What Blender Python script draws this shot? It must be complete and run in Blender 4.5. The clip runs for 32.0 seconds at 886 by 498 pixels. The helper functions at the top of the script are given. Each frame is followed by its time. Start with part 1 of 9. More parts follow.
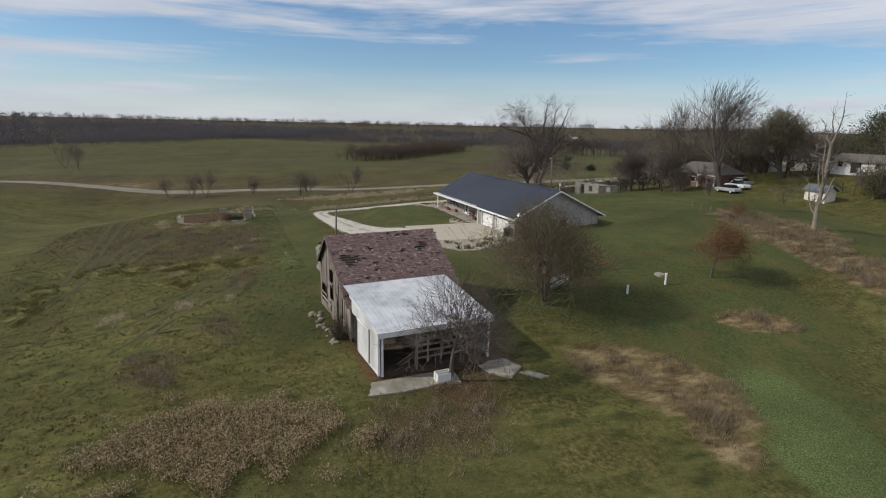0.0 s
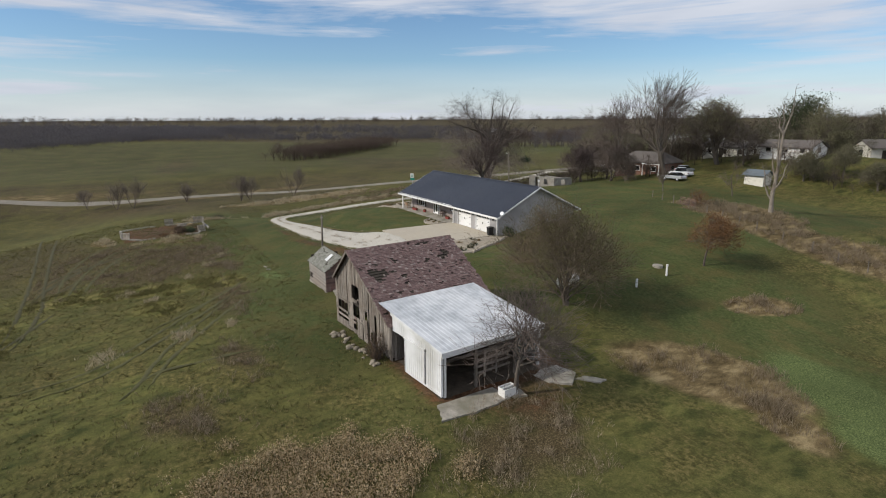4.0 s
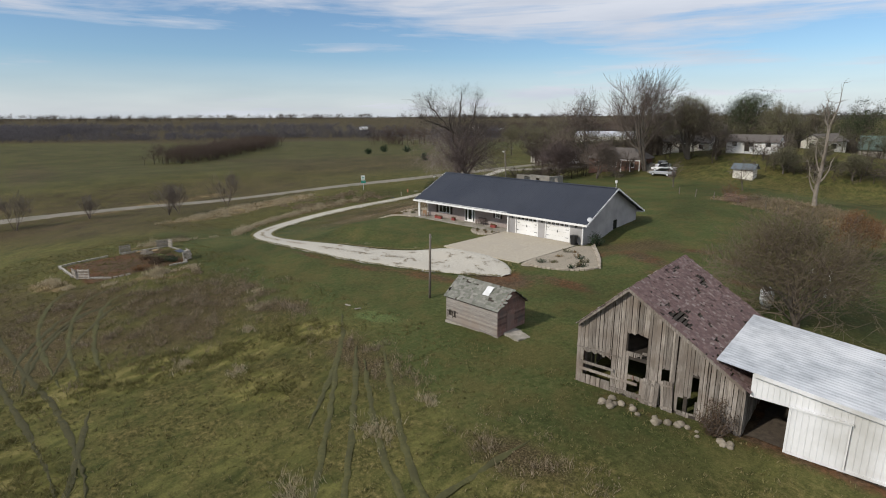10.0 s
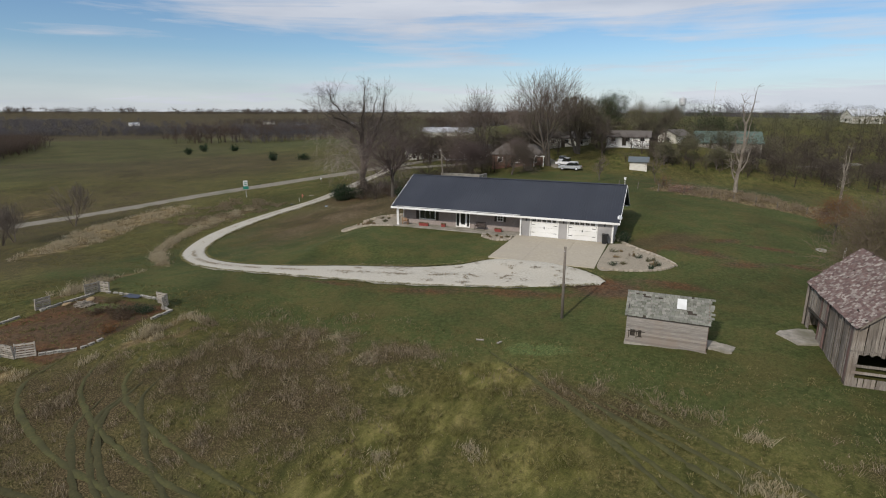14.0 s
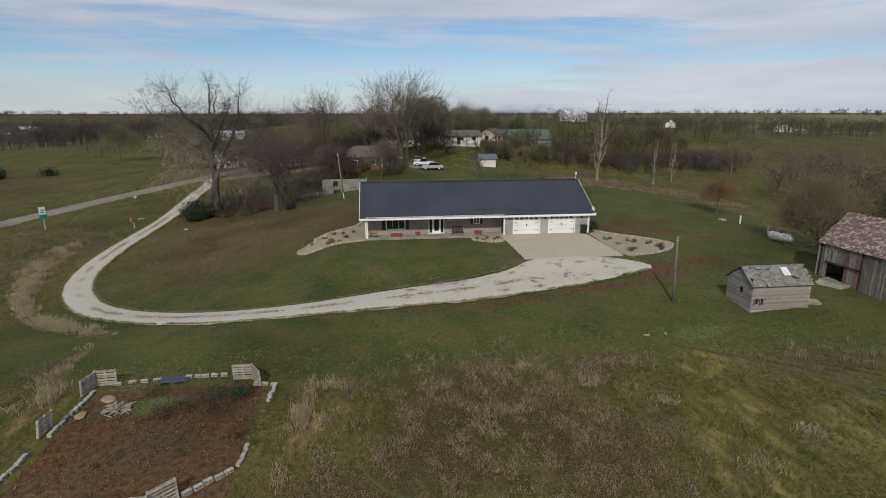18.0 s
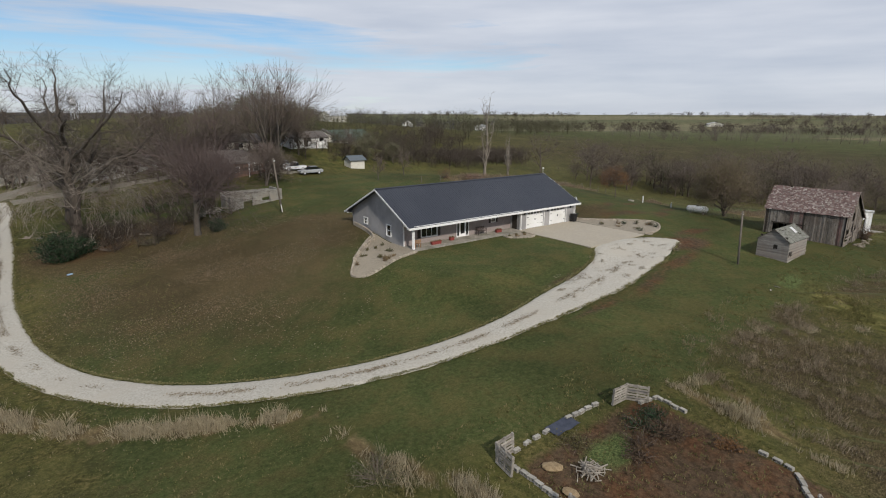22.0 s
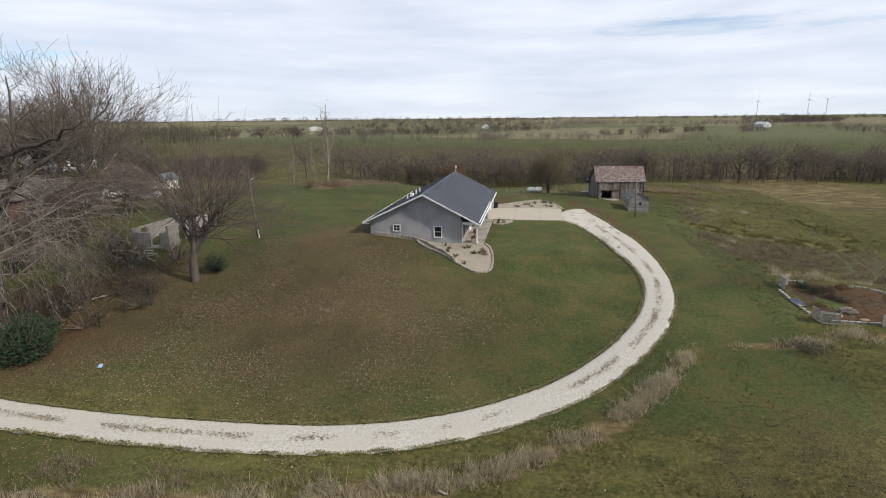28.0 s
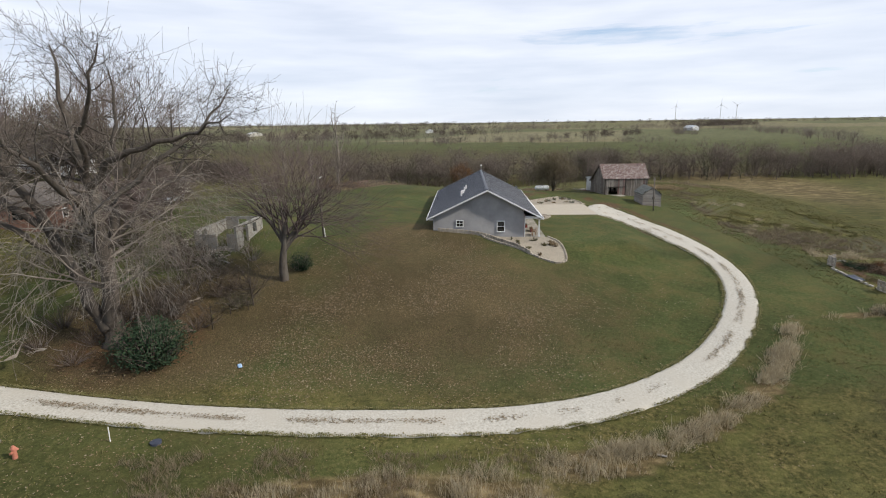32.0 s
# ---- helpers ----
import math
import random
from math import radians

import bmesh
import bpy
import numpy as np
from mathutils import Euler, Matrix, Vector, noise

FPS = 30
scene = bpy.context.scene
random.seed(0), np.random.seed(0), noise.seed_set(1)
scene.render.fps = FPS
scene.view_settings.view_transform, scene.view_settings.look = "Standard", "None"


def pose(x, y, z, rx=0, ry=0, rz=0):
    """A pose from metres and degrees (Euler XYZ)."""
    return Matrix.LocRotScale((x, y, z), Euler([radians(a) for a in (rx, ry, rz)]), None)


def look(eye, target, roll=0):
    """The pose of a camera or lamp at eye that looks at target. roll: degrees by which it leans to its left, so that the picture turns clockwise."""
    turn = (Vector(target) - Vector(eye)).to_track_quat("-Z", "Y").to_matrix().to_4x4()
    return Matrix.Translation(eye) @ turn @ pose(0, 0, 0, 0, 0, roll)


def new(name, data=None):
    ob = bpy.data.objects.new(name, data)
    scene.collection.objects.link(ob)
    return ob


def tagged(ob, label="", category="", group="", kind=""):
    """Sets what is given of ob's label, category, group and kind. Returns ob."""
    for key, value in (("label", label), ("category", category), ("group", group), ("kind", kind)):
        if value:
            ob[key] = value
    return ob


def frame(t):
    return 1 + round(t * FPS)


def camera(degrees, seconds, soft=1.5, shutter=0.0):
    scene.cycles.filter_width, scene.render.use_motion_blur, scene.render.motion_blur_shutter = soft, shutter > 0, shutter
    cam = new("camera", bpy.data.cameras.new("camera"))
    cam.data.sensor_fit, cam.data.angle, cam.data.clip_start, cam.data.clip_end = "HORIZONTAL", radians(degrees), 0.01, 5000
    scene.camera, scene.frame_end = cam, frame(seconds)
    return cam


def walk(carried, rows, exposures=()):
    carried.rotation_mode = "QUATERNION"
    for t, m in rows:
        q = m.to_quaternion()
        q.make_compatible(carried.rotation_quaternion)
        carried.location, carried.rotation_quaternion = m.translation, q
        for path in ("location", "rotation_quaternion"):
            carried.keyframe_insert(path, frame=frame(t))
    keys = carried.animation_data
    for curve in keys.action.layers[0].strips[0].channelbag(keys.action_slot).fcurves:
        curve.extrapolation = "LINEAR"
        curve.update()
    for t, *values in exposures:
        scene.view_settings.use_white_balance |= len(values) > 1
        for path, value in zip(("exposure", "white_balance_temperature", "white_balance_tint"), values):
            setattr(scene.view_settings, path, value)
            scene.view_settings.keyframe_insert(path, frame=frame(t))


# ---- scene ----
cam = camera(78.7, 32.0, soft=1.1)
PATH = [
    (0, (84.527, -31.859, 13.326), (82.716, -31.137, 12.88), 1.2),
    (0.5, (84.206, -32.389, 13.364), (82.394, -31.673, 12.915), 0.9),
    (1, (84.113, -33.154, 13.471), (82.31, -32.415, 13.021), 0.9),
    (1.5, (83.752, -33.838, 13.501), (81.965, -33.062, 13.049), 0.8),
    (2, (83.4, -34.51, 13.552), (81.644, -33.666, 13.098), 0.5),
    (2.5, (82.831, -35.289, 13.619), (81.094, -34.408, 13.162), 0.3),
    (4.5, (78.319, -38.714, 13.998), (76.65, -37.716, 13.529), -0.3),
    (5, (76.709, -39.152, 13.967), (75.045, -38.148, 13.495), -0.2),
    (5.5, (74.987, -39.75, 13.903), (73.327, -38.74, 13.431), -0.3),
    (6, (73.206, -40.452, 13.861), (71.548, -39.438, 13.388), -0.3),
    (6.5, (71.494, -41.3, 13.883), (69.837, -40.285, 13.407), -0.3),
    (7, (69.95, -42.547, 13.951), (68.3, -41.521, 13.475), -0.3),
    (7.5, (68.204, -43.833, 13.918), (66.595, -42.743, 13.445), -0.4),
    (8, (66.207, -45.256, 13.873), (64.655, -44.086, 13.399), -0.2),
    (8.5, (64.042, -46.605, 13.781), (62.524, -45.39, 13.309), -0.3),
    (9, (61.666, -47.989, 13.696), (60.184, -46.731, 13.223), -0.1),
    (9.5, (59.223, -49.269, 13.653), (57.791, -47.955, 13.179), -0.1),
    (10, (56.663, -50.592, 13.605), (55.286, -49.221, 13.131), -0.3),
    (10.5, (53.929, -51.925, 13.588), (52.617, -50.493, 13.112), -0.3),
    (11, (51.026, -53.22, 13.591), (49.794, -51.719, 13.112), -0.1),
    (11.5, (48.127, -54.631, 13.671), (46.921, -53.109, 13.193), -0.3),
    (12, (45.049, -55.932, 13.753), (43.916, -54.356, 13.271), -0.2),
    (12.5, (41.847, -57.052, 13.819), (40.818, -55.407, 13.333), -0.3),
    (13, (38.487, -57.978, 13.849), (37.573, -56.267, 13.361), -0.3),
    (13.5, (35.191, -58.654, 13.78), (34.369, -56.898, 13.291), -0.1),
    (15.5, (22.328, -61.155, 13.823), (21.801, -59.288, 13.335), 0.2),
    (16, (18.606, -61.374, 13.866), (18.208, -59.475, 13.379), 0.1),
    (16.5, (14.667, -61.394, 13.985), (14.447, -59.468, 13.493), 0.1),
    (17, (10.698, -61.143, 14.131), (10.669, -59.207, 13.631), -0.0),
    (17.5, (6.543, -60.839, 13.967), (6.644, -58.902, 13.476), 0.1),
    (18, (2.356, -60.044, 13.774), (2.582, -58.117, 13.288), -0.1),
    (18.5, (-1.689, -59.011, 13.672), (-1.266, -57.117, 13.188), -0.0),
    (19, (-5.858, -57.704, 13.676), (-5.316, -55.843, 13.187), -0.0),
    (19.5, (-10.03, -56.057, 13.61), (-9.357, -54.238, 13.123), 0.2),
    (20, (-14.275, -54.132, 13.593), (-13.513, -52.348, 13.106), 0.1),
    (20.5, (-18.416, -51.979, 13.592), (-17.553, -50.242, 13.105), 0.1),
    (21, (-22.485, -49.499, 13.568), (-21.526, -47.813, 13.082), 0.0),
    (21.5, (-26.625, -46.848, 13.549), (-25.539, -45.24, 13.063), 0.2),
    (22, (-30.563, -43.993, 13.586), (-29.357, -42.473, 13.103), 0.2),
    (22.5, (-34.3, -40.81, 13.611), (-32.988, -39.378, 13.133), -0.0),
    (23, (-37.834, -37.542, 13.665), (-36.419, -36.211, 13.19), -0.2),
    (23.5, (-41.102, -34.14, 13.529), (-39.576, -32.934, 13.064), -0.1),
    (24, (-44.232, -31.184, 13.448), (-42.582, -30.152, 12.988), 0.0),
    (24.5, (-47.047, -28.266, 13.42), (-45.308, -27.39, 12.965), -0.3),
    (26.5, (-55.621, -14.845, 13.974), (-53.742, -14.336, 13.517), -0.6),
    (27, (-56.876, -11.645, 13.983), (-54.967, -11.266, 13.52), -0.4),
    (27.5, (-57.98, -8.552, 13.949), (-56.06, -8.242, 13.481), -0.4),
    (28, (-59.113, -5.511, 13.864), (-57.195, -5.195, 13.396), -0.6),
    (28.5, (-59.775, -2.297, 13.719), (-57.858, -1.972, 13.248), -0.2),
    (29, (-60.452, 0.798, 13.573), (-58.538, 1.138, 13.101), -0.1),
    (29.5, (-61.141, 3.536, 13.474), (-59.23, 3.892, 13.002), -0.3),
    (30, (-61.687, 5.594, 13.394), (-59.778, 5.966, 12.927), -0.6),
    (30.5, (-61.83, 7.391, 13.337), (-59.918, 7.738, 12.865), -0.2),
    (31, (-61.878, 8.43, 13.295), (-59.955, 8.716, 12.824), -0.0),
    (31.5, (-62.016, 8.89, 13.238), (-60.078, 9.071, 12.775), -0.4),
    (32, (-62.195, 9.028, 13.174), (-60.249, 9.113, 12.722), -0.8),
]
walk(cam, [(t, look(eye, target, roll)) for t, eye, target, roll in PATH],
     [(0, 0.0), (1, 0.1), (2, 0.12), (5, 0.1), (9, 0.1), (13, 0.0), (16, -0.15), (19, -0.24), (21, -0.2), (22, -0.1), (23, 0.08), (24, 0.08), (24.5, -0.02), (26.5, 0.12), (28, 0.34), (32, 0.4)])

# ---- sky, sun ----
SUN_EL, SUN_FROM = radians(36), Vector((-0.27, -1.0, 0)).normalized()
world = bpy.data.worlds.new("world")
scene.world = world
world.use_nodes = True


def sky_nodes():
    nt = world.node_tree
    nt.nodes.clear()
    N, L = nt.nodes.new, nt.links.new
    out, bg = N("ShaderNodeOutputWorld"), N("ShaderNodeBackground")
    sky = N("ShaderNodeTexSky")
    sky.sky_type, sky.sun_disc = "NISHITA", False
    sky.sun_elevation, sky.sun_rotation = SUN_EL, math.atan2(SUN_FROM.x, SUN_FROM.y)
    sky.air_density, sky.dust_density, sky.ozone_density = 1.0, 0.1, 3.0
    co, sep = N("ShaderNodeTexCoord"), N("ShaderNodeSeparateXYZ")
    L(co.outputs["Generated"], sep.inputs[0])
    # sheets of high cloud, drawn out level by the low angle
    mp = N("ShaderNodeMapping")
    mp.inputs["Rotation"].default_value = (radians(2.5), radians(1.5), 0)
    mp.inputs["Scale"].default_value = (1.0, 1.0, 8.0)
    mp.inputs["Location"].default_value = CLOUD_AT
    L(co.outputs["Generated"], mp.inputs["Vector"])
    big = N("ShaderNodeTexNoise"); big.inputs["Scale"].default_value = 2.1
    big.inputs["Detail"].default_value = 7; big.inputs["Roughness"].default_value = 0.55; big.inputs["Distortion"].default_value = 0.5
    L(mp.outputs[0], big.inputs["Vector"])
    ramp = N("ShaderNodeValToRGB")
    ramp.color_ramp.elements[0].position, ramp.color_ramp.elements[1].position = 0.34, 0.62
    # finer level streaks ride on the sheets
    mp2 = N("ShaderNodeMapping")
    mp2.inputs["Rotation"].default_value = (radians(-2.0), radians(3.0), 0.6)
    mp2.inputs["Scale"].default_value = (2.6, 2.6, 34.0)
    L(co.outputs["Generated"], mp2.inputs["Vector"])
    thin = N("ShaderNodeTexNoise"); thin.inputs["Scale"].default_value = 1.0
    thin.inputs["Detail"].default_value = 6; thin.inputs["Roughness"].default_value = 0.6; thin.inputs["Distortion"].default_value = 0.35
    L(mp2.outputs[0], thin.inputs["Vector"])
    st = N("ShaderNodeMath"); st.operation = "MULTIPLY_ADD"; st.inputs[1].default_value = 1.05
    L(thin.outputs["Fac"], st.inputs[0]); L(big.outputs["Fac"], st.inputs[2])
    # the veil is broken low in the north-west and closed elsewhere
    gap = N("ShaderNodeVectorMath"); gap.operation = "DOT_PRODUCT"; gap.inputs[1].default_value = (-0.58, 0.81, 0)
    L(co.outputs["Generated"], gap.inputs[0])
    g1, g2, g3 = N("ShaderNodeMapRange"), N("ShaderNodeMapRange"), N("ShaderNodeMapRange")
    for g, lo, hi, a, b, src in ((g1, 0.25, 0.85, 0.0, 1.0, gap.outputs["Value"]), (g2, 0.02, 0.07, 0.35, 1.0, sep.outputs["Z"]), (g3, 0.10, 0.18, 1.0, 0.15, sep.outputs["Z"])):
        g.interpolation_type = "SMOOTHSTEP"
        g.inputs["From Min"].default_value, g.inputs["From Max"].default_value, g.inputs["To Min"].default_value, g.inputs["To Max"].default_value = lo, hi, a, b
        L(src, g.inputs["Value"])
    ez = N("ShaderNodeMath"); ez.operation = "MULTIPLY_ADD"; ez.inputs[1].default_value = 0.17
    L(sep.outputs["X"], ez.inputs[0]); L(st.outputs[0], ez.inputs[2])
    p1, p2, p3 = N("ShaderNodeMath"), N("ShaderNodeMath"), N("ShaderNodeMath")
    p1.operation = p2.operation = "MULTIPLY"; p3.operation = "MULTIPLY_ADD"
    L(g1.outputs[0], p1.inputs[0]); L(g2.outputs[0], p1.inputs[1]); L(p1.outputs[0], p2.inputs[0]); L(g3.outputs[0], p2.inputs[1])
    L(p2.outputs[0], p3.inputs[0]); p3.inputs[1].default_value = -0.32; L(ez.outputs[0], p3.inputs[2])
    up = N("ShaderNodeMath"); up.operation = "ADD"; up.inputs[1].default_value = -0.345
    L(p3.outputs[0], up.inputs[0]); L(up.outputs[0], ramp.inputs[0])
    # haze thickens the veil towards the sky line
    hz = N("ShaderNodeMapRange"); hz.inputs["From Min"].default_value = 0.0; hz.inputs["From Max"].default_value = 0.10
    hz.inputs["To Min"].default_value = 0.9; hz.inputs["To Max"].default_value = 0.0
    L(sep.outputs["Z"], hz.inputs["Value"])
    mx = N("ShaderNodeMath"); mx.operation = "MAXIMUM"
    L(ramp.outputs["Color"], mx.inputs[0]); L(hz.outputs[0], mx.inputs[1])
    fine = N("ShaderNodeTexNoise"); fine.inputs["Scale"].default_value = 4.0; fine.inputs["Detail"].default_value = 6
    L(mp.outputs[0], fine.inputs["Vector"])
    shade = N("ShaderNodeValToRGB")
    shade.color_ramp.elements[0].position, shade.color_ramp.elements[1].position = 0.25, 0.75
    shade.color_ramp.elements[0].color, shade.color_ramp.elements[1].color = CLOUD_DARK, CLOUD_LIGHT
    L(fine.outputs["Fac"], shade.inputs[0])
    # the veil is brighter to the east
    ea = N("ShaderNodeMath"); ea.operation = "MULTIPLY_ADD"; ea.inputs[1].default_value = 0.07; ea.inputs[2].default_value = 1.09
    L(sep.outputs["X"], ea.inputs[0])
    lit = N("ShaderNodeVectorMath"); lit.operation = "SCALE"
    L(shade.outputs[0], lit.inputs[0]); L(ea.outputs[0], lit.inputs["Scale"])
    mix = N("ShaderNodeMixRGB")
    k = N("ShaderNodeMath"); k.operation = "MULTIPLY"; k.inputs[1].default_value = 0.92
    L(mx.outputs[0], k.inputs[0]); L(k.outputs[0], mix.inputs[0])
    tint = N("ShaderNodeMixRGB"); tint.blend_type = "MULTIPLY"; tint.inputs[0].default_value = 1.0
    tint.inputs[2].default_value = SKY_TINT
    L(sky.outputs[0], tint.inputs[1]); L(tint.outputs[0], mix.inputs[1]); L(lit.outputs[0], mix.inputs[2])
    L(mix.outputs[0], bg.inputs["Color"])
    bg.inputs["Strength"].default_value = SKY_STRENGTH
    L(bg.outputs[0], out.inputs[0])


SKY_STRENGTH = 0.095
SKY_TINT = (0.84, 0.96, 1.08, 1)
CLOUD_AT = (0.3, 0.0, 0)
CLOUD_DARK, CLOUD_LIGHT = (5.0, 5.45, 6.4, 1), (6.85, 7.1, 7.75, 1)
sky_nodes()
sun = bpy.data.lights.new("sun", "SUN")
sun.energy, sun.angle, sun.color = 3.2, radians(2.0), (1.0, 0.93, 0.83)
lamp = new("sun", sun)
lamp.matrix_world = look(SUN_FROM * 100 * math.cos(SUN_EL) + Vector((0, 0, 100 * math.sin(SUN_EL))), (0, 0, 0))

# ---- materials ----
def rgb(*c):
    return (*c, 1.0)


def material(name, a, b, scale=4.0, rough=0.85, metal=0.0, bump=0.0, bump_scale=None, detail=6, stretch=(1, 1, 1), third=None, third_scale=0.4, vary=0.0, spec=0.3):
    """Two colours by fine noise, a third by broad noise, relief, and a shift from object to object."""
    m = bpy.data.materials.new(name)
    m.use_nodes = True
    nt = m.node_tree
    N, L = nt.nodes.new, nt.links.new
    p = nt.nodes["Principled BSDF"]
    p.inputs["Roughness"].default_value, p.inputs["Metallic"].default_value = rough, metal
    p.inputs["Specular IOR Level"].default_value = spec
    co, mp, no = N("ShaderNodeTexCoord"), N("ShaderNodeMapping"), N("ShaderNodeTexNoise")
    geo = N("ShaderNodeNewGeometry")
    mp.inputs["Scale"].default_value = stretch
    L(geo.outputs["Position"], mp.inputs["Vector"])
    no.inputs["Scale"].default_value, no.inputs["Detail"].default_value = scale, detail
    no.inputs["Roughness"].default_value = 0.65
    L(mp.outputs[0], no.inputs["Vector"])
    rp = N("ShaderNodeValToRGB")
    rp.color_ramp.elements[0].position, rp.color_ramp.elements[1].position = 0.3, 0.7
    rp.color_ramp.elements[0].color, rp.color_ramp.elements[1].color = a, b
    L(no.outputs["Fac"], rp.inputs[0])
    col = rp.outputs[0]
    if third:
        n2 = N("ShaderNodeTexNoise"); n2.inputs["Scale"].default_value = third_scale; n2.inputs["Detail"].default_value = 4
        L(geo.outputs["Position"], n2.inputs["Vector"])
        r2 = N("ShaderNodeMapRange"); r2.inputs["From Min"].default_value = 0.45; r2.inputs["From Max"].default_value = 0.68
        L(n2.outputs["Fac"], r2.inputs["Value"])
        mx = N("ShaderNodeMixRGB"); L(r2.outputs[0], mx.inputs[0]); L(col, mx.inputs[1]); mx.inputs[2].default_value = third
        col = mx.outputs[0]
    if vary:
        oi = N("ShaderNodeObjectInfo")
        mr = N("ShaderNodeMapRange"); mr.inputs["To Min"].default_value = 1 - vary; mr.inputs["To Max"].default_value = 1 + vary
        L(oi.outputs["Random"], mr.inputs["Value"])
        hs = N("ShaderNodeHueSaturation"); L(mr.outputs[0], hs.inputs["Value"]); L(col, hs.inputs["Color"])
        col = hs.outputs[0]
    L(col, p.inputs["Base Color"])
    if bump:
        bn = N("ShaderNodeTexNoise"); bn.inputs["Scale"].default_value = bump_scale or scale * 3; bn.inputs["Detail"].default_value = 6
        L(mp.outputs[0], bn.inputs["Vector"])
        bu = N("ShaderNodeBump"); bu.inputs["Strength"].default_value = bump; bu.inputs["Distance"].default_value = 0.05
        L(bn.outputs["Fac"], bu.inputs["Height"]); L(bu.outputs[0], p.inputs["Normal"])
    return m


def island_material(name, colours, rough=0.85, spec=0.2, thin=0.0):
    """A different colour for each loose piece of a joined mesh, with fine grain."""
    m = bpy.data.materials.new(name)
    m.use_nodes = True
    nt = m.node_tree
    N, L = nt.nodes.new, nt.links.new
    p = nt.nodes["Principled BSDF"]
    p.inputs["Roughness"].default_value, p.inputs["Specular IOR Level"].default_value = rough, spec
    geo, rp, no = N("ShaderNodeNewGeometry"), N("ShaderNodeValToRGB"), N("ShaderNodeTexNoise")
    rp.color_ramp.interpolation = "LINEAR"
    while len(rp.color_ramp.elements) < len(colours):
        rp.color_ramp.elements.new(0.5)
    for i, c in enumerate(colours):
        rp.color_ramp.elements[i].position = i / (len(colours) - 1)
        rp.color_ramp.elements[i].color = c
    L(geo.outputs["Random Per Island"], rp.inputs[0])
    no.inputs["Scale"].default_value = 3.0
    L(geo.outputs["Position"], no.inputs["Vector"])
    mr = N("ShaderNodeMapRange"); mr.inputs["To Min"].default_value = 0.6; mr.inputs["To Max"].default_value = 1.4
    L(no.outputs["Fac"], mr.inputs["Value"])
    hs = N("ShaderNodeHueSaturation"); L(mr.outputs[0], hs.inputs["Value"]); L(rp.outputs[0], hs.inputs["Color"])
    L(hs.outputs[0], p.inputs["Base Color"])
    if thin:
        tr, mx = N("ShaderNodeBsdfTranslucent"), N("ShaderNodeMixShader")
        mx.inputs[0].default_value = thin
        L(hs.outputs[0], tr.inputs["Color"]); L(p.outputs[0], mx.inputs[1]); L(tr.outputs[0], mx.inputs[2])
        L(mx.outputs[0], nt.nodes["Material Output"].inputs["Surface"])
    return m


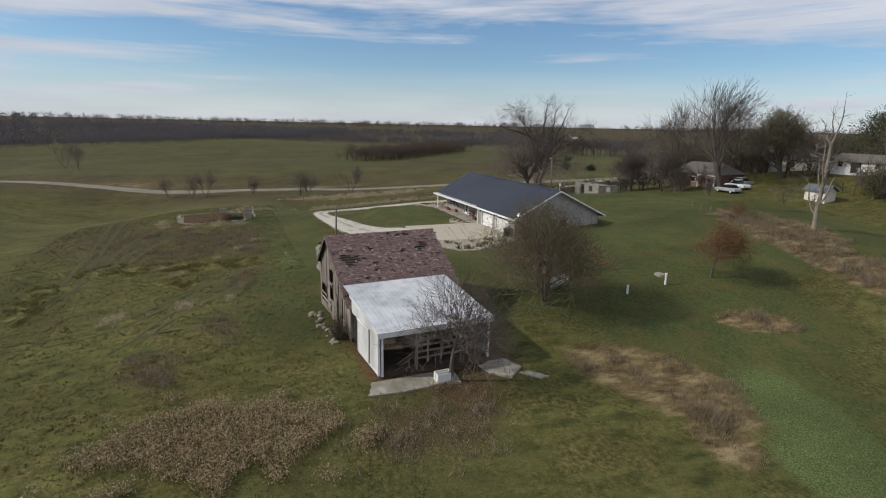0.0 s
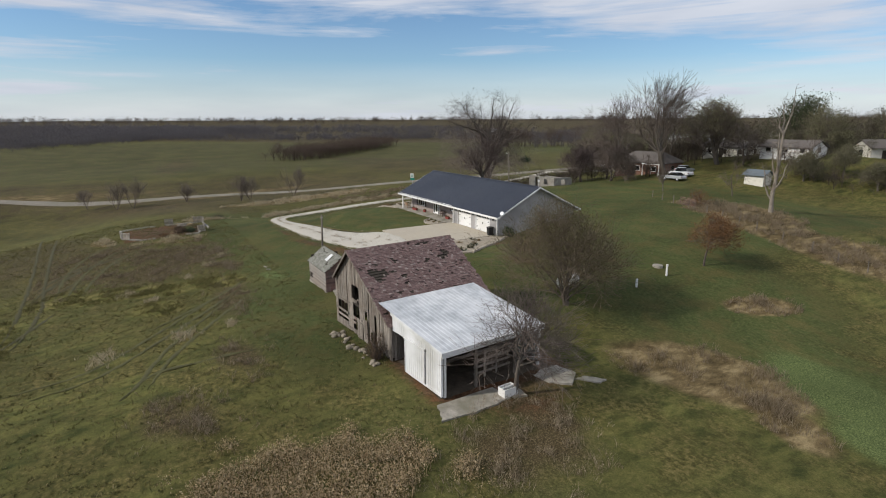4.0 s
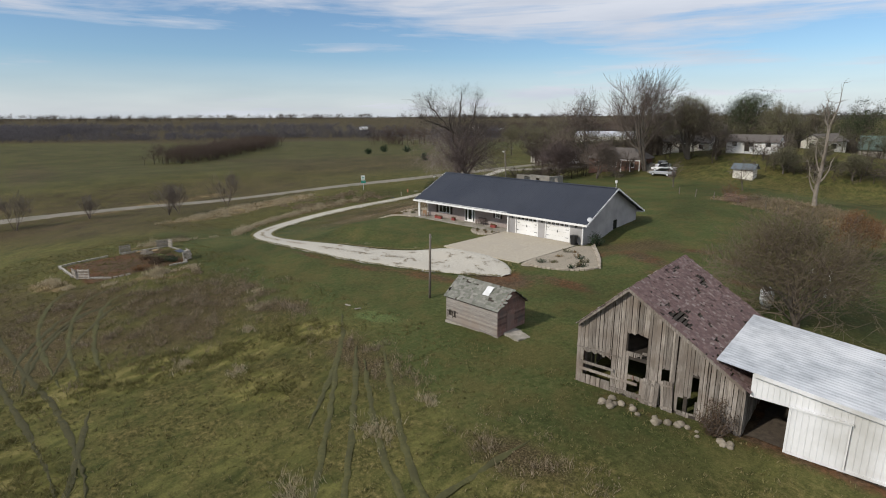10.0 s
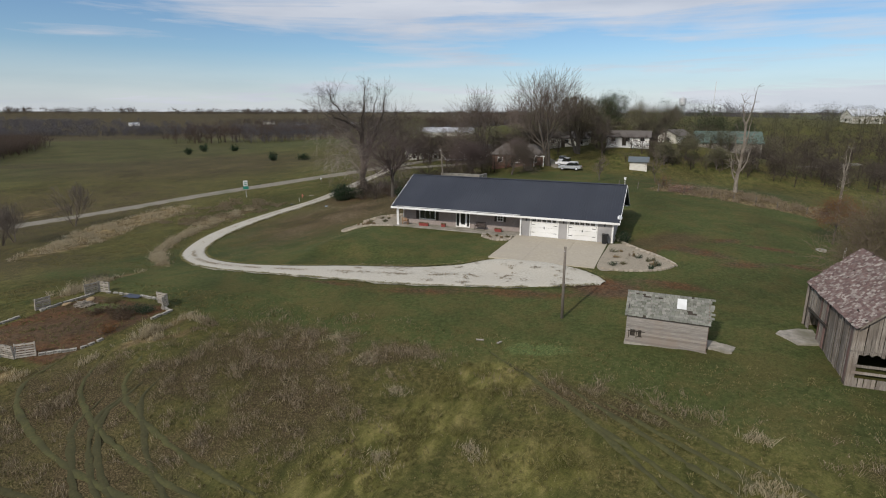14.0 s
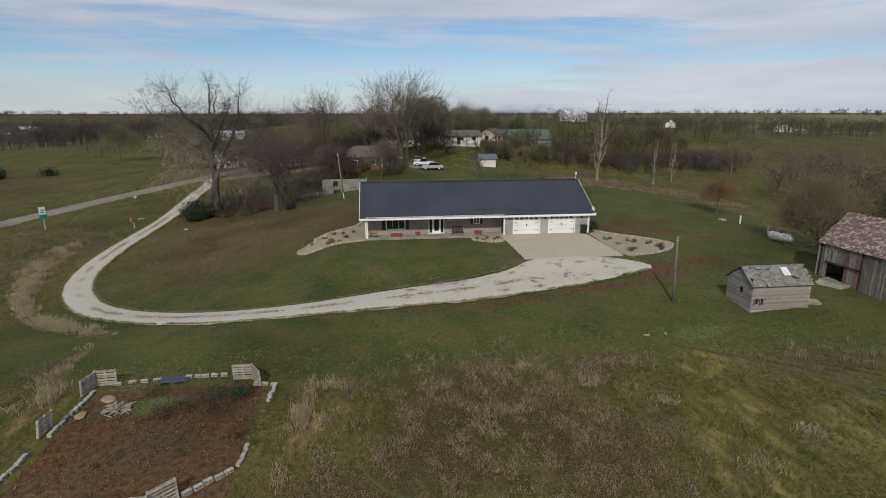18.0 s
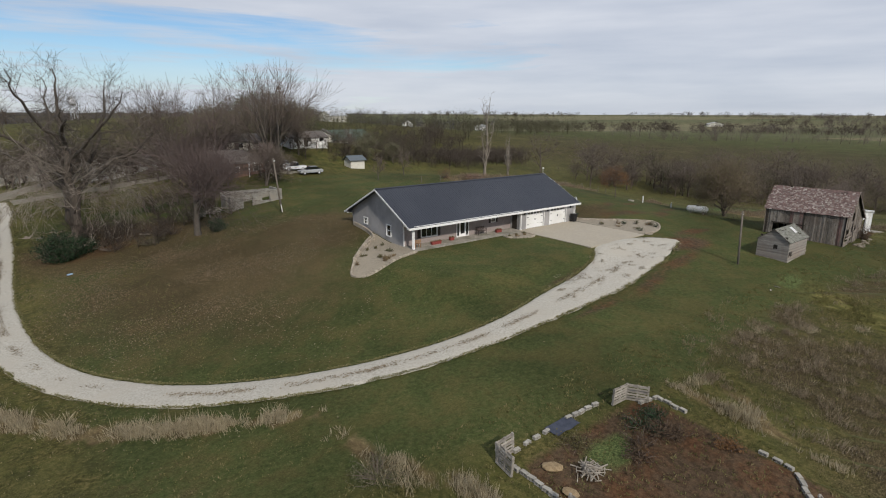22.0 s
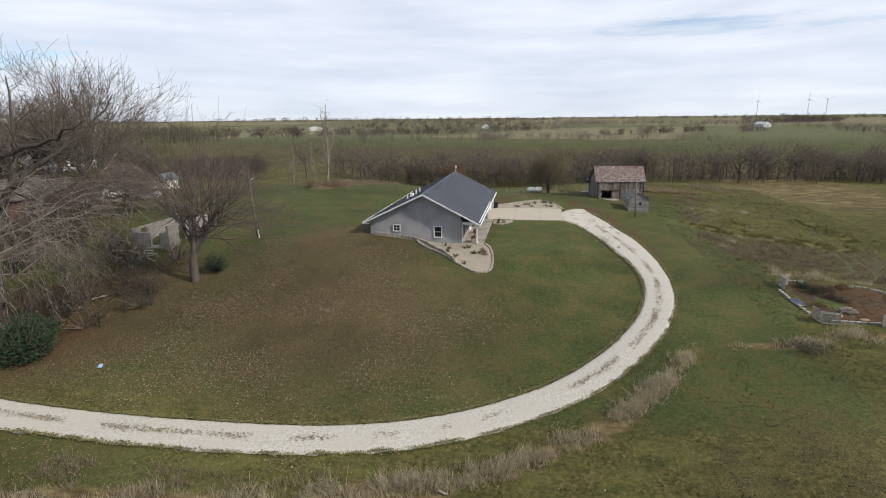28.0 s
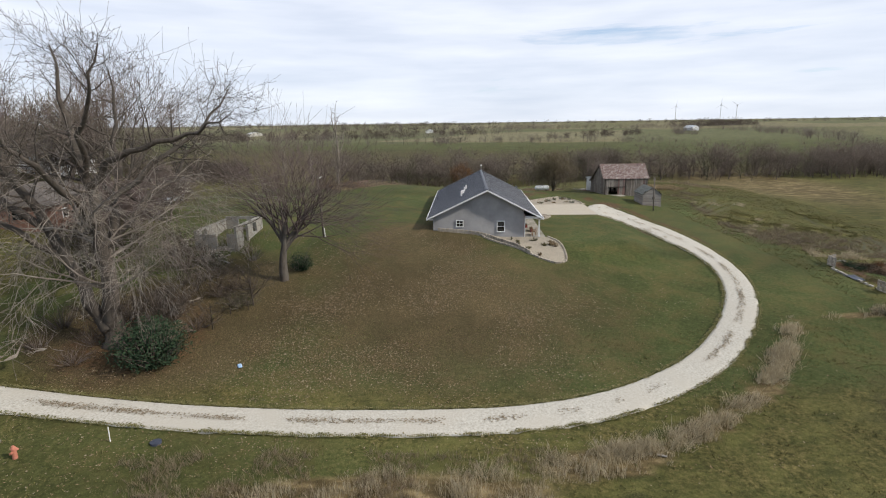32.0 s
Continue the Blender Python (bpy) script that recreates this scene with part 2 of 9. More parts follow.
def ground_material():
    """Turf whose kind follows the cover layer: red mown lawn, green dry grass, blue fallen leaves, alpha bare soil."""
    m = bpy.data.materials.new("turf")
    m.use_nodes = True
    nt = m.node_tree
    N, L = nt.nodes.new, nt.links.new
    p = nt.nodes["Principled BSDF"]
    p.inputs["Roughness"].default_value, p.inputs["Specular IOR Level"].default_value = 0.95, 0.1
    geo = N("ShaderNodeNewGeometry")

    def noise_tex(scale, detail=5, rough=0.6, stretch=None):
        n = N("ShaderNodeTexNoise")
        n.inputs["Scale"].default_value, n.inputs["Detail"].default_value, n.inputs["Roughness"].default_value = scale, detail, rough
        if stretch:
            mp = N("ShaderNodeMapping"); mp.inputs["Scale"].default_value = stretch
            mp.inputs["Rotation"].default_value = (0, 0, 0.5)
            L(geo.outputs["Position"], mp.inputs["Vector"]); L(mp.outputs[0], n.inputs["Vector"])
        else:
            L(geo.outputs["Position"], n.inputs["Vector"])
        return n.outputs["Fac"]

    def ramp(fac, stops):
        r = N("ShaderNodeValToRGB")
        while len(r.color_ramp.elements) < len(stops):
            r.color_ramp.elements.new(0.5)
        for e, (pos, c) in zip(r.color_ramp.elements, stops):
            e.position, e.color = pos, c
        L(fac, r.inputs[0])
        return r.outputs[0]

    def mix(fac, a, b, mode="MIX"):
        x = N("ShaderNodeMixRGB"); x.blend_type = mode
        for i, v in enumerate((fac, a, b)):
            if isinstance(v, (int, float, tuple)):
                x.inputs[i].default_value = v
            else:
                L(v, x.inputs[i])
        return x.outputs[0]

    def window(v, lo, hi):
        r = N("ShaderNodeMapRange"); r.interpolation_type = "SMOOTHSTEP"
        r.inputs["From Min"].default_value, r.inputs["From Max"].default_value = lo, hi
        L(v, r.inputs["Value"])
        return r.outputs[0]

    def times(a, b):
        x = N("ShaderNodeMath"); x.operation = "MULTIPLY"
        for i, v in enumerate((a, b)):
            if isinstance(v, (int, float)):
                x.inputs[i].default_value = v
            else:
                L(v, x.inputs[i])
        return x.outputs[0]

    def plus(a, b):
        x = N("ShaderNodeMath"); x.operation = "ADD"; x.use_clamp = True
        L(a, x.inputs[0]); L(b, x.inputs[1])
        return x.outputs[0]

    fine, mid, broad, grain = noise_tex(3.6, 8, 0.72), noise_tex(0.35, 7, 0.66), noise_tex(0.09, 6, 0.62), noise_tex(12.0, 4, 0.75)
    streak = noise_tex(1.1, 6, 0.65, (1, 0.42, 1))
    at = N("ShaderNodeAttribute"); at.attribute_name = "cover"
    sp = N("ShaderNodeSeparateColor"); L(at.outputs["Color"], sp.inputs[0])
    rough_grass = ramp(fine, [(0.36, rgb(0.034, 0.034, 0.011)), (0.5, rgb(0.084, 0.076, 0.025)), (0.64, rgb(0.170, 0.138, 0.055))])
    olive = ramp(streak, [(0.38, rgb(0.040, 0.048, 0.014)), (0.62, rgb(0.122, 0.118, 0.037))])
    rough_grass = mix(window(mid, 0.35, 0.65), rough_grass, olive)
    lawn = ramp(fine, [(0.34, rgb(0.038, 0.051, 0.016)), (0.5, rgb(0.061, 0.075, 0.024)), (0.68, rgb(0.100, 0.103, 0.040))])
    lawn = mix(times(window(mid, 0.42, 0.64), 0.62), lawn, mix(fine, rgb(0.066, 0.056, 0.020), rgb(0.127, 0.106, 0.040)))
    dry = ramp(streak, [(0.36, rgb(0.066, 0.049, 0.022)), (0.5, rgb(0.138, 0.102, 0.050)), (0.64, rgb(0.264, 0.205, 0.108))])
    litter = ramp(grain, [(0.36, rgb(0.042, 0.034, 0.017)), (0.52, rgb(0.086, 0.062, 0.032)), (0.70, rgb(0.175, 0.122, 0.070))])
    soil = mix(window(mid, 0.4, 0.62), ramp(fine, [(0.36, rgb(0.045, 0.031, 0.019)), (0.64, rgb(0.120, 0.082, 0.050))]), ramp(fine, [(0.36, rgb(0.055, 0.027, 0.014)), (0.64, rgb(0.140, 0.072, 0.036))]))
    col = mix(window(plus(times(sp.outputs[0], 0.75), times(mid, 0.5)), 0.42, 0.78), rough_grass, lawn)
    a2 = N("ShaderNodeAttribute"); a2.attribute_name = "growth"
    s2 = N("ShaderNodeSeparateColor"); L(a2.outputs["Color"], s2.inputs[0])
    rank = ramp(streak, [(0.36, rgb(0.066, 0.067, 0.019)), (0.5, rgb(0.127, 0.119, 0.036)), (0.64, rgb(0.220, 0.189, 0.072))])
    clover = ramp(grain, [(0.36, rgb(0.040, 0.056, 0.019)), (0.5, rgb(0.080, 0.106, 0.036)), (0.66, rgb(0.140, 0.158, 0.062))])
    weedy = ramp(grain, [(0.36, rgb(0.026, 0.021, 0.010)), (0.5, rgb(0.060, 0.047, 0.023)), (0.66, rgb(0.150, 0.118, 0.066))])
    col = mix(window(plus(times(s2.outputs[2], 0.50), times(mid, 0.9)), 0.58, 1.0), col, weedy)
    col = mix(window(plus(times(s2.outputs[0], 0.62), times(mid, 0.6)), 0.5, 0.85), col, rank)
    col = mix(times(window(plus(times(sp.outputs[2], 0.6), times(plus(times(fine, 0.5), times(mid, 0.5)), 0.8)), 0.5, 1.0), 0.85), col, litter)
    col = mix(window(plus(times(sp.outputs[1], 0.7), times(mid, 0.55)), 0.45, 0.8), col, dry)
    col = mix(window(plus(times(at.outputs["Alpha"], 0.8), times(fine, 0.5)), 0.45, 0.8), col, soil)
    col = mix(window(plus(times(s2.outputs[1], 0.7), times(fine, 0.5)), 0.5, 0.85), col, clover)
    # pale tan-green mixed over the far eastern fields in place of haze
    haze_tint = ramp(streak, [(0.36, rgb(0.15, 0.15, 0.082)), (0.5, rgb(0.205, 0.20, 0.118)), (0.64, rgb(0.27, 0.255, 0.16))])
    col = mix(times(a2.outputs["Alpha"], 0.8), col, haze_tint)
    hs = N("ShaderNodeHueSaturation")
    mr = N("ShaderNodeMapRange"); mr.inputs["From Min"].default_value = 0.25; mr.inputs["From Max"].default_value = 0.75; mr.inputs["To Min"].default_value = 0.60; mr.inputs["To Max"].default_value = 1.24
    gr = N("ShaderNodeMapRange"); gr.inputs["From Min"].default_value, gr.inputs["From Max"].default_value = 0.34, 0.66
    gr.inputs["To Min"].default_value, gr.inputs["To Max"].default_value = 0.66, 1.22
    L(grain, gr.inputs["Value"])
    both = times(mr.outputs[0], gr.outputs[0])
    L(broad, mr.inputs["Value"]); L(both, hs.inputs["Value"]); L(col, hs.inputs["Color"])
    L(hs.outputs[0], p.inputs["Base Color"])
    bu = N("ShaderNodeBump"); bu.inputs["Strength"].default_value = 0.6; bu.inputs["Distance"].default_value = 0.07
    L(fine, bu.inputs["Height"]); L(bu.outputs[0], p.inputs["Normal"])
    return m


TURF = ground_material()
TRACKM = material("pressed dark grass", rgb(0.034, 0.033, 0.013), rgb(0.068, 0.062, 0.025), 5, 0.95, bump=0.3, third=rgb(0.044, 0.042, 0.017), third_scale=0.6)
TRACKFAINT = material("flattened field grass", rgb(0.046, 0.047, 0.017), rgb(0.088, 0.084, 0.031), 5, 0.95, bump=0.3, third=rgb(0.05, 0.048, 0.02), third_scale=0.6)
GRAVEL = material("pale limestone gravel", rgb(0.30, 0.28, 0.235), rgb(0.53, 0.505, 0.44), 7, 0.95, bump=0.7, bump_scale=18, third=rgb(0.42, 0.39, 0.33), third_scale=0.3)
ROADM = material("worn road gravel", rgb(0.135, 0.122, 0.098), rgb(0.255, 0.23, 0.19), 3, 0.95, bump=0.4, third=rgb(0.15, 0.145, 0.11), third_scale=0.25)
CONCRETE = material("tan concrete", rgb(0.34, 0.30, 0.235), rgb(0.43, 0.385, 0.305), 3, 0.9, bump=0.15, bump_scale=20, third=rgb(0.37, 0.33, 0.265), third_scale=0.5)
OLDCONC = material("weathered concrete", rgb(0.20, 0.185, 0.16), rgb(0.40, 0.37, 0.32), 2.5, 0.95, bump=0.4, third=rgb(0.17, 0.16, 0.12), third_scale=0.6)
ROCKBED = material("pale rock mulch", rgb(0.17, 0.145, 0.105), rgb(0.38, 0.335, 0.265), 9, 0.95, bump=0.9, bump_scale=14, third=rgb(0.30, 0.26, 0.20), third_scale=0.8)
ROOF = material("dark blue-grey metal roofing", rgb(0.018, 0.021, 0.030), rgb(0.026, 0.030, 0.042), 0.6, 0.45, 0.0, stretch=(1, 0.1, 0.1), third=rgb(0.030, 0.034, 0.045), third_scale=0.2, spec=0.5)
SIDING = material("grey vinyl siding", rgb(0.31, 0.303, 0.30), rgb(0.36, 0.35, 0.345), 1.2, 0.7, third=rgb(0.25, 0.245, 0.245), third_scale=0.5, vary=0.03)
BRICKV = material("mauve stone veneer", rgb(0.24, 0.205, 0.195), rgb(0.33, 0.285, 0.265), 5, 0.85, bump=0.3, third=rgb(0.27, 0.225, 0.21), third_scale=1.0)
WHITE = material("white paint", rgb(0.70, 0.70, 0.69), rgb(0.80, 0.80, 0.79), 2, 0.5, third=rgb(0.66, 0.655, 0.63), third_scale=0.5)
WHITEMETAL = material("white steel sheet", rgb(0.62, 0.63, 0.63), rgb(0.76, 0.77, 0.78), 1.0, 0.4, 0.0, third=rgb(0.50, 0.50, 0.48), third_scale=0.45, spec=0.5, stretch=(1, 1, 0.4))
GALV = material("weathered galvanised steel", rgb(0.36, 0.38, 0.40), rgb(0.60, 0.62, 0.64), 1.2, 0.48, 0.3, third=rgb(0.68, 0.69, 0.70), third_scale=0.30, spec=0.5)
BARNWOOD = material("grey weathered barn boards", rgb(0.10, 0.084, 0.07), rgb(0.35, 0.315, 0.275), 3, 0.95, bump=0.6, stretch=(6, 6, 0.5), third=rgb(0.17, 0.14, 0.115), third_scale=0.8, vary=0.3)
BARNRED = material("faded red barn boards", rgb(0.16, 0.075, 0.060), rgb(0.24, 0.17, 0.15), 3, 0.95, bump=0.5, stretch=(6, 6, 0.6), third=rgb(0.14, 0.11, 0.10), third_scale=0.9, vary=0.3)
LAPWOOD = material("grey lapped boards", rgb(0.16, 0.145, 0.13), rgb(0.33, 0.305, 0.28), 3, 0.95, bump=0.4, stretch=(0.5, 0.5, 7), third=rgb(0.24, 0.20, 0.17), third_scale=0.8, vary=0.2)
# real dark timber, and also fills whose colour stands for shaded interiors
DARKIN = material("dark timber and painted inside shade", rgb(0.030, 0.025, 0.020), rgb(0.06, 0.05, 0.04), 3, 0.95)
BLACK = material("black plastic", rgb(0.012, 0.012, 0.013), rgb(0.02, 0.02, 0.021), 5, 0.5)
STONE = material("pale field stone", rgb(0.14, 0.12, 0.088), rgb(0.29, 0.255, 0.20), 3, 0.9, bump=0.6, vary=0.25)
BARK = material("grey-brown bark", rgb(0.052, 0.042, 0.034), rgb(0.125, 0.106, 0.088), 6, 0.95, bump=0.6, stretch=(1, 1, 0.3), third=rgb(0.11, 0.10, 0.085), third_scale=0.5)
PALEBARK = material("bleached bark", rgb(0.22, 0.19, 0.155), rgb(0.42, 0.38, 0.32), 5, 0.95, bump=0.5, stretch=(1, 1, 0.3), third=rgb(0.20, 0.165, 0.13), third_scale=0.7)
GLASS = material("dark window glass", rgb(0.010, 0.012, 0.014), rgb(0.016, 0.018, 0.02), 1, 0.06, spec=0.8)
SNAGBARK = material("weathered grey dead wood", rgb(0.14, 0.12, 0.098), rgb(0.31, 0.275, 0.23), 5, 0.95, bump=0.5, stretch=(1, 1, 0.3), third=rgb(0.13, 0.105, 0.08), third_scale=0.7)
POLE = material("weathered pole", rgb(0.10, 0.085, 0.07), rgb(0.20, 0.175, 0.15), 4, 0.95, stretch=(3, 3, 0.3), bump=0.3)


# ---- small builders ----
def part(name, bm, mat, parent=None, label="", smooth=False):
    me = bpy.data.meshes.new(name)
    bm.to_mesh(me)
    bm.free()
    return mesh_part(name, me, mat, parent, label, smooth)


def mesh_part(name, me, mat, parent=None, label="", smooth=False):
    if mat and not me.materials:
        me.materials.append(mat)
    if smooth:
        me.polygons.foreach_set("use_smooth", [True] * len(me.polygons))
    ob = new(name, me)
    if parent:
        ob.parent = parent
        ob.matrix_parent_inverse = parent.matrix_basis.inverted()
    if label:
        ob["label"] = label
    return ob


def py_part(name, verts, faces, mat, parent=None, label="", smooth=False):
    me = bpy.data.meshes.new(name)
    me.from_pydata([tuple(v) for v in verts], [], faces)
    me.update()
    return mesh_part(name, me, mat, parent, label, smooth)


def thing(name, at, label, category, group="", kind="", turn=0):
    ob = new(name)
    ob.matrix_basis = pose(*at, 0, 0, turn)
    ob.empty_display_size = 0.3
    return tagged(ob, label, category, group, kind)


def box(bm, x0, x1, y0, y1, z0, z1, m=None):
    vs = [bm.verts.new(p) for p in ((x0, y0, z0), (x1, y0, z0), (x1, y1, z0), (x0, y1, z0), (x0, y0, z1), (x1, y0, z1), (x1, y1, z1), (x0, y1, z1))]
    if m is not None:
        for v in vs:
            v.co = m @ v.co
    for f in ((3, 2, 1, 0), (4, 5, 6, 7), (0, 1, 5, 4), (1, 2, 6, 5), (2, 3, 7, 6), (3, 0, 4, 7)):
        bm.faces.new([vs[i] for i in f])
    return vs


def boxes(*dims, m=None, bevel=0.0):
    bm = bmesh.new()
    for d in dims:
        box(bm, *d, m=m)
    if bevel:
        bmesh.ops.bevel(bm, geom=bm.edges[:], offset=bevel, segments=1, affect="EDGES", clamp_overlap=True)
    return bm


def tube(bm, a, b, r0, r1=None, n=8, caps=True):
    a, b = Vector(a), Vector(b)
    r1 = r0 if r1 is None else r1
    d = (b - a).normalized()
    u = d.orthogonal().normalized()
    w = d.cross(u)
    ring = []
    for p, r in ((a, r0), (b, r1)):
        ring.append([bm.verts.new(p + (u * math.cos(k * math.tau / n) + w * math.sin(k * math.tau / n)) * r) for k in range(n)])
    for k in range(n):
        bm.faces.new((ring[0][k], ring[0][(k + 1) % n], ring[1][(k + 1) % n], ring[1][k]))
    if caps:
        bm.faces.new(ring[0][::-1])
        bm.faces.new(ring[1])


def tubes(*rows, n=8):
    bm = bmesh.new()
    for r in rows:
        tube(bm, *r, n=n)
    return bm


def prism(bm, outline, z0, z1):
    """A slab over an outline of (x, y)."""
    lo = [bm.verts.new((x, y, z0)) for x, y in outline]
    hi = [bm.verts.new((x, y, z1)) for x, y in outline]
    bm.faces.new(hi)
    bm.faces.new(lo[::-1])
    n = len(outline)
    for i in range(n):
        bm.faces.new((lo[i], lo[(i + 1) % n], hi[(i + 1) % n], hi[i]))

# rolling ground: soft humps on a 20 m raster, one row for each step in x
HUMPS = [
    [-0.96, -0.38, -0.39, -0.96, -0.64, -0.3, -0.08, 0.07],
    [-3.26, -0.57, -0.3, -1.02, -0.03, 0.01, -0.01, 0.59],
    [-2.77, 0.84, 0.11, -0.01, 0.43, 0.56, 0.4, 1.39],
    [-1.76, 1.45, -0.64, -1.61, -1.17, -0.59, 0.19, 1.86],
    [-0.76, 0.44, 0.42, 1.84, 3.38, 0.82, 1.01, 2.4],
    [-0.35, -1.02, 0.41, -0.9, -0.99, 1.51, 0.75, 5.18],
    [-0.05, 0.58, 0.83, 2.6, 2.16, 2.87, -3.22, 5.93],
    [-0.8, 0.21, -0.28, -1.61, -0.73, 1.15, -0.1, 1.16],
    [-0.28, 0.75, 1.56, 0.99, -0.25, -0.79, 1.08, 0.62],
    [-0.58, -0.96, -1.51, -2.6, -1.13, -0.71, -0.07, 0.09],
]
HILLS = [(20, 170, 95, 15), (-360, -60, 150, 6), (-440, -190, 75, -9), (-300, 260, 120, 4), (260, -180, 140, 5), (330, 160, 160, 6), (60, 380, 160, 10), (-700, -300, 220, 10), (700, -500, 300, 12), (900, 300, 300, 12)]
DIPS = [(-37, 30, 12, -1.15), (-24, -9, 13, -0.5), (-34, 8, 12, -0.3), (-82, -35, 28, -1.0)]
HUMP = np.array(HUMPS)
HX, HY = np.arange(-80, 101, 20.0), np.arange(-60, 81, 20.0)


def ss(a, b, v):
    t = np.clip((v - a) / (b - a), 0, 1)
    return t * t * (3 - 2 * t)


def patch(x, y, x0, x1, y0, y1, f):
    return ss(0, 1, 1 + np.minimum(x - x0, x1 - x) / f) * ss(0, 1, 1 + np.minimum(y - y0, y1 - y) / f)


def height(x, y):
    """The ground's height over arrays of x and y."""
    x, y = np.asarray(x, float), np.asarray(y, float)
    ex = np.exp(-((x[..., None] - HX) ** 2) / (2 * 17.0 ** 2))
    ey = np.exp(-((y[..., None] - HY) ** 2) / (2 * 17.0 ** 2))
    near = np.einsum("...i,ij,...j->...", ex, HUMP, ey) - 2.5
    for a, b, s, c in DIPS:
        near = near + c * np.exp(-((x - a) ** 2 + (y - b) ** 2) / (2 * s * s))
    r = np.hypot(x, y)
    far = -9 + 24 * ss(350, 4300, r) + 2 * np.sin(x * 0.006 + 1) * np.sin(y * 0.005)
    for a, b, s, c in HILLS:
        far = far + c * np.exp(-((x - a) ** 2 + (y - b) ** 2) / (2 * s * s))
    far = far + 10 * np.exp(-((r - 1700) / 330) ** 2)
    k = ss(95, 240, np.hypot(x - 8, y - 5))
    h = near * (1 - k) + far * k
    p = patch(x, y, -1.5, 29, -9, 3.0, 5.0)
    return h * (1 - p) + p * -0.03


def hz(x, y):
    return float(height(x, y))


def blob(x, y, cx, cy, rx, ry, turn=0.0, soft=0.5):
    c, s = math.cos(radians(turn)), math.sin(radians(turn))
    u, v = (x - cx) * c + (y - cy) * s, -(x - cx) * s + (y - cy) * c
    return 1 - ss(1 - soft, 1 + soft, np.hypot(u / rx, v / ry))


# where tall dry grass stands: middle, half sizes, turn
DRY = [(61.3, -7.6, 6.2, 3.6, 32), (66.5, -8.8, 3.0, 1.6, -30), (56.3, 6.3, 1.6, 3.4, -18), (46, 26, 13, 4.0, -14), (38, 31, 8, 5, 0), (58, 27, 8, 5, 10),
       (-2.3, -34, 0.5, 4.3, -3), (-7.5, -42, 3.0, 1.3, 18), (-39.8, 13, 1.7, 8.5, 5), (-36.4, 1.4, 1.3, 4.0, 18), (-32.8, -5.4, 0.9, 3.2, 36), (-29.2, -10.2, 0.8, 3.2, 42), (-25, -13.8, 0.8, 3.0, 55), (-20.6, -16.9, 0.6, 2.2, 62),
       (-18.7, -24.5, 0.6, 3.2, 12), (-17.0, -30.2, 0.5, 3.0, 6), (-46, -8, 3, 14, 25), (-52, 4, 4, 12, 10), (75, -46, 14, 2, 10), (-0.2, -30.5, 1.9, 0.35, -9), (-0.4, -33.2, 0.38, 2.0, -30)]
# dead growth on the bank past the road
BANK = [(-90, -52, 5, 26, -6), (-76, -8, 4, 22, 14)]
# yellow-green rank grass, and clover
RANK = [(23, -30.6, 2.8, 1.8, 10), (21.6, -34.6, 2.5, 4.6, -10), (19.4, -40, 2.4, 4.6, -14), (17.4, -45.5, 3.0, 2.4, -30), (28, -49, 8, 1.6, 5), (27.5, -37, 3.2, 2.2, 20)]
CLOVER = [(66.3, -2.2, 6.0, 3.2, -22), (70.5, -6, 3.5, 2.5, 0), (25, -26.3, 2.5, 1.0, 10), (-10.2, -31.2, 2.0, 1.1, 0)]
# weedy brown spots in the old field
BROWN = [(8.5, -32.5, 6.5, 4.6, 20), (13.0, -36.5, 4.5, 5.0, 30), (5, -37, 3.5, 3, 0), (16, -29.6, 3, 1.8, 10), (29.5, -31.2, 5.5, 1.7, -6), (11, -41.5, 4, 2, 20), (62, -23.5, 3, 3.6, 0), (60, -20.5, 3, 1.6, 0), (-62, -35, 20, 8, 60), (1, -41.5, 7, 4.5, -25), (9, -46, 8, 2.6, -8), (44, -33, 3, 1.5, 0), (50, -37, 3, 1.8, 30)]


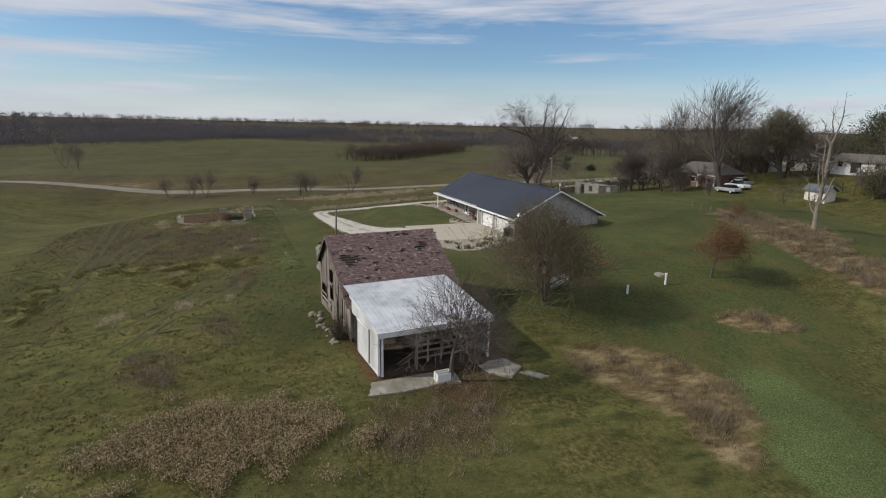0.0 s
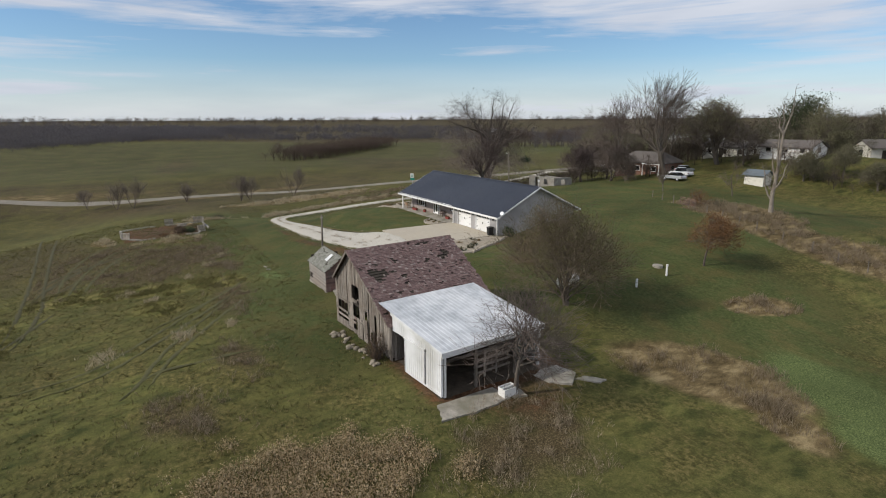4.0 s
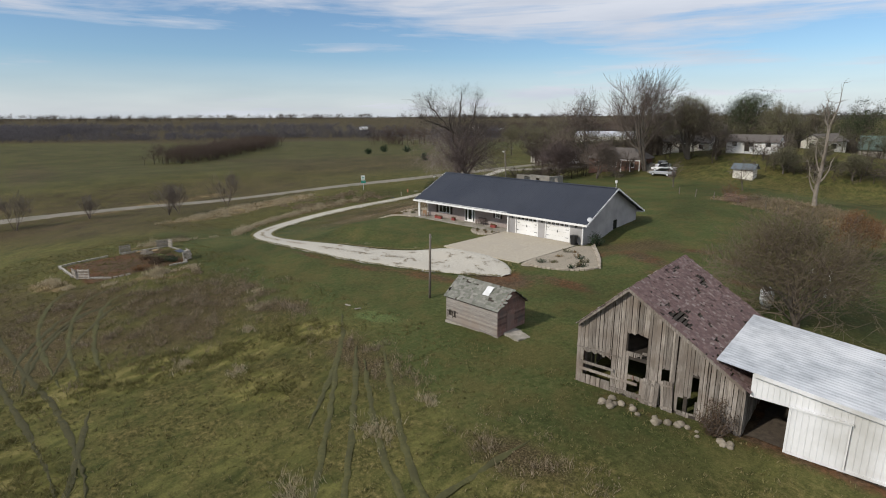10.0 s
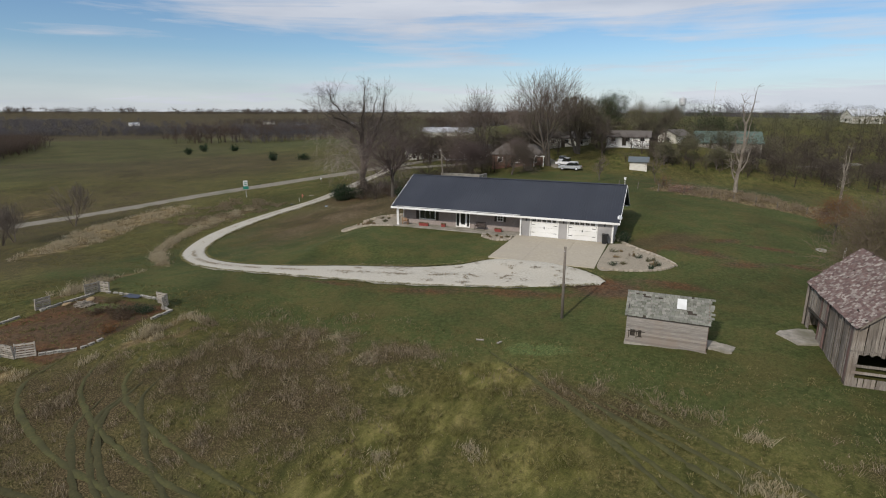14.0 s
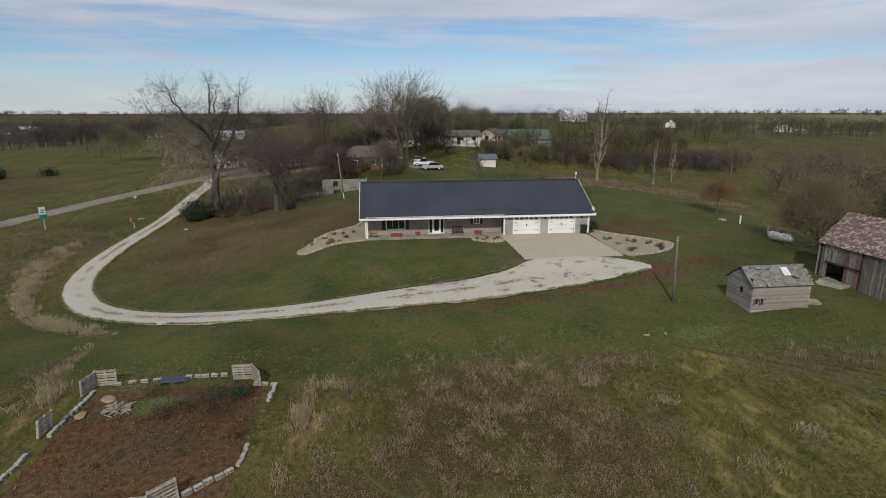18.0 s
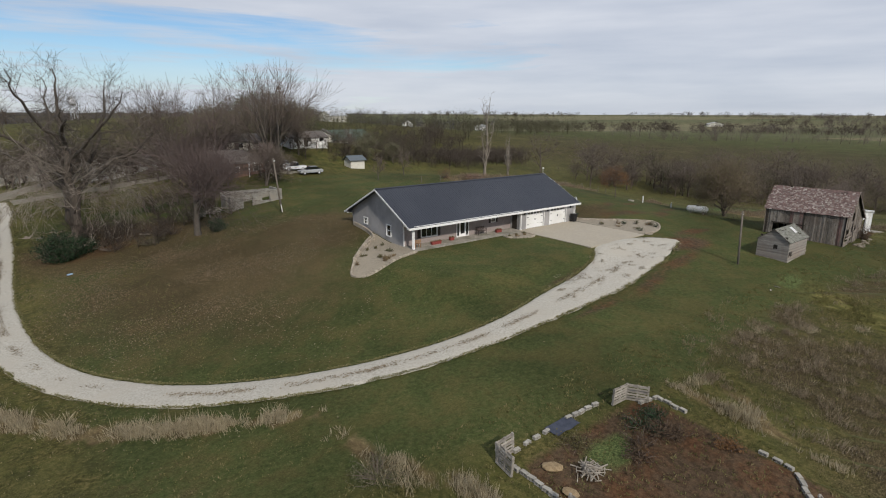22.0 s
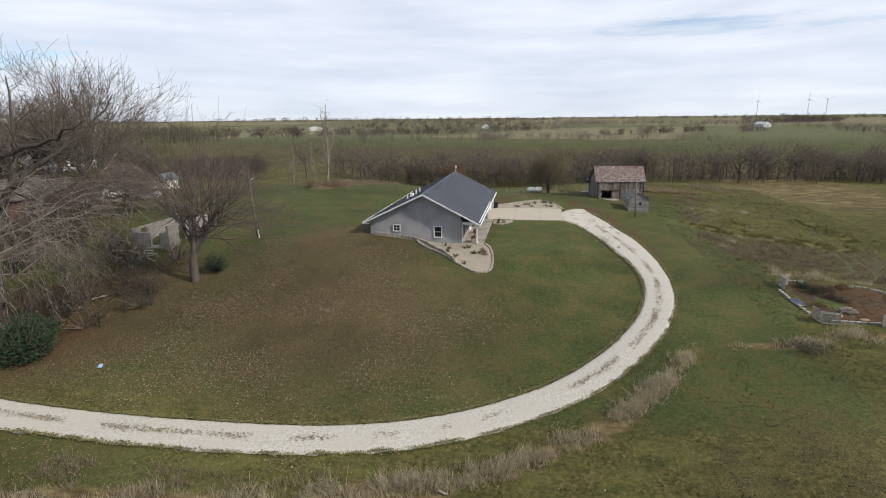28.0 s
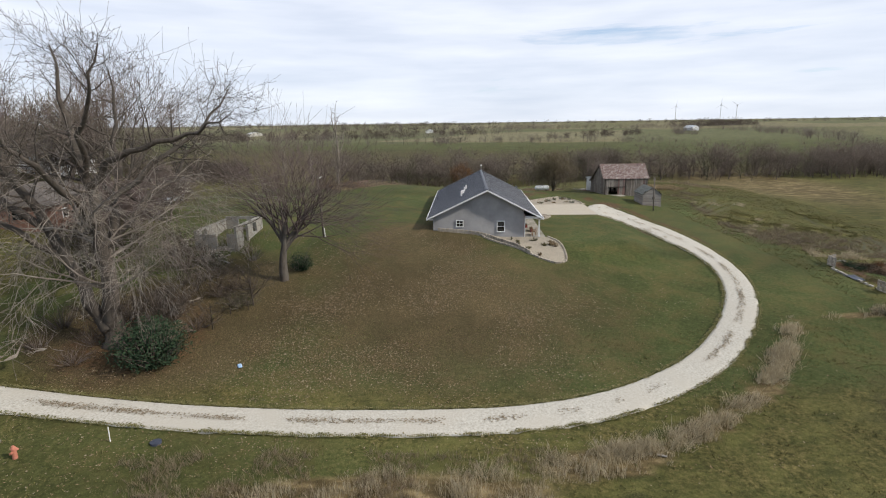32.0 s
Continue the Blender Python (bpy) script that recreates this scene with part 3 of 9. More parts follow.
def cover(x, y):
    """Lawn, dry grass, leaves and soil, each 0 to 1, over arrays."""
    lawn = patch(x, y, -26, 47, -23, 46, 7) * 0.95
    lawn = np.maximum(lawn, blob(x, y, 52, 3, 12, 12, 0, 0.6) * 0.9)
    lawn = np.maximum(lawn, blob(x, y, 66, -1, 9, 5, -12, 0.5) * 1.0)
    lawn = np.maximum(lawn, blob(x, y, 38, -27, 14, 6, 0, 0.6) * 0.75)
    lawn = np.maximum(lawn, blob(x, y, 0, -24, 26, 6, -6, 0.5) * 0.9)
    lawn = np.maximum(lawn, blob(x, y, -40, 26, 8, 22, 0, 0.5) * 0.55)
    lawn = np.maximum(lawn, blob(x, y, 62, -27, 12, 9, 0, 0.6) * 0.45)
    far = np.hypot(x, y)
    lawn = np.maximum(lawn, ss(120, 220, far) * (0.55 + 0.35 * np.sin(x * 0.011 + 0.7) * np.sin(y * 0.013 + 2.0)))
    dry = np.zeros_like(x)
    for d in DRY:
        dry = np.maximum(dry, blob(x, y, *d, 0.45))
    # tan patch, part of its paleness painting the blades' lit sides seen low
    dry = np.maximum(dry, blob(x, y, 92, -34, 20, 26, 10, 0.6) * 0.38)
    dry = np.maximum(dry, blob(x, y, 92, -68, 58, 19, 0, 0.6) * 0.62)
    for d in BANK:
        dry = np.maximum(dry, blob(x, y, *d, 0.5) * 0.8)
    dry = np.maximum(dry, ss(70, 120, far) * (1 - ss(140, 260, far)) * 0.14)
    dry = np.maximum(dry, ss(260, 500, far) * np.clip(np.sin(x * 0.009 + 2.1) * np.cos(y * 0.008 + 0.4) - 0.35, 0, 1))
    # the far country is cut into fields, dulled and paled to stand for haze
    c, s = math.cos(0.3), math.sin(0.3)
    fx, fy = np.floor((x * c - y * s) / 330), np.floor((x * s + y * c) / 190)
    h = np.abs(np.sin(fx * 12.9898 + fy * 78.233) * 43758.5453) % 1.0
    out = ss(230, 320, far)
    dry = np.maximum(dry * (1 - out), out * np.where(h > 0.62, 0.75, np.where(h > 0.35, 0.42, 0.1)))
    lawn = lawn * (1 - out) + out * np.where(h < 0.25, 0.85, 0.25)
    east = ss(150, 330, x)
    dry = dry * (1 - east) + east * np.where(h > 0.55, 0.62, np.where(h > 0.3, 0.30, 0.0))
    lawn = lawn * (1 - east) + east * np.where(h < 0.3, 0.7, 0.12)
    # the grazed pasture past the road
    graze = blob(x, y, -235, 10, 140, 230, 0, 0.35)
    lawn, dry = lawn * (1 - graze) + 0.55 * graze, dry * (1 - graze)
    wooded = np.clip(ss(330, 430, -0.93 * x + 0.36 * y), 0, 1)
    lawn, dry = lawn * (1 - 0.8 * wooded), dry * (1 - 0.8 * wooded)
    leaf = blob(x, y, -16, 12, 14, 15, 0, 0.8)
    leaf = np.maximum(leaf, blob(x, y, -4, 14, 9, 8, 0, 0.5) * 0.9)
    leaf = np.maximum(leaf, blob(x, y, -20, 30, 12, 8, 0, 0.4))
    leaf = np.maximum(leaf, blob(x, y, -23, 34, 9, 8, 20, 0.4) * 1.2)
    leaf = np.maximum(leaf, blob(x, y, -15, 5, 13, 11, 20, 0.8) * 0.75)
    leaf = np.maximum(leaf, blob(x, y, 32, 2, 4.5, 3, 20, 0.6) * 0.9)
    for d in BROWN:
        leaf = np.maximum(leaf, blob(x, y, *d, 0.8) * 0.45)
    soil = patch(x, y, -14.2, -5.2, -39.2, -29.6, 0.9) * 0.85
    soil = np.maximum(soil, blob(x, y, 46, -26.2, 5, 1.0, 0, 0.8) * 0.42)
    for d in ((30.2, -2.6, 1.6, 2.2, 20), (35, -2, 5, 1.6, -25), (39, -5, 3, 1.2, 20), (44, -3, 3.5, 0.9, 10), (33, -12.5, 4, 1.2, -10), (42, 2, 3, 1.0, 0), (38, 3, 2.5, 1.0, 30)):
        soil = np.maximum(soil, blob(x, y, *d, 0.8) * 0.62)
    soil = np.maximum(soil, blob(x, y, 27.8, -14.5, 3.6, 2.4, -10, 0.7) * 0.75)
    for d in ((21.5, -17.3, 6.0, 1.1, 6), (13.5, -19.0, 5.0, 1.0, 14), (5, -19.7, 5, 0.7, 5), (8, -13.8, 6, 0.6, 12)):
        soil = np.maximum(soil, blob(x, y, *d, 0.8) * 0.6)
    soil = np.maximum(soil, blob(x, y, 58, -20, 2.5, 4, 0, 0.6) * 0.5)
    soil = np.maximum(soil, blob(x, y, -24, 34.5, 8, 6.5, 15, 0.5) * 0.5)
    soil = np.maximum(soil, patch(x, y, 50.3, 56.6, -24.6, -16.2, 0.8))
    return lawn, dry, leaf, soil


def ground_sheet():
    steps = [0.0]
    while steps[-1] < 4600:
        d = steps[-1]
        steps.append(d + (1.0 if d < 75 else min(160, 1.0 + (d - 75) * 0.07)))
    half = np.array(steps)
    gx = np.concatenate([-half[:0:-1], half]) + 10
    gy = np.concatenate([-half[:0:-1], half]) - 5
    X, Y = np.meshgrid(gx, gy, indexing="ij")
    Z = height(X, Y)
    rng = np.random.RandomState(3)
    Z = Z + rng.normal(0, 0.025, Z.shape) * (np.hypot(X, Y) < 90) * (1 - patch(X, Y, -2, 30, -11, 14, 1))
    n, m = X.shape
    v = np.stack([X, Y, Z], -1).reshape(-1, 3)
    i = np.arange(n * m).reshape(n, m)
    f = np.stack([i[:-1, :-1], i[1:, :-1], i[1:, 1:], i[:-1, 1:]], -1).reshape(-1, 4)
    me = bpy.data.meshes.new("ground")
    me.from_pydata(v.tolist(), [], f.tolist())
    col = me.color_attributes.new("cover", "FLOAT_COLOR", "POINT")
    col.data.foreach_set("color", np.stack(cover(v[:, 0], v[:, 1]), -1).astype(np.float32).ravel())
    brown = np.zeros(len(v))
    for d in BROWN:
        brown = np.maximum(brown, blob(v[:, 0], v[:, 1], *d, 0.8))
    for d in ((-75, -10, 34, 55, 10), (-45, -28, 20, 14, 30), (-6, -50, 18, 8, 5), (-110, 70, 50, 50, 0), (175, 20, 80, 150, 0), (3, -45, 10, 6.5, 0), (-95, -70, 26, 70, -8), (-150, 60, 70, 14, 12), (-170, -20, 60, 10, -10)):
        brown = np.maximum(brown, 0.82 * blob(v[:, 0], v[:, 1], *d, 0.6))
    west = ss(330, 430, -0.93 * v[:, 0] + 0.36 * v[:, 1]) + ss(300, 380, 0.9 * v[:, 1] - 0.43 * v[:, 0]) * ss(-60, 60, -v[:, 0])
    brown = np.maximum(brown, np.clip(west, 0, 1))
    brown = np.maximum(brown, 0.58 * blob(v[:, 0], v[:, 1], -235, 10, 140, 230, 0, 0.35))
    rank, clover = np.zeros(len(v)), np.zeros(len(v))
    for d in RANK:
        rank = np.maximum(rank, blob(v[:, 0], v[:, 1], *d, 0.7))
    for d in CLOVER:
        clover = np.maximum(clover, blob(v[:, 0], v[:, 1], *d, 0.6))
    # paling of the eastern slopes that stands in for haze, uneven from field to field
    c, s = math.cos(0.3), math.sin(0.3)
    fx, fy = np.floor((v[:, 0] * c - v[:, 1] * s) / 330), np.floor((v[:, 0] * s + v[:, 1] * c) / 190)
    lot = np.abs(np.sin(fx * 12.9898 + fy * 78.233) * 43758.5453) % 1.0
    haze_tint = ss(220, 420, v[:, 0]) * (0.3 + 0.5 * lot)
    more = me.color_attributes.new("growth", "FLOAT_COLOR", "POINT")
    more.data.foreach_set("color", np.stack([rank, clover, brown, haze_tint], -1).astype(np.float32).ravel())
    me.materials.append(TURF)
    me.polygons.foreach_set("use_smooth", [True] * len(me.polygons))
    return tagged(new("ground", me), "rolling pasture and mown lawn in late autumn", "ground", kind="structure")


ground_sheet()


def smooth_line(pts, step=1.0):
    """Points along a soft curve through a few places."""
    p = [Vector((*q, 0)) for q in pts]
    p = [p[0] * 2 - p[1], *p, p[-1] * 2 - p[-2]]
    out = []
    for a, b, c, d in zip(p, p[1:], p[2:], p[3:]):
        n = max(1, int((c - b).length / step))
        for k in range(n):
            t = k / n
            out.append(0.5 * ((2 * b) + (c - a) * t + (2 * a - 5 * b + 4 * c - d) * t * t + (3 * b - a - 3 * c + d) * t ** 3))
    out.append(p[-2])
    return [(q.x, q.y) for q in out]


def strip(name, line, width, mat, label, category, lift=0.05, across=6, ragged=0.2, camber=0.05, seed=1):
    """A ribbon laid on the ground, its edges uneven and turned down into it."""
    rng = random.Random(seed)
    verts, faces = [], []
    n = len(line)
    for k, (x, y) in enumerate(line):
        x0, y0 = line[max(k - 1, 0)]
        x1, y1 = line[min(k + 1, n - 1)]
        l = math.hypot(x1 - x0, y1 - y0) or 1
        nx, ny = -(y1 - y0) / l, (x1 - x0) / l
        w = width(k / (n - 1)) if callable(width) else width
        wl, wr = w / 2 + rng.uniform(-ragged, ragged), w / 2 + rng.uniform(-ragged, ragged)
        for j in range(across + 1):
            s = -wl + (wl + wr) * j / across
            px, py = x + nx * s, y + ny * s
            edge = j in (0, across)
            z = hz(px, py) + (-0.06 if edge and lift > 0.06 else 0.02 if edge else lift + camber * (1 - (2 * j / across - 1) ** 2))
            verts.append((px, py, z))
    for k in range(n - 1):
        for j in range(across):
            a = k * (across + 1) + j
            faces.append((a, a + across + 1, a + across + 2, a + 1))
    ob = py_part(name, verts, faces, mat, smooth=True)
    return tagged(ob, label, category, kind="structure")


DRIVE = [((27.6, -13.6), 0.9), ((26.0, -13.0), 3.4), ((23.0, -12.7), 6.0), ((18.8, -13.2), 7.2), ((15.2, -14.6), 5.5), ((10.0, -16.1), 4.9), ((3.3, -17.15), 4.0), ((-2.2, -17.75), 3.0), ((-6.7, -17.75), 2.7), ((-10.9, -17.05), 2.75), ((-15.5, -15.4), 2.85), ((-20.3, -12.5), 2.9), ((-24.5, -8.9), 2.9), ((-27.6, -5.0), 2.95), ((-30.2, -0.5), 3.0), ((-31.9, 4.2), 3.0), ((-32.9, 9.5), 3.0), ((-33.5, 17), 2.9), ((-33.6, 24), 2.8), ((-33.4, 30.5), 2.7), ((-33.2, 37.5), 2.8), ((-33.2, 44), 2.8), ((-33.2, 50), 2.7), ((-32.8, 56), 2.7), ((-33.6, 62), 3.4)]
way = np.concatenate([[0], np.cumsum([math.hypot(b[0][0] - a[0][0], b[0][1] - a[0][1]) for a, b in zip(DRIVE, DRIVE[1:])])])
strip("driveway", smooth_line([p for p, w in DRIVE], 0.35), lambda t: float(np.interp(t * way[-1], way, [w for p, w in DRIVE])), GRAVEL, "pale crushed limestone driveway with grassy middle streaks", "driveway", lift=0.10, across=14, ragged=0.03, seed=2)
ROADLINE = smooth_line([(-122, -190), (-102, -115), (-88, -66), (-80.5, -46), (-75.5, -28), (-72.5, -10), (-68, 5), (-61.5, 20), (-55.5, 34), (-49.5, 46), (-42.5, 56), (-34.5, 65), (-20, 78), (0, 90), (30, 105), (80, 125)], 3)
strip("road", ROADLINE, 4.2, ROADM, "grey gravel country road", "road", lift=0.08, camber=0.12, ragged=0.25, seed=5)
strip("road_2", smooth_line([(-31.5, 62), (-22, 63.5), (-10, 64), (2, 64), (9, 57), (11, 53)], 2), 3.0, ROADM, "light gravel lane to the neighbour's yard", "lane", lift=0.07, ragged=0.25, seed=6)
# wheel marks pressed into the field grass
TRACKS = []
FAINT = (2, 3, 4, 6, 7, 8, 9, 10, 15)
for i, line in enumerate((
        [(-31.1, -51.5), (-0.6, -49.1), (16.9, -48.3), (27.3, -48.1), (33.5, -48.8)],
        [(-22.5, -48.6), (10.5, -47.1), (19.8, -46.5), (29.2, -47.0), (33.8, -48.4)],
        [(16.6, -45.8), (5.4, -45.1), (-2.9, -42.2), (-4.6, -37.8)],
        [(16.8, -44.7), (8.7, -43.7), (1.0, -41.0), (-2.3, -37.1)],
        [(17.1, -43.4), (10.7, -42.4), (3.3, -39.9), (0.1, -36.1)],
        [(21.6, -45.2), (24.8, -46.2), (30.3, -48.0), (34.4, -49.1)],
        [(25.6, -30.2), (35.0, -37.5), (39.6, -41.7), (40.4, -45.5), (40.7, -47.3)],
        [(27.4, -30.0), (36.7, -37.2), (41.1, -41.3), (42.0, -44.7)],
        [(29.9, -31.3), (38.3, -36.6), (44.2, -39.1), (45.7, -40.0)],
        [(29.9, -29.6), (39.6, -36.1), (45.2, -38.6)],
        [(43.4, -31.6), (43.0, -35.4), (43.1, -38.2), (45.7, -40.0)],
        [(3.6, -37.3), (4.4, -39.6), (6.4, -41.2), (10.3, -43.9), (14.9, -45.9)],
        [(3.1, -38.4), (3.7, -41.2), (5.2, -43.0), (9.2, -45.5), (13.4, -47.0)],
        [(2.3, -40.4), (3.2, -42.8), (5.0, -44.3), (8.9, -46.6), (12.2, -47.6)],
        [(2.9, -39.2), (3.8, -42.0), (5.8, -43.9), (9.8, -46.2), (16, -47.7)],
        [(34, -38), (27.5, -31.5), (22, -27.5)])):
    TRACKS += smooth_line(line, 0.5)
    strip("tyre_track", smooth_line(line, 0.5), lambda t: 0.34 * min(1, 0.15 + 4 * t, 0.15 + 4 * (1 - t)), TRACKM if i not in FAINT else TRACKFAINT, "dark wheel mark pressed into the field grass", "track", lift=0.05, across=3, ragged=0.08, camber=0.0, seed=50 + i)
# ---- the farmhouse ----
def wall_cells(bm, along, a0, a1, z0, z1, t0, t1, holes):
    """A wall of thickness t0..t1 with rectangular holes (a0, a1, z0, z1); along is 'x' or 'y'."""
    xs = sorted({a0, a1, *[v for h in holes for v in h[:2]]})
    zs = sorted({z0, z1, *[v for h in holes for v in h[2:]]})
    for p, q in zip(xs, xs[1:]):
        for r, s in zip(zs, zs[1:]):
            if any(h[0] <= (p + q) / 2 <= h[1] and h[2] <= (r + s) / 2 <= h[3] for h in holes):
                continue
            if along == "x":
                box(bm, p, q, t0, t1, r, s)
            else:
                box(bm, t0, t1, p, q, r, s)


def wall_part(name, parent, mat, along, a0, a1, z0, z1, t0, t1, holes=(), label=""):
    bm = bmesh.new()
    wall_cells(bm, along, a0, a1, z0, z1, t0, t1, holes)
    # weld the cells into one wall and drop the faces between them
    bmesh.ops.remove_doubles(bm, verts=bm.verts[:], dist=1e-4)
    seen = {}
    for f in bm.faces:
        seen.setdefault(tuple(round(c, 3) for c in f.calc_center_median()), []).append(f)
    bmesh.ops.delete(bm, geom=[f for fs in seen.values() if len(fs) > 1 for f in fs], context="FACES_ONLY")
    return part(name, bm, mat, parent, label)


def frame_boxes(along, a0, a1, z0, z1, t0, t1, w):
    rows = [(a0, a1, z0, z0 + w), (a0, a1, z1 - w, z1), (a0, a0 + w, z0 + w, z1 - w), (a1 - w, a1, z0 + w, z1 - w)]
    return [(p, q, t0, t1, r, s) if along == "x" else (t0, t1, p, q, r, s) for p, q, r, s in rows]


def window_unit(parent, along, a0, a1, z0, z1, t0, t1, glass_at, bars=0, rail=True):
    win = part("window", boxes(*frame_boxes(along, a0, a1, z0, z1, t0, t1, 0.09)), WHITE, parent, "white-framed window")
    g0, g1 = glass_at, glass_at + 0.02
    n = bars + 1
    for k in range(n):
        p, q = a0 + 0.09 + (a1 - a0 - 0.18) * k / n, a0 + 0.09 + (a1 - a0 - 0.18) * (k + 1) / n
        for r, s in (((z0 + 0.09, (z0 + z1) / 2), ((z0 + z1) / 2, z1 - 0.09)) if rail else ((z0 + 0.09, z1 - 0.09),)):
            d = (p + 0.02, q - 0.02, g0, g1, r + 0.02, s - 0.02)
            part("pane", boxes(d if along == "x" else (g0, g1, p + 0.02, q - 0.02, r + 0.02, s - 0.02)), GLASS, win)
    m = t0 + (t1 - t0) * 0.3, t1 - (t1 - t0) * 0.3
    rows = []
    for k in range(1, n):
        p = a0 + 0.09 + (a1 - a0 - 0.18) * k / n
        rows.append((p - 0.02, p + 0.02, z0 + 0.09, z1 - 0.09))
    if rail:
        rows.append((a0 + 0.09, a1 - 0.09, (z0 + z1) / 2 - 0.02, (z0 + z1) / 2 + 0.02))
    for p, q, r, s in rows:
        part("muntin", boxes((p, q, *m, r, s) if along == "x" else (*m, p, q, r, s)), WHITE, win)
    return win


X0, X1, YR, YB, ZE, ZR = 0.0, 27.5, 6.55, 13.6, 2.35, 5.7
SLOPE_F, SLOPE_B = (ZR - ZE) / YR, (ZR - ZE) / (YB - YR)


def farmhouse():
    h = thing("farmhouse", (13.7, 6.7, 0), "long low grey ranch house with a dark blue-grey metal roof", "house")
    part("foundation", boxes((0.55, 26.95, 0.4, 12.95, -1.2, 0.01)), OLDCONC, h)
    # walls
    wall_part("wall", h, BRICKV, "x", 0.7, 16.6, 0.01, 2.75, 2.1, 2.26, [(2.95, 5.2, 0.62, 1.86), (7.95, 9.8, 0.01, 2.05), (13.25, 14.05, 1.08, 1.88)], "mauve-grey front wall under the porch")
    wall_part("wall", h, SIDING, "x", 16.6, 26.8, 0.01, 2.55, 0.5, 0.66, [(17.8, 20.85, 0.01, 2.13), (22.05, 25.1, 0.01, 2.13)], "grey sided garage front")
    wall_part("wall", h, SIDING, "y", 0.66, 2.26, 0.01, 2.65, 16.6, 16.76, [(1.0, 1.85, 0.01, 2.03)])
    part("side_door", boxes((16.63, 16.70, 1.0, 1.85, 0.02, 2.03)), DARKIN, h, "dark side door at the end of the porch")
    wall_part("wall", h, SIDING, "y", 2.26, 12.9, -0.8, 2.3, 0.7, 0.86, [(4.42, 5.4, 0.6, 1.95), (9.3, 10.2, 1.22, 2.06)], "grey sided gable end")
    wall_part("wall", h, SIDING, "y", 0.66, 12.9, -0.4, 2.3, 26.64, 26.8, [(7.2, 8.1, 0.75, 1.85)])
    wall_part("wall", h, SIDING, "x", 0.86, 26.64, 0.0, 2.3, 12.74, 12.9, [])
    for x in (0.7, 26.64):
        bm = bmesh.new()
        y0 = 2.26 if x < 1 else 0.5
        pts = [(y0, 2.3), (12.9, 2.3), (12.9, ZR - SLOPE_B * (12.9 - YR) - 0.08), (YR, ZR - 0.08), (y0, ZR - SLOPE_F * (YR - y0) - 0.08)]
        a = [bm.verts.new((x, p, q)) for p, q in pts]
        b = [bm.verts.new((x + 0.16, p, q)) for p, q in pts]
        bm.faces.new(a[::-1]); bm.faces.new(b)
        for i in range(5):
            bm.faces.new((a[i], a[(i + 1) % 5], b[(i + 1) % 5], b[i]))
        part("gable", bm, SIDING, h)
    # porch gable return, seen edge-on from the west
    part("porch_beam", boxes((0.7, 0.86, 0.35, 2.1, 2.18, 2.4), (0.7, 16.6, 0.32, 0.48, 2.2, 2.4)), WHITE, h, "white porch beam")
    for x in (0.72, 16.55):
        part("porch_post", boxes((x, x + 0.16, 0.33, 0.49, 0.02, 2.2), (x - 0.03, x + 0.19, 0.30, 0.52, 0.02, 0.14)), WHITE, h, "white square porch post")
    part("porch_soffit", boxes((0.7, 16.6, 0.1, 2.1, 2.42, 2.46)), WHITE, h)
    # roof: two decks with raised ribs, caps and white trim
    for side in (0, 1):
        y_e, sl = (0.0, SLOPE_F) if side == 0 else (YB, SLOPE_B)
        bm = bmesh.new()
        t = 0.07
        lo = [(X0, y_e, ZE - t), (X1, y_e, ZE - t), (X1, YR, ZR - t), (X0, YR, ZR - t)]
        vs = [bm.verts.new((a, b, c + d)) for d in (0, t) for a, b, c in lo]
        for f in ((3, 2, 1, 0), (4, 5, 6, 7), (0, 1, 5, 4), (1, 2, 6, 5), (2, 3, 7, 6), (3, 0, 4, 7)):
            bm.faces.new([vs[i] for i in f])
        roof = part("roof", bm, ROOF, h, "dark blue-grey ribbed metal roof slope")
        bm = bmesh.new()
        k = X0 + 0.25
        while k < X1:
            w = 0.022
            a = [bm.verts.new(p) for p in ((k - w, y_e, ZE), (k + w, y_e, ZE), (k + w, YR, ZR), (k - w, YR, ZR))]
            b = [bm.verts.new((v.co.x * 0.6 + k * 0.4, v.co.y, v.co.z + 0.016)) for v in a]
            for f in ((b[0], b[1], b[2], b[3]), (a[0], a[1], b[1], b[0]), (a[1], a[2], b[2], b[1]), (a[3], a[0], b[0], b[3])):
                bm.faces.new(f)
            k += 0.3
        tagged(part("roof_ribs", bm, ROOF, roof), kind="stuff")
        part("fascia", boxes((X0 - 0.02, X1 + 0.02, y_e - 0.05 if side == 0 else y_e, y_e if side == 0 else y_e + 0.05, ZE - 0.2, ZE + 0.03)), WHITE, h, "white eave fascia and gutter")
        for x in (X0 - 0.05, X1):
            bm = bmesh.new()
            vs = []
            for yy, zz in ((y_e, ZE), (YR, ZR)):
                vs.append([bm.verts.new((x + dx, yy, zz + dz)) for dx, dz in ((0, -0.19), (0.05, -0.19), (0.05, -0.012), (0, -0.012))])
            for i in range(4):
                bm.faces.new((vs[0][i], vs[0][(i + 1) % 4], vs[1][(i + 1) % 4], vs[1][i]))
            bm.faces.new(vs[0][::-1]); bm.faces.new(vs[1])
            bmesh.ops.recalc_face_normals(bm, faces=bm.faces[:])
            part("rake_trim", bm, WHITE, h, "white rake board")
        soffit_y = (0.0, 0.5) if side == 0 else (12.9, YB)
        part("soffit", boxes((X0, X1, soffit_y[0], soffit_y[1], ZE - 0.16, ZE - 0.13)), WHITE, h)
    bm = bmesh.new()
    for s in (-1, 1):
        vs = [bm.verts.new(p) for p in ((X0, YR, ZR + 0.05), (X1, YR, ZR + 0.05), (X1, YR + s * 0.17, ZR - 0.03), (X0, YR + s * 0.17, ZR - 0.03))]
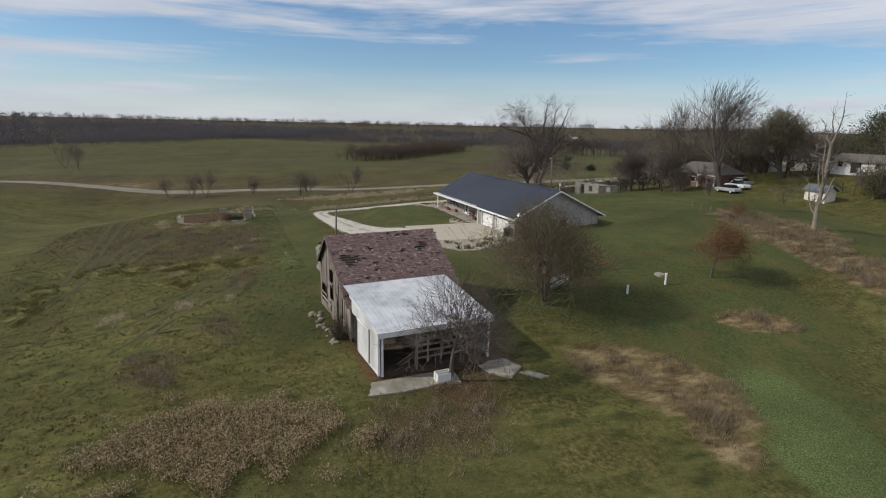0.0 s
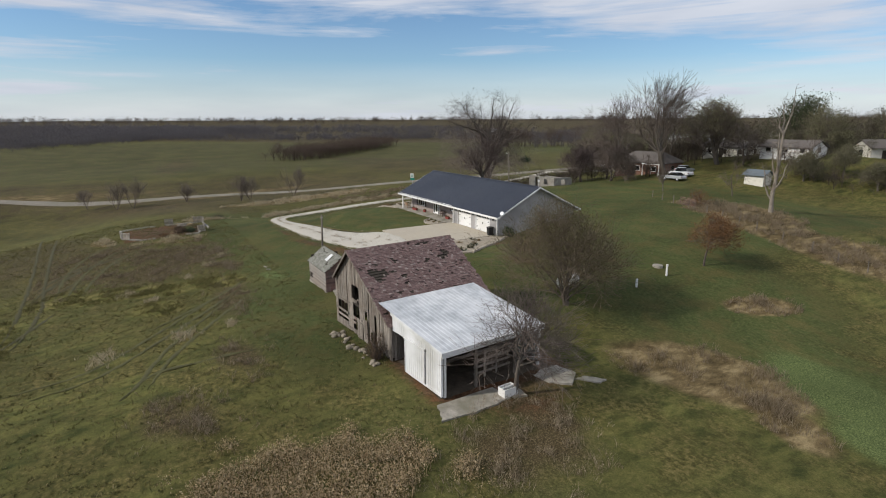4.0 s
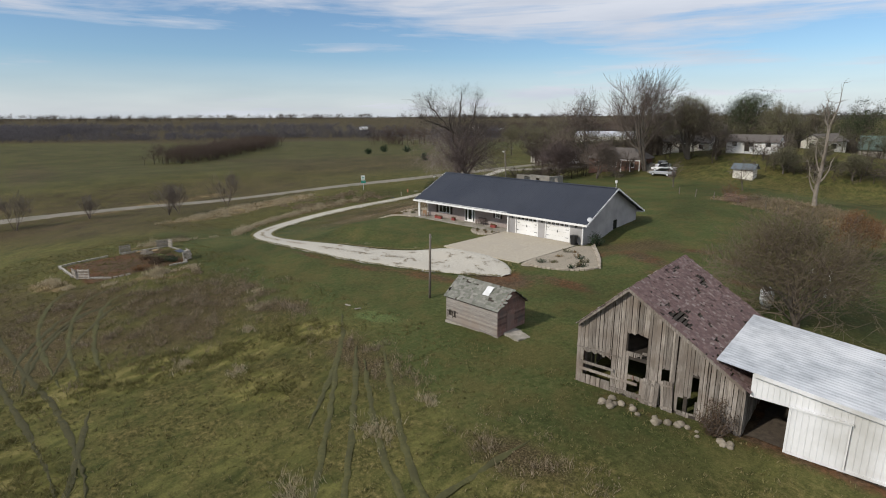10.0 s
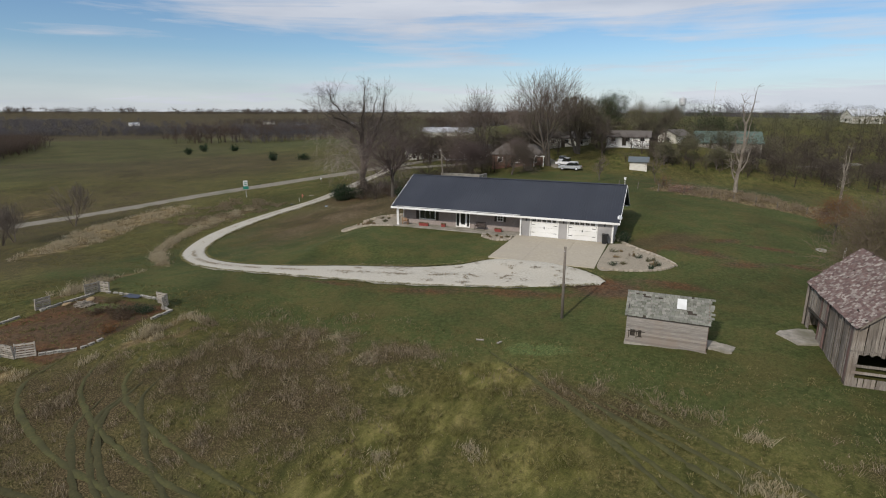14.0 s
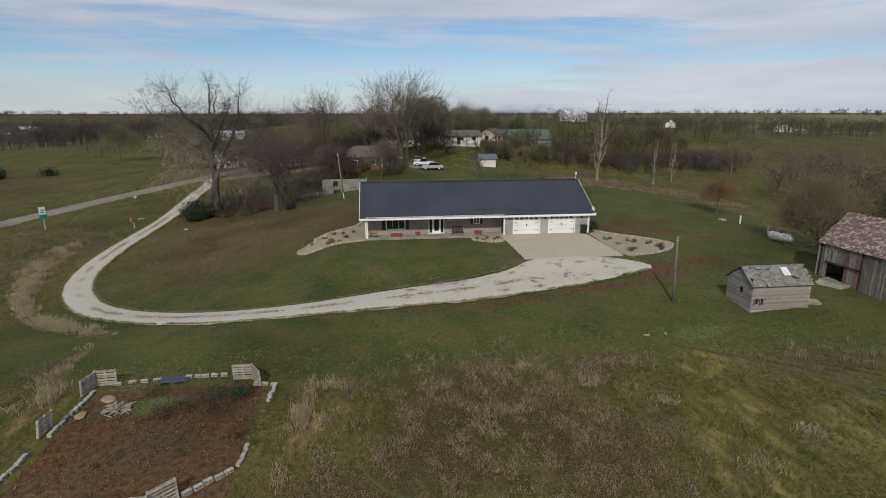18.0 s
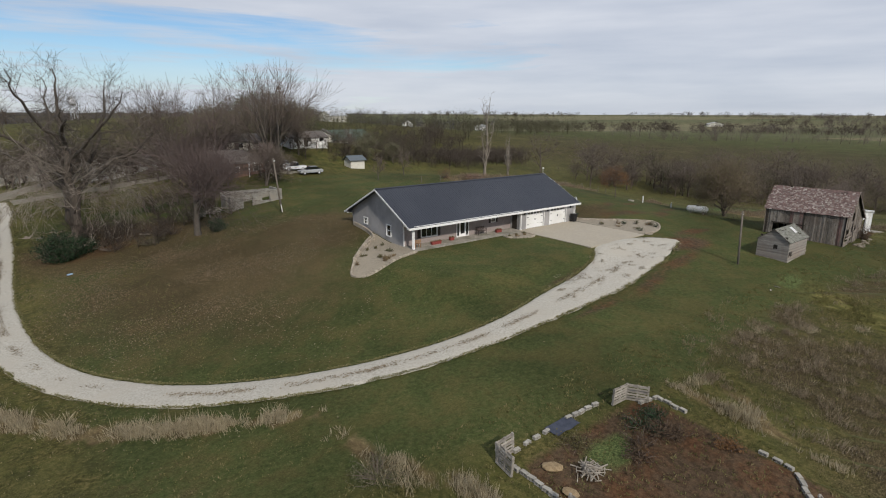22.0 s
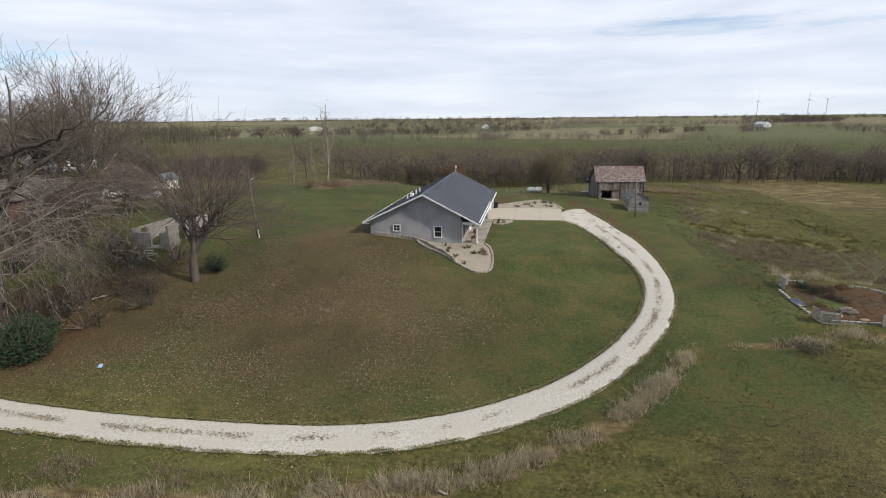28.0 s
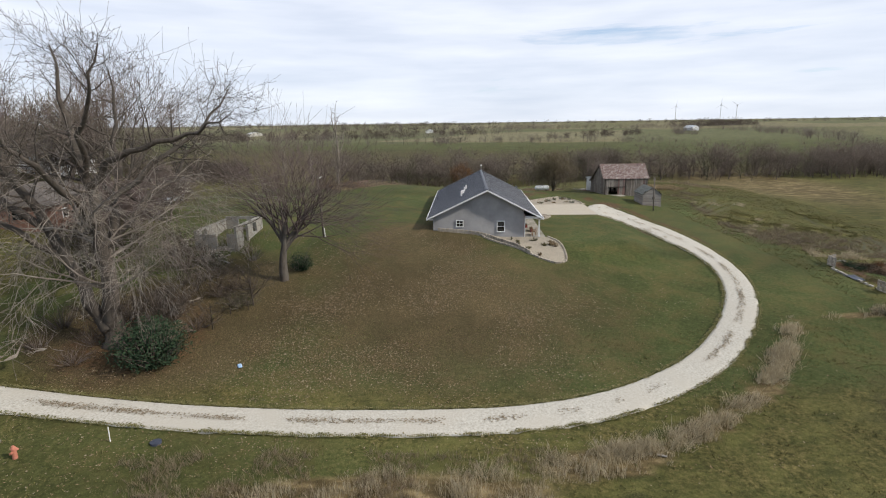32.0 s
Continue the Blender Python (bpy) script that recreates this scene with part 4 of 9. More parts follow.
        bm.faces.new(vs if s < 0 else vs[::-1])
    part("ridge_cap", bm, ROOF, h)
    # vents on the back slope and a small mast at the east end
    for x, y in ((6.0, 9.6), (9.2, 9.2), (10.6, 9.0)):
        z = ZR - SLOPE_B * (y - YR)
        part("vent_pipe", tubes(((x, y, z - 0.1), (x, y, z + 0.55), 0.09)), WHITE, h, "white plastic vent pipe")
    part("roof_vent", boxes((7.4, 7.9, 9.2, 9.6, 4.1, 4.75), bevel=0.04), WHITE, h)
    part("roof_mast", tubes(((27.2, 6.5, ZR), (27.2, 6.5, ZR + 0.75), 0.025), ((27.2, 6.5, ZR + 0.6), (27.2, 6.5, ZR + 0.85), 0.13)), WHITE, h, "small white weather sensor")
    bm = bmesh.new()
    bmesh.ops.create_cone(bm, cap_ends=True, segments=12, radius1=0.28, radius2=0.2, depth=0.05, matrix=pose(27.45, 0.7, 2.85, 65, 0, 30))
    tube(bm, (27.4, 0.9, 2.6), (27.45, 0.72, 2.85), 0.03)
    part("satellite_dish", bm, GALV, h, "small grey satellite dish on the eave")
    for d in ((26.82, 26.9, 0.36, 0.44, 0.05, 2.2), (0.6, 0.68, 0.36, 0.44, 0.05, 2.2)):
        part("downspout", boxes(d), WHITE, h)
    # windows and doors
    w = window_unit(h, "x", 2.95, 5.2, 0.62, 1.86, 2.04, 2.2, 2.13, bars=2, rail=False)
    for x in (2.5, 5.24):
        bm = boxes(*[(x + 0.03, x + 0.35, 2.06, 2.09, 0.62 + k * 0.124, 0.62 + k * 0.124 + 0.1) for k in range(10)], (x, x + 0.38, 2.07, 2.1, 0.6, 1.88))
        part("shutter", bm, DARKIN, h, "dark louvred shutter")
    window_unit(h, "x", 13.25, 14.05, 1.08, 1.88, 2.04, 2.2, 2.13, bars=1)
    for x in (12.95, 14.09):
        part("shutter", boxes((x, x + 0.26, 2.06, 2.1, 1.06, 1.9)), DARKIN, h, "dark louvred shutter")
    window_unit(h, "y", 4.42, 5.4, 0.6, 1.95, 0.62, 0.8, 0.72, bars=0)
    window_unit(h, "y", 9.3, 10.2, 1.22, 2.06, 0.62, 0.8, 0.72, bars=1)
    part("side_door", boxes((26.7, 26.78, 7.2, 8.1, 0.75, 1.85)), GLASS, h)
    d = part("front_door", boxes(*frame_boxes("x", 7.95, 9.8, 0.02, 2.05, 2.05, 2.2, 0.09), (8.36, 9.4, 2.12, 2.16, 0.05, 1.96)), WHITE, h, "white front door with sidelights")
    part("pane", boxes((8.6, 9.16, 2.1, 2.13, 0.35, 1.8)), GLASS, d)
    for x in (8.06, 9.46):
        part("pane", boxes((x, x + 0.22, 2.1, 2.13, 0.2, 1.92)), GLASS, d)
    part("door_handle", tubes(((9.28, 2.06, 1.0), (9.28, 2.06, 1.12), 0.02)), BLACK, d)
    for x in (17.8, 22.05):
        g = part("garage_door", boxes(*[(x + 0.02, x + 3.03, 0.56, 0.62, 0.02 + k * 0.53, 0.02 + k * 0.53 + 0.515) for k in range(4)], bevel=0.008), WHITE, h, "white panelled garage door with a row of small windows")
        for k in range(5):
            p = x + 0.15 + k * 0.57
            part("pane", boxes((p, p + 0.42, 0.545, 0.565, 1.76, 2.0)), GLASS, g)
            part("pane_bar", boxes((p + 0.2, p + 0.22, 0.538, 0.55, 1.76, 2.0)), WHITE, g)
        part("door_handle", boxes((x + 1.47, x + 1.58, 0.53, 0.56, 0.95, 1.2)), BLACK, g, "black pull handle")
        for s in (0.08, 2.6):
            for zz in (0.45, 1.35):
                part("strap_hinge", boxes((x + s, x + s + 0.36, 0.54, 0.565, zz, zz + 0.05)), BLACK, g, "black strap hinge")
        part("door_trim", boxes((x - 0.12, x, 0.47, 0.52, 0.02, 2.25), (x + 3.05, x + 3.17, 0.47, 0.52, 0.02, 2.25), (x - 0.12, x + 3.17, 0.46, 0.52, 2.13, 2.25)), WHITE, h)
    for x in (17.2, 21.45, 25.9):
        part("wall_lamp", boxes((x, x + 0.12, 0.36, 0.5, 1.8, 2.05), bevel=0.02), BLACK, h, "black carriage lamp")
    for d in ((26.72, 26.83, 0.47, 0.6, 0.02, 2.3), (16.57, 16.68, 0.46, 0.56, 0.02, 2.3), (0.67, 0.78, 2.06, 2.14, 0.02, 2.3)):
        part("corner_trim", boxes(d), WHITE, h)
    return h


farmhouse()

# porch, apron
tagged(part("porch_slab", boxes((0.55, 16.7, -0.35, 2.1, -0.5, 0.02), bevel=0.01), OLDCONC), "grey concrete porch slab", "porch", kind="structure")
apron = thing("apron", (21.2, -5, 0), "tan concrete parking apron with sawn joints", "driveway", kind="structure")
for i, (a, b) in enumerate(((16.2, 19.6), (19.6, 23.0), (23.0, 26.4))):
    for c, d in ((-10.2, -6.8), (-6.8, -3.3), (-3.3, 0.44)):
        part("slab", boxes((a + 0.008, b - 0.008, c + 0.008, d - 0.008, -0.3, 0.03)), CONCRETE, apron)

# ---- old barn ----
BY0, BY1, BZ, BX1 = -25.0, -16.75, -1.3, 50.6
BARN = [(42.25, 2.52), (44.88, 4.99), (BX1, 1.3)]


def barn_roof_z(x):
    (a, p), (b, q), (c, r) = BARN
    return p + (q - p) * (x - a) / (b - a) if x < b else q + (r - q) * (x - b) / (c - b)


def plank(parent, a, b, name="board", mat=None, thick=0.025, face="y", at=0.0, lean=0.0):
    """A sawn board from (u0, z0) to (u1, z1) on a wall at y or x = at, its foot and head cut unevenly."""
    (u0, z0), (u1, z1) = a, b
    bm = bmesh.new()
    d = random.uniform(0, 0.06)
    pts = [(u0, z0 + random.uniform(-0.05, 0.12)), (u1, z0 + random.uniform(-0.05, 0.12)), (u1 + lean, z1 if isinstance(z1, float) else z1[1]), (u0 + lean, z1 if isinstance(z1, float) else z1[0])]
    lo = [bm.verts.new((u, at + d, z) if face == "y" else (at + d, u, z)) for u, z in pts]
    hi = [bm.verts.new((u, at + d + thick, z) if face == "y" else (at + d + thick, u, z)) for u, z in pts]
    bm.faces.new(lo); bm.faces.new(hi[::-1])
    for i in range(4):
        bm.faces.new((lo[i], lo[(i + 1) % 4], hi[(i + 1) % 4], hi[i]))
    bmesh.ops.recalc_face_normals(bm, faces=bm.faces[:])
    return part(name, bm, mat or BARNWOOD, parent)


def old_barn():
    random.seed(11)
    b = thing("old_barn", (46.5, -20.8, -1.1), "weathered grey timber barn with missing boards and a worn shingle roof", "barn")
    # frame
    fr = []
    for y in (BY0 + 0.15, -20.8, BY1 - 0.15):
        for x in (42.3, 44.83, 48.0, BX1 - 0.2):
            fr.append((x - 0.09, x + 0.09, y - 0.09, y + 0.09, BZ, barn_roof_z(x) - 0.12))
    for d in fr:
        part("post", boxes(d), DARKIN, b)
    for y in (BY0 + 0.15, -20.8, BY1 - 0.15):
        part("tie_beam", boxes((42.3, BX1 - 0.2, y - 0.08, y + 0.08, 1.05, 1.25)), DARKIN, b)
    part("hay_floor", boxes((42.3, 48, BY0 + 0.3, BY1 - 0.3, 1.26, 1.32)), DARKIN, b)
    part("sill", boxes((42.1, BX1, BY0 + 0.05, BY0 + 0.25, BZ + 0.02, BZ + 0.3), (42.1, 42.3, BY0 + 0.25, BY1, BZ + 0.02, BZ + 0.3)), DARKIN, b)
    # south gable boards with the gaps and openings
    holes = [(44.95, 46.0, 1.5, 2.5), (42.45, 44.15, -0.55, 0.8), (45.05, 46.0, 0.2, 1.25), (45.1, 45.75, -0.75, -0.1), (46.75, 47.15, -1.3, 1.0), (47.6, 48.45, -0.9, -0.15), (48.3, 48.55, -0.2, 1.2)]
    u = 42.1
    while u < BX1 - 0.05:
        w = random.uniform(0.09, 0.27)
        v = min(u + w, BX1)
        top = (barn_roof_z(u) - 0.06, barn_roof_z(v) - 0.06)
        segs = [(BZ, top)]
        for h in holes:
            if h[0] < (u + v) / 2 < h[1]:
                out = []
                for lo, hi in segs:
                    t = hi if isinstance(hi, float) else min(hi)
                    if lo < h[2] and h[3] < t:
                        out += [(lo, h[2]), (h[3], hi)]
                    elif lo < h[3] < t:
                        out.append((h[3], hi))
                    else:
                        out.append((lo, hi))
                segs = out
        for lo, hi in segs:
            plank(b, (u + random.uniform(0.003, 0.02), lo + (random.uniform(0, 0.35) if random.random() < 0.16 else 0)), (v - random.uniform(0.003, 0.02), hi), at=BY0, face="y", lean=random.uniform(-0.03, 0.03), mat=BARNRED if random.random() < 0.06 else None)
        u = v
    # lower siding lap across the gable, loose doors and rails
    part("gable_band", boxes((42.1, 44.6, BY0 - 0.03, BY0, 1.0, 1.06)), BARNWOOD, b)
    for x0, x1, z0, z1, tilt in ((45.85, 46.7, -1.15, 0.35, 3), (46.9, 47.5, -1.2, 0.5, -4)):
        m = (Matrix.Translation((0, BY0, 0)) @ Matrix.Translation((x0, 0, z0)) @ Matrix.Rotation(radians(tilt), 4, "Y") @ Matrix.Translation((-x0, 0, -z0)))
        door = part("loose_door", boxes((x0, x1, -0.13, -0.10, z0 + 0.2, z0 + 0.3), m=m), BARNWOOD, b, "sagging board door")
        part("brace", boxes((x0, x1, -0.13, -0.10, z1 - 0.3, z1 - 0.2), m=m), BARNWOOD, door)
        for k in range(4):
            part("board", boxes((x0 + k * (x1 - x0) / 4 + 0.008, x0 + (k + 1) * (x1 - x0) / 4 - 0.008, -0.10, -0.07, z0, z1 + random.uniform(-0.05, 0.05)), m=m), BARNWOOD, door)
    for z, x0, x1 in ((0.12, 42.3, 44.3), (-0.28, 42.3, 45.6), (-0.9, 44.2, 46.6)):
        part("rail", boxes((x0, x1, BY0 - 0.07, BY0 - 0.02, z, z + 0.15)), BARNWOOD, b, "grey horizontal rail")
    # west wall with the red doors and the dark doorway at its north end
    u = BY0
    while u < BY1 - 0.05:
        w = random.uniform(0.16, 0.24)
        v = min(u + w, BY1)
        c = (u + v) / 2
        red = -20.9 < c < -19.3 or -24.6 < c < -24.2
        lo = 0.75 if -19.3 < c < -17.6 else BZ
        plank(b, (u + 0.012, lo), (v - 0.012, 2.36), at=42.2, face="x", mat=BARNRED if red and random.random() < 0.75 else None)
        u = v
    part("door_track", boxes((42.1, 42.18, -21.0, -17.5, 0.78, 0.92)), DARKIN, b)
    # north gable and the low east wall
    u = 42.1
    while u < BX1 - 0.05:
        w = random.uniform(0.18, 0.26)
        v = min(u + w, BX1)
        plank(b, (u + 0.01, BZ), (v - 0.01, (barn_roof_z(u) - 0.06, barn_roof_z(v) - 0.06)), at=BY1, face="y")
        u = v
    u = BY0
    while u < BY1 - 0.05:
        v = min(u + random.uniform(0.18, 0.26), BY1)
        plank(b, (u + 0.01, BZ), (v - 0.01, 1.25), at=BX1 - 0.06, face="x")
        u = v
    # roof boards, shingle courses, holes
    rng = random.Random(5)
    gaps = [(46.9, -24.3, 0.34), (47.3, -24.0, 0.42), (47.0, -23.4, 0.3), (46.3, -17.9, 0.32), (46.6, -18.3, 0.26), (49.5, -18.5, 0.3)]
    for k in range(len(BARN) - 1):
        (xa, za), (xb, zb) = BARN[k], BARN[k + 1]
        if k == 0:
            xa, za = xa - 0.14, za - 0.14 * (zb - za) / (xb - xa)
        else:
            xb, zb = xb + 0.15, zb + 0.15 * (zb - za) / (xb - xa)
        L = math.hypot(xb - xa, zb - za)
        n = Vector((-(zb - za), 0, xb - xa)).normalized()
        lath, sh = bmesh.new(), ([], [])
        m = int(L / 0.24)
        for i in range(m):
            s0, s1 = i / m, (i + 0.72) / m
            p0, p1 = (xa + (xb - xa) * s0, za + (zb - za) * s0), (xa + (xb - xa) * s1, za + (zb - za) * s1)
            vs = [lath.verts.new((x, y, z) if d == 0 else (x + n.x * 0.02, y, z + n.z * 0.02)) for d in (0, 1) for x, z in (p0, p1) for y in (BY0 - 0.2, BY1 + 0.2)]
            for f in ((0, 1, 3, 2), (4, 6, 7, 5), (0, 4, 5, 1), (2, 3, 7, 6), (0, 2, 6, 4), (1, 5, 7, 3)):
                lath.faces.new([vs[q] for q in f])
        roof = tagged(part("roof", lath, DARKIN, b, "open roof laths"), kind="stuff")
        rows = int(L / 0.135)
        for i in range(rows):
            # courses climb from the eave to the ridge
            s = i / rows if k == 0 else 1 - i / rows
            ds = (1 / rows) * (1 if k == 0 else -1)
            y = BY0 - 0.25 + rng.uniform(-0.1, 0)
            while y < BY1 + 0.22:
                w = rng.uniform(0.10, 0.26)
                cx, cy = xa + (xb - xa) * (s + ds * 0.5), y + w / 2
                miss = any(math.hypot((cx - gx), (cy - gy)) < gr * rng.uniform(0.6, 1.3) for gx, gy, gr in gaps) or noise.noise(Vector((cx * 2.6, cy * 1.5, 2.0))) > 0.44 if k == 1 else rng.random() < 0.004
                if not miss and rng.random() > 0.012:
                    t0 = 0.028 + rng.uniform(0, 0.02) + (0.05 if rng.random() < 0.05 else 0)
                    t1 = 0.022
                    e0, e1 = s - ds * rng.uniform(0.1, 0.5), s + ds * 1.05
                    a = Vector((xa + (xb - xa) * e0, 0, za + (zb - za) * e0))
                    c = Vector((xa + (xb - xa) * e1, 0, za + (zb - za) * e1))
                    base = len(sh[0])
                    for q, t in ((a, t0 + 0.014), (c, t1 + 0.012)):
                        for yy in (y, y + w - 0.012):
                            sh[0].append((q.x + n.x * t, yy, q.z + n.z * t))
                    for q, t in ((a, t0 - 0.004), (c, t1)):
                        for yy in (y, y + w - 0.012):
                            sh[0].append((q.x + n.x * t, yy, q.z + n.z * t))
                    for f in ((0, 1, 3, 2), (0, 4, 5, 1), (0, 2, 6, 4), (1, 5, 7, 3)):
                        sh[1].append(tuple(base + q for q in f))
                y += w
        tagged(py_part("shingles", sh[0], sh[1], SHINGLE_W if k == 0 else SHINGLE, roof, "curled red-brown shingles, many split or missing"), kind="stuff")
    for y in (BY0 - 0.28, BY1 + 0.24):
        bm = bmesh.new()
        for (xa, za), (xb, zb) in zip(BARN, BARN[1:]):
            vs = [bm.verts.new((x, y + d, z + e)) for d in (0, 0.03) for x, z in ((xa, za), (xb, zb)) for e in (-0.16, 0.03)]
            for f in ((0, 1, 3, 2), (4, 6, 7, 5), (0, 4, 5, 1), (2, 3, 7, 6), (0, 2, 6, 4), (1, 5, 7, 3)):
                bm.faces.new([vs[q] for q in f])
        part("barge_board", bm, BARNWOOD, b, "bleached barge board")
    return b


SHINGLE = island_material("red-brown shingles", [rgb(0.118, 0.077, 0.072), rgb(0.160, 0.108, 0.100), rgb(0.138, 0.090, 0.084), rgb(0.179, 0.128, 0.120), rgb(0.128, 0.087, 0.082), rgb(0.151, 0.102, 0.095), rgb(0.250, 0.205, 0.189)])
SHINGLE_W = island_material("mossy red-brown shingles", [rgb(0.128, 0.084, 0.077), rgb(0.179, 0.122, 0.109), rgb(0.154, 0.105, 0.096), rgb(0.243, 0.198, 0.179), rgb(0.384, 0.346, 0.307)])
GREYSHINGLE = island_material("grey mossy shingles", [rgb(0.14, 0.14, 0.12), rgb(0.19, 0.19, 0.17), rgb(0.12, 0.125, 0.10), rgb(0.24, 0.235, 0.21), rgb(0.17, 0.18, 0.15)])
barn = old_barn()
# the barn and its lean-to stand a little askew to the house
ASKEW = pose(42.05, -25.68, 0.15, 0, 0, 4.4) @ pose(-42.1, 25.2, 0)
barn.matrix_basis = ASKEW @ barn.matrix_basis


# ---- white lean-to on the barn's east side ----
LX0, LX1, LY0, LY1, LZ0, LZ1 = 49.2, 56.42, -25.12, -17.4, 2.36, 1.5


def lean_z(x):
    return LZ0 + (LZ1 - LZ0) * (x - LX0) / (LX1 - LX0)


def ribbed(bm, origin, u, v, n, length, height_at, pitch=0.23, depth=0.02):
    """Sheet steel with a raised rib every pitch: u along the sheet, v up it, n out of it; height_at gives low and high at each u."""
    prof = []
    s = 0.0
    while s < length - 1e-6:
        e = min(s + pitch, length)
        prof += [(s, 0), (max(s, e - 0.06), 0), (max(s, e - 0.045), depth), (max(s, e - 0.015), depth)]
        s = e
    prof.append((length, 0))
    last = None
    for s, d in prof:
        lo, hi = height_at(s)
        a = bm.verts.new(origin + u * s + v * lo + n * d)
        b = bm.verts.new(origin + u * s + v * hi + n * d)
        if last:
            bm.faces.new((last[0], a, b, last[1]))
        last = (a, b)


def lean_to():
    le = thing("lean_to", (53, -20.7, -1.15), "open-fronted machine shed clad in white ribbed steel", "shed")
    sl = Vector((LX1 - LX0, 0, LZ1 - LZ0))
    u = sl.normalized()
    bm = bmesh.new()
    # roof: ribs run down the slope, so the profile steps along y
    ribbed(bm, Vector((LX0, LY0, LZ0)), Vector((0, 1, 0)), u, Vector((0, 0, 1)), LY1 - LY0, lambda s: (0, sl.length), 0.3, 0.014)
    r = part("roof", bm, GALV, le, "bright worn steel roof sheets")
    for x in (49.3, 51, 53, 55, 56.1):
        part("purlin", boxes((x, x + 0.09, LY0 + 0.1, LY1 - 0.1, lean_z(x) - 0.14, lean_z(x + 0.09) - 0.03)), DARKIN, le)
    part("eave_trim", boxes((LX1 - 0.05, LX1 + 0.03, LY0, LY1, LZ1 - 0.32, LZ1 + 0.02)), WHITEMETAL, le, "white eave board")
    bm = bmesh.new()
    ends = [[bm.verts.new((x, y, lean_z(x) + e)) for y, e in ((LY0 - 0.03, -0.16), (LY0 + 0.02, -0.16), (LY0 + 0.02, 0.03), (LY0 - 0.03, 0.03))] for x in (LX0 + 1.6, LX1 + 0.03)]
    for i in range(4):
        bm.faces.new((ends[0][i], ends[0][(i + 1) % 4], ends[1][(i + 1) % 4], ends[1][i]))
    bm.faces.new(ends[0][::-1]); bm.faces.new(ends[1])
    bmesh.ops.recalc_face_normals(bm, faces=bm.faces[:])
    part("rake_trim", bm, WHITEMETAL, le)
    # south wall: header over the gap, sliding door, corner panel
    bm = bmesh.new()
    ribbed(bm, Vector((50.75, -24.98, 0)), Vector((1, 0, 0)), Vector((0, 0, 1)), Vector((0, -1, 0)), 1.55, lambda s: (0.95, lean_z(50.75 + s) - 0.05))
    part("wall", bm, WHITEMETAL, le, "white ribbed steel header")
    bm = bmesh.new()
    ribbed(bm, Vector((52.3, -24.98, 0)), Vector((1, 0, 0)), Vector((0, 0, 1)), Vector((0, -1, 0)), 3.9, lambda s: (-1.2, lean_z(52.3 + s) - 0.05))
    part("wall", bm, WHITEMETAL, le, "white ribbed steel wall")
    bm = bmesh.new()
    ribbed(bm, Vector((52.4, -25.06, 0)), Vector((1, 0, 0)), Vector((0, 0, 1)), Vector((0, -1, 0)), 2.12, lambda s: (-1.1, 0.98))
    d = part("sliding_door", bm, WHITEMETAL, le, "white ribbed sliding door")
    for x in (52.38, 54.51):
        part("door_edge", boxes((x, x + 0.03, -25.11, -25.03, -1.1, 0.98)), WHITE, d)
    part("door_rail", boxes((52.3, 54.6, -25.13, -25.03, 0.99, 1.08)), WHITEMETAL, d)
    part("corner_trim", boxes((56.18, 56.26, -25.08, -24.95, -1.2, 1.35)), WHITEMETAL, le)
    # dark sheet behind the steel, its colour painting the shade of the inside
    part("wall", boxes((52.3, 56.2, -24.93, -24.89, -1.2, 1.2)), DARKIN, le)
    part("base_trim", boxes((52.3, 56.2, -25.03, -24.97, -1.24, -1.12)), WHITEMETAL, le)
    bm = bmesh.new()
    ribbed(bm, Vector((50.7, -17.55, 0)), Vector((1, 0, 0)), Vector((0, 0, 1)), Vector((0, 1, 0)), 5.5, lambda s: (-1.3, lean_z(50.7 + s) - 0.06))
    part("wall", bm, WHITEMETAL, le, "white ribbed steel north wall")
    for y in (-24.8, -22.6, -19.6, -17.65):
        part("post", boxes((56.12, 56.26, y - 0.07, y + 0.07, -1.3, 1.2)), POLE if y in (-22.6, -19.6) else WHITE, le, "front post")
    # gate rails and a stall partition across the open front
    for z in (-0.75, -0.35, 0.05, 0.45):
        part("gate_rail", boxes((55.85, 55.9, -22.5, -19.7, z, z + 0.14)), BARNWOOD, le, "grey board rail")
    for y in (-21.8, -20.9):
        part("gate_rail", boxes((55.91, 55.95, y, y + 0.12, -1.0, 0.75)), BARNWOOD, le)
    for z in (-0.4, 0.25):
        part("gate_rail", boxes((54.2, 54.26, -24.2, -17.8, z, z + 0.2)), BARNWOOD, le)
    return le


shelter = lean_to()
shelter.matrix_basis = ASKEW @ shelter.matrix_basis

DIRTM = material("trodden dark dirt", rgb(0.040, 0.032, 0.024), rgb(0.095, 0.076, 0.056), 3, 0.95, bump=0.4, third=rgb(0.065, 0.052, 0.038), third_scale=0.7)
strip("dirt_floor", [(53.4, -24.5 + 0.5 * k) for k in range(17)], 6.0, DIRTM, "trodden dirt floor under the lean-to", "floor", lift=0.07, across=8, ragged=0.05, camber=0.0, seed=8)

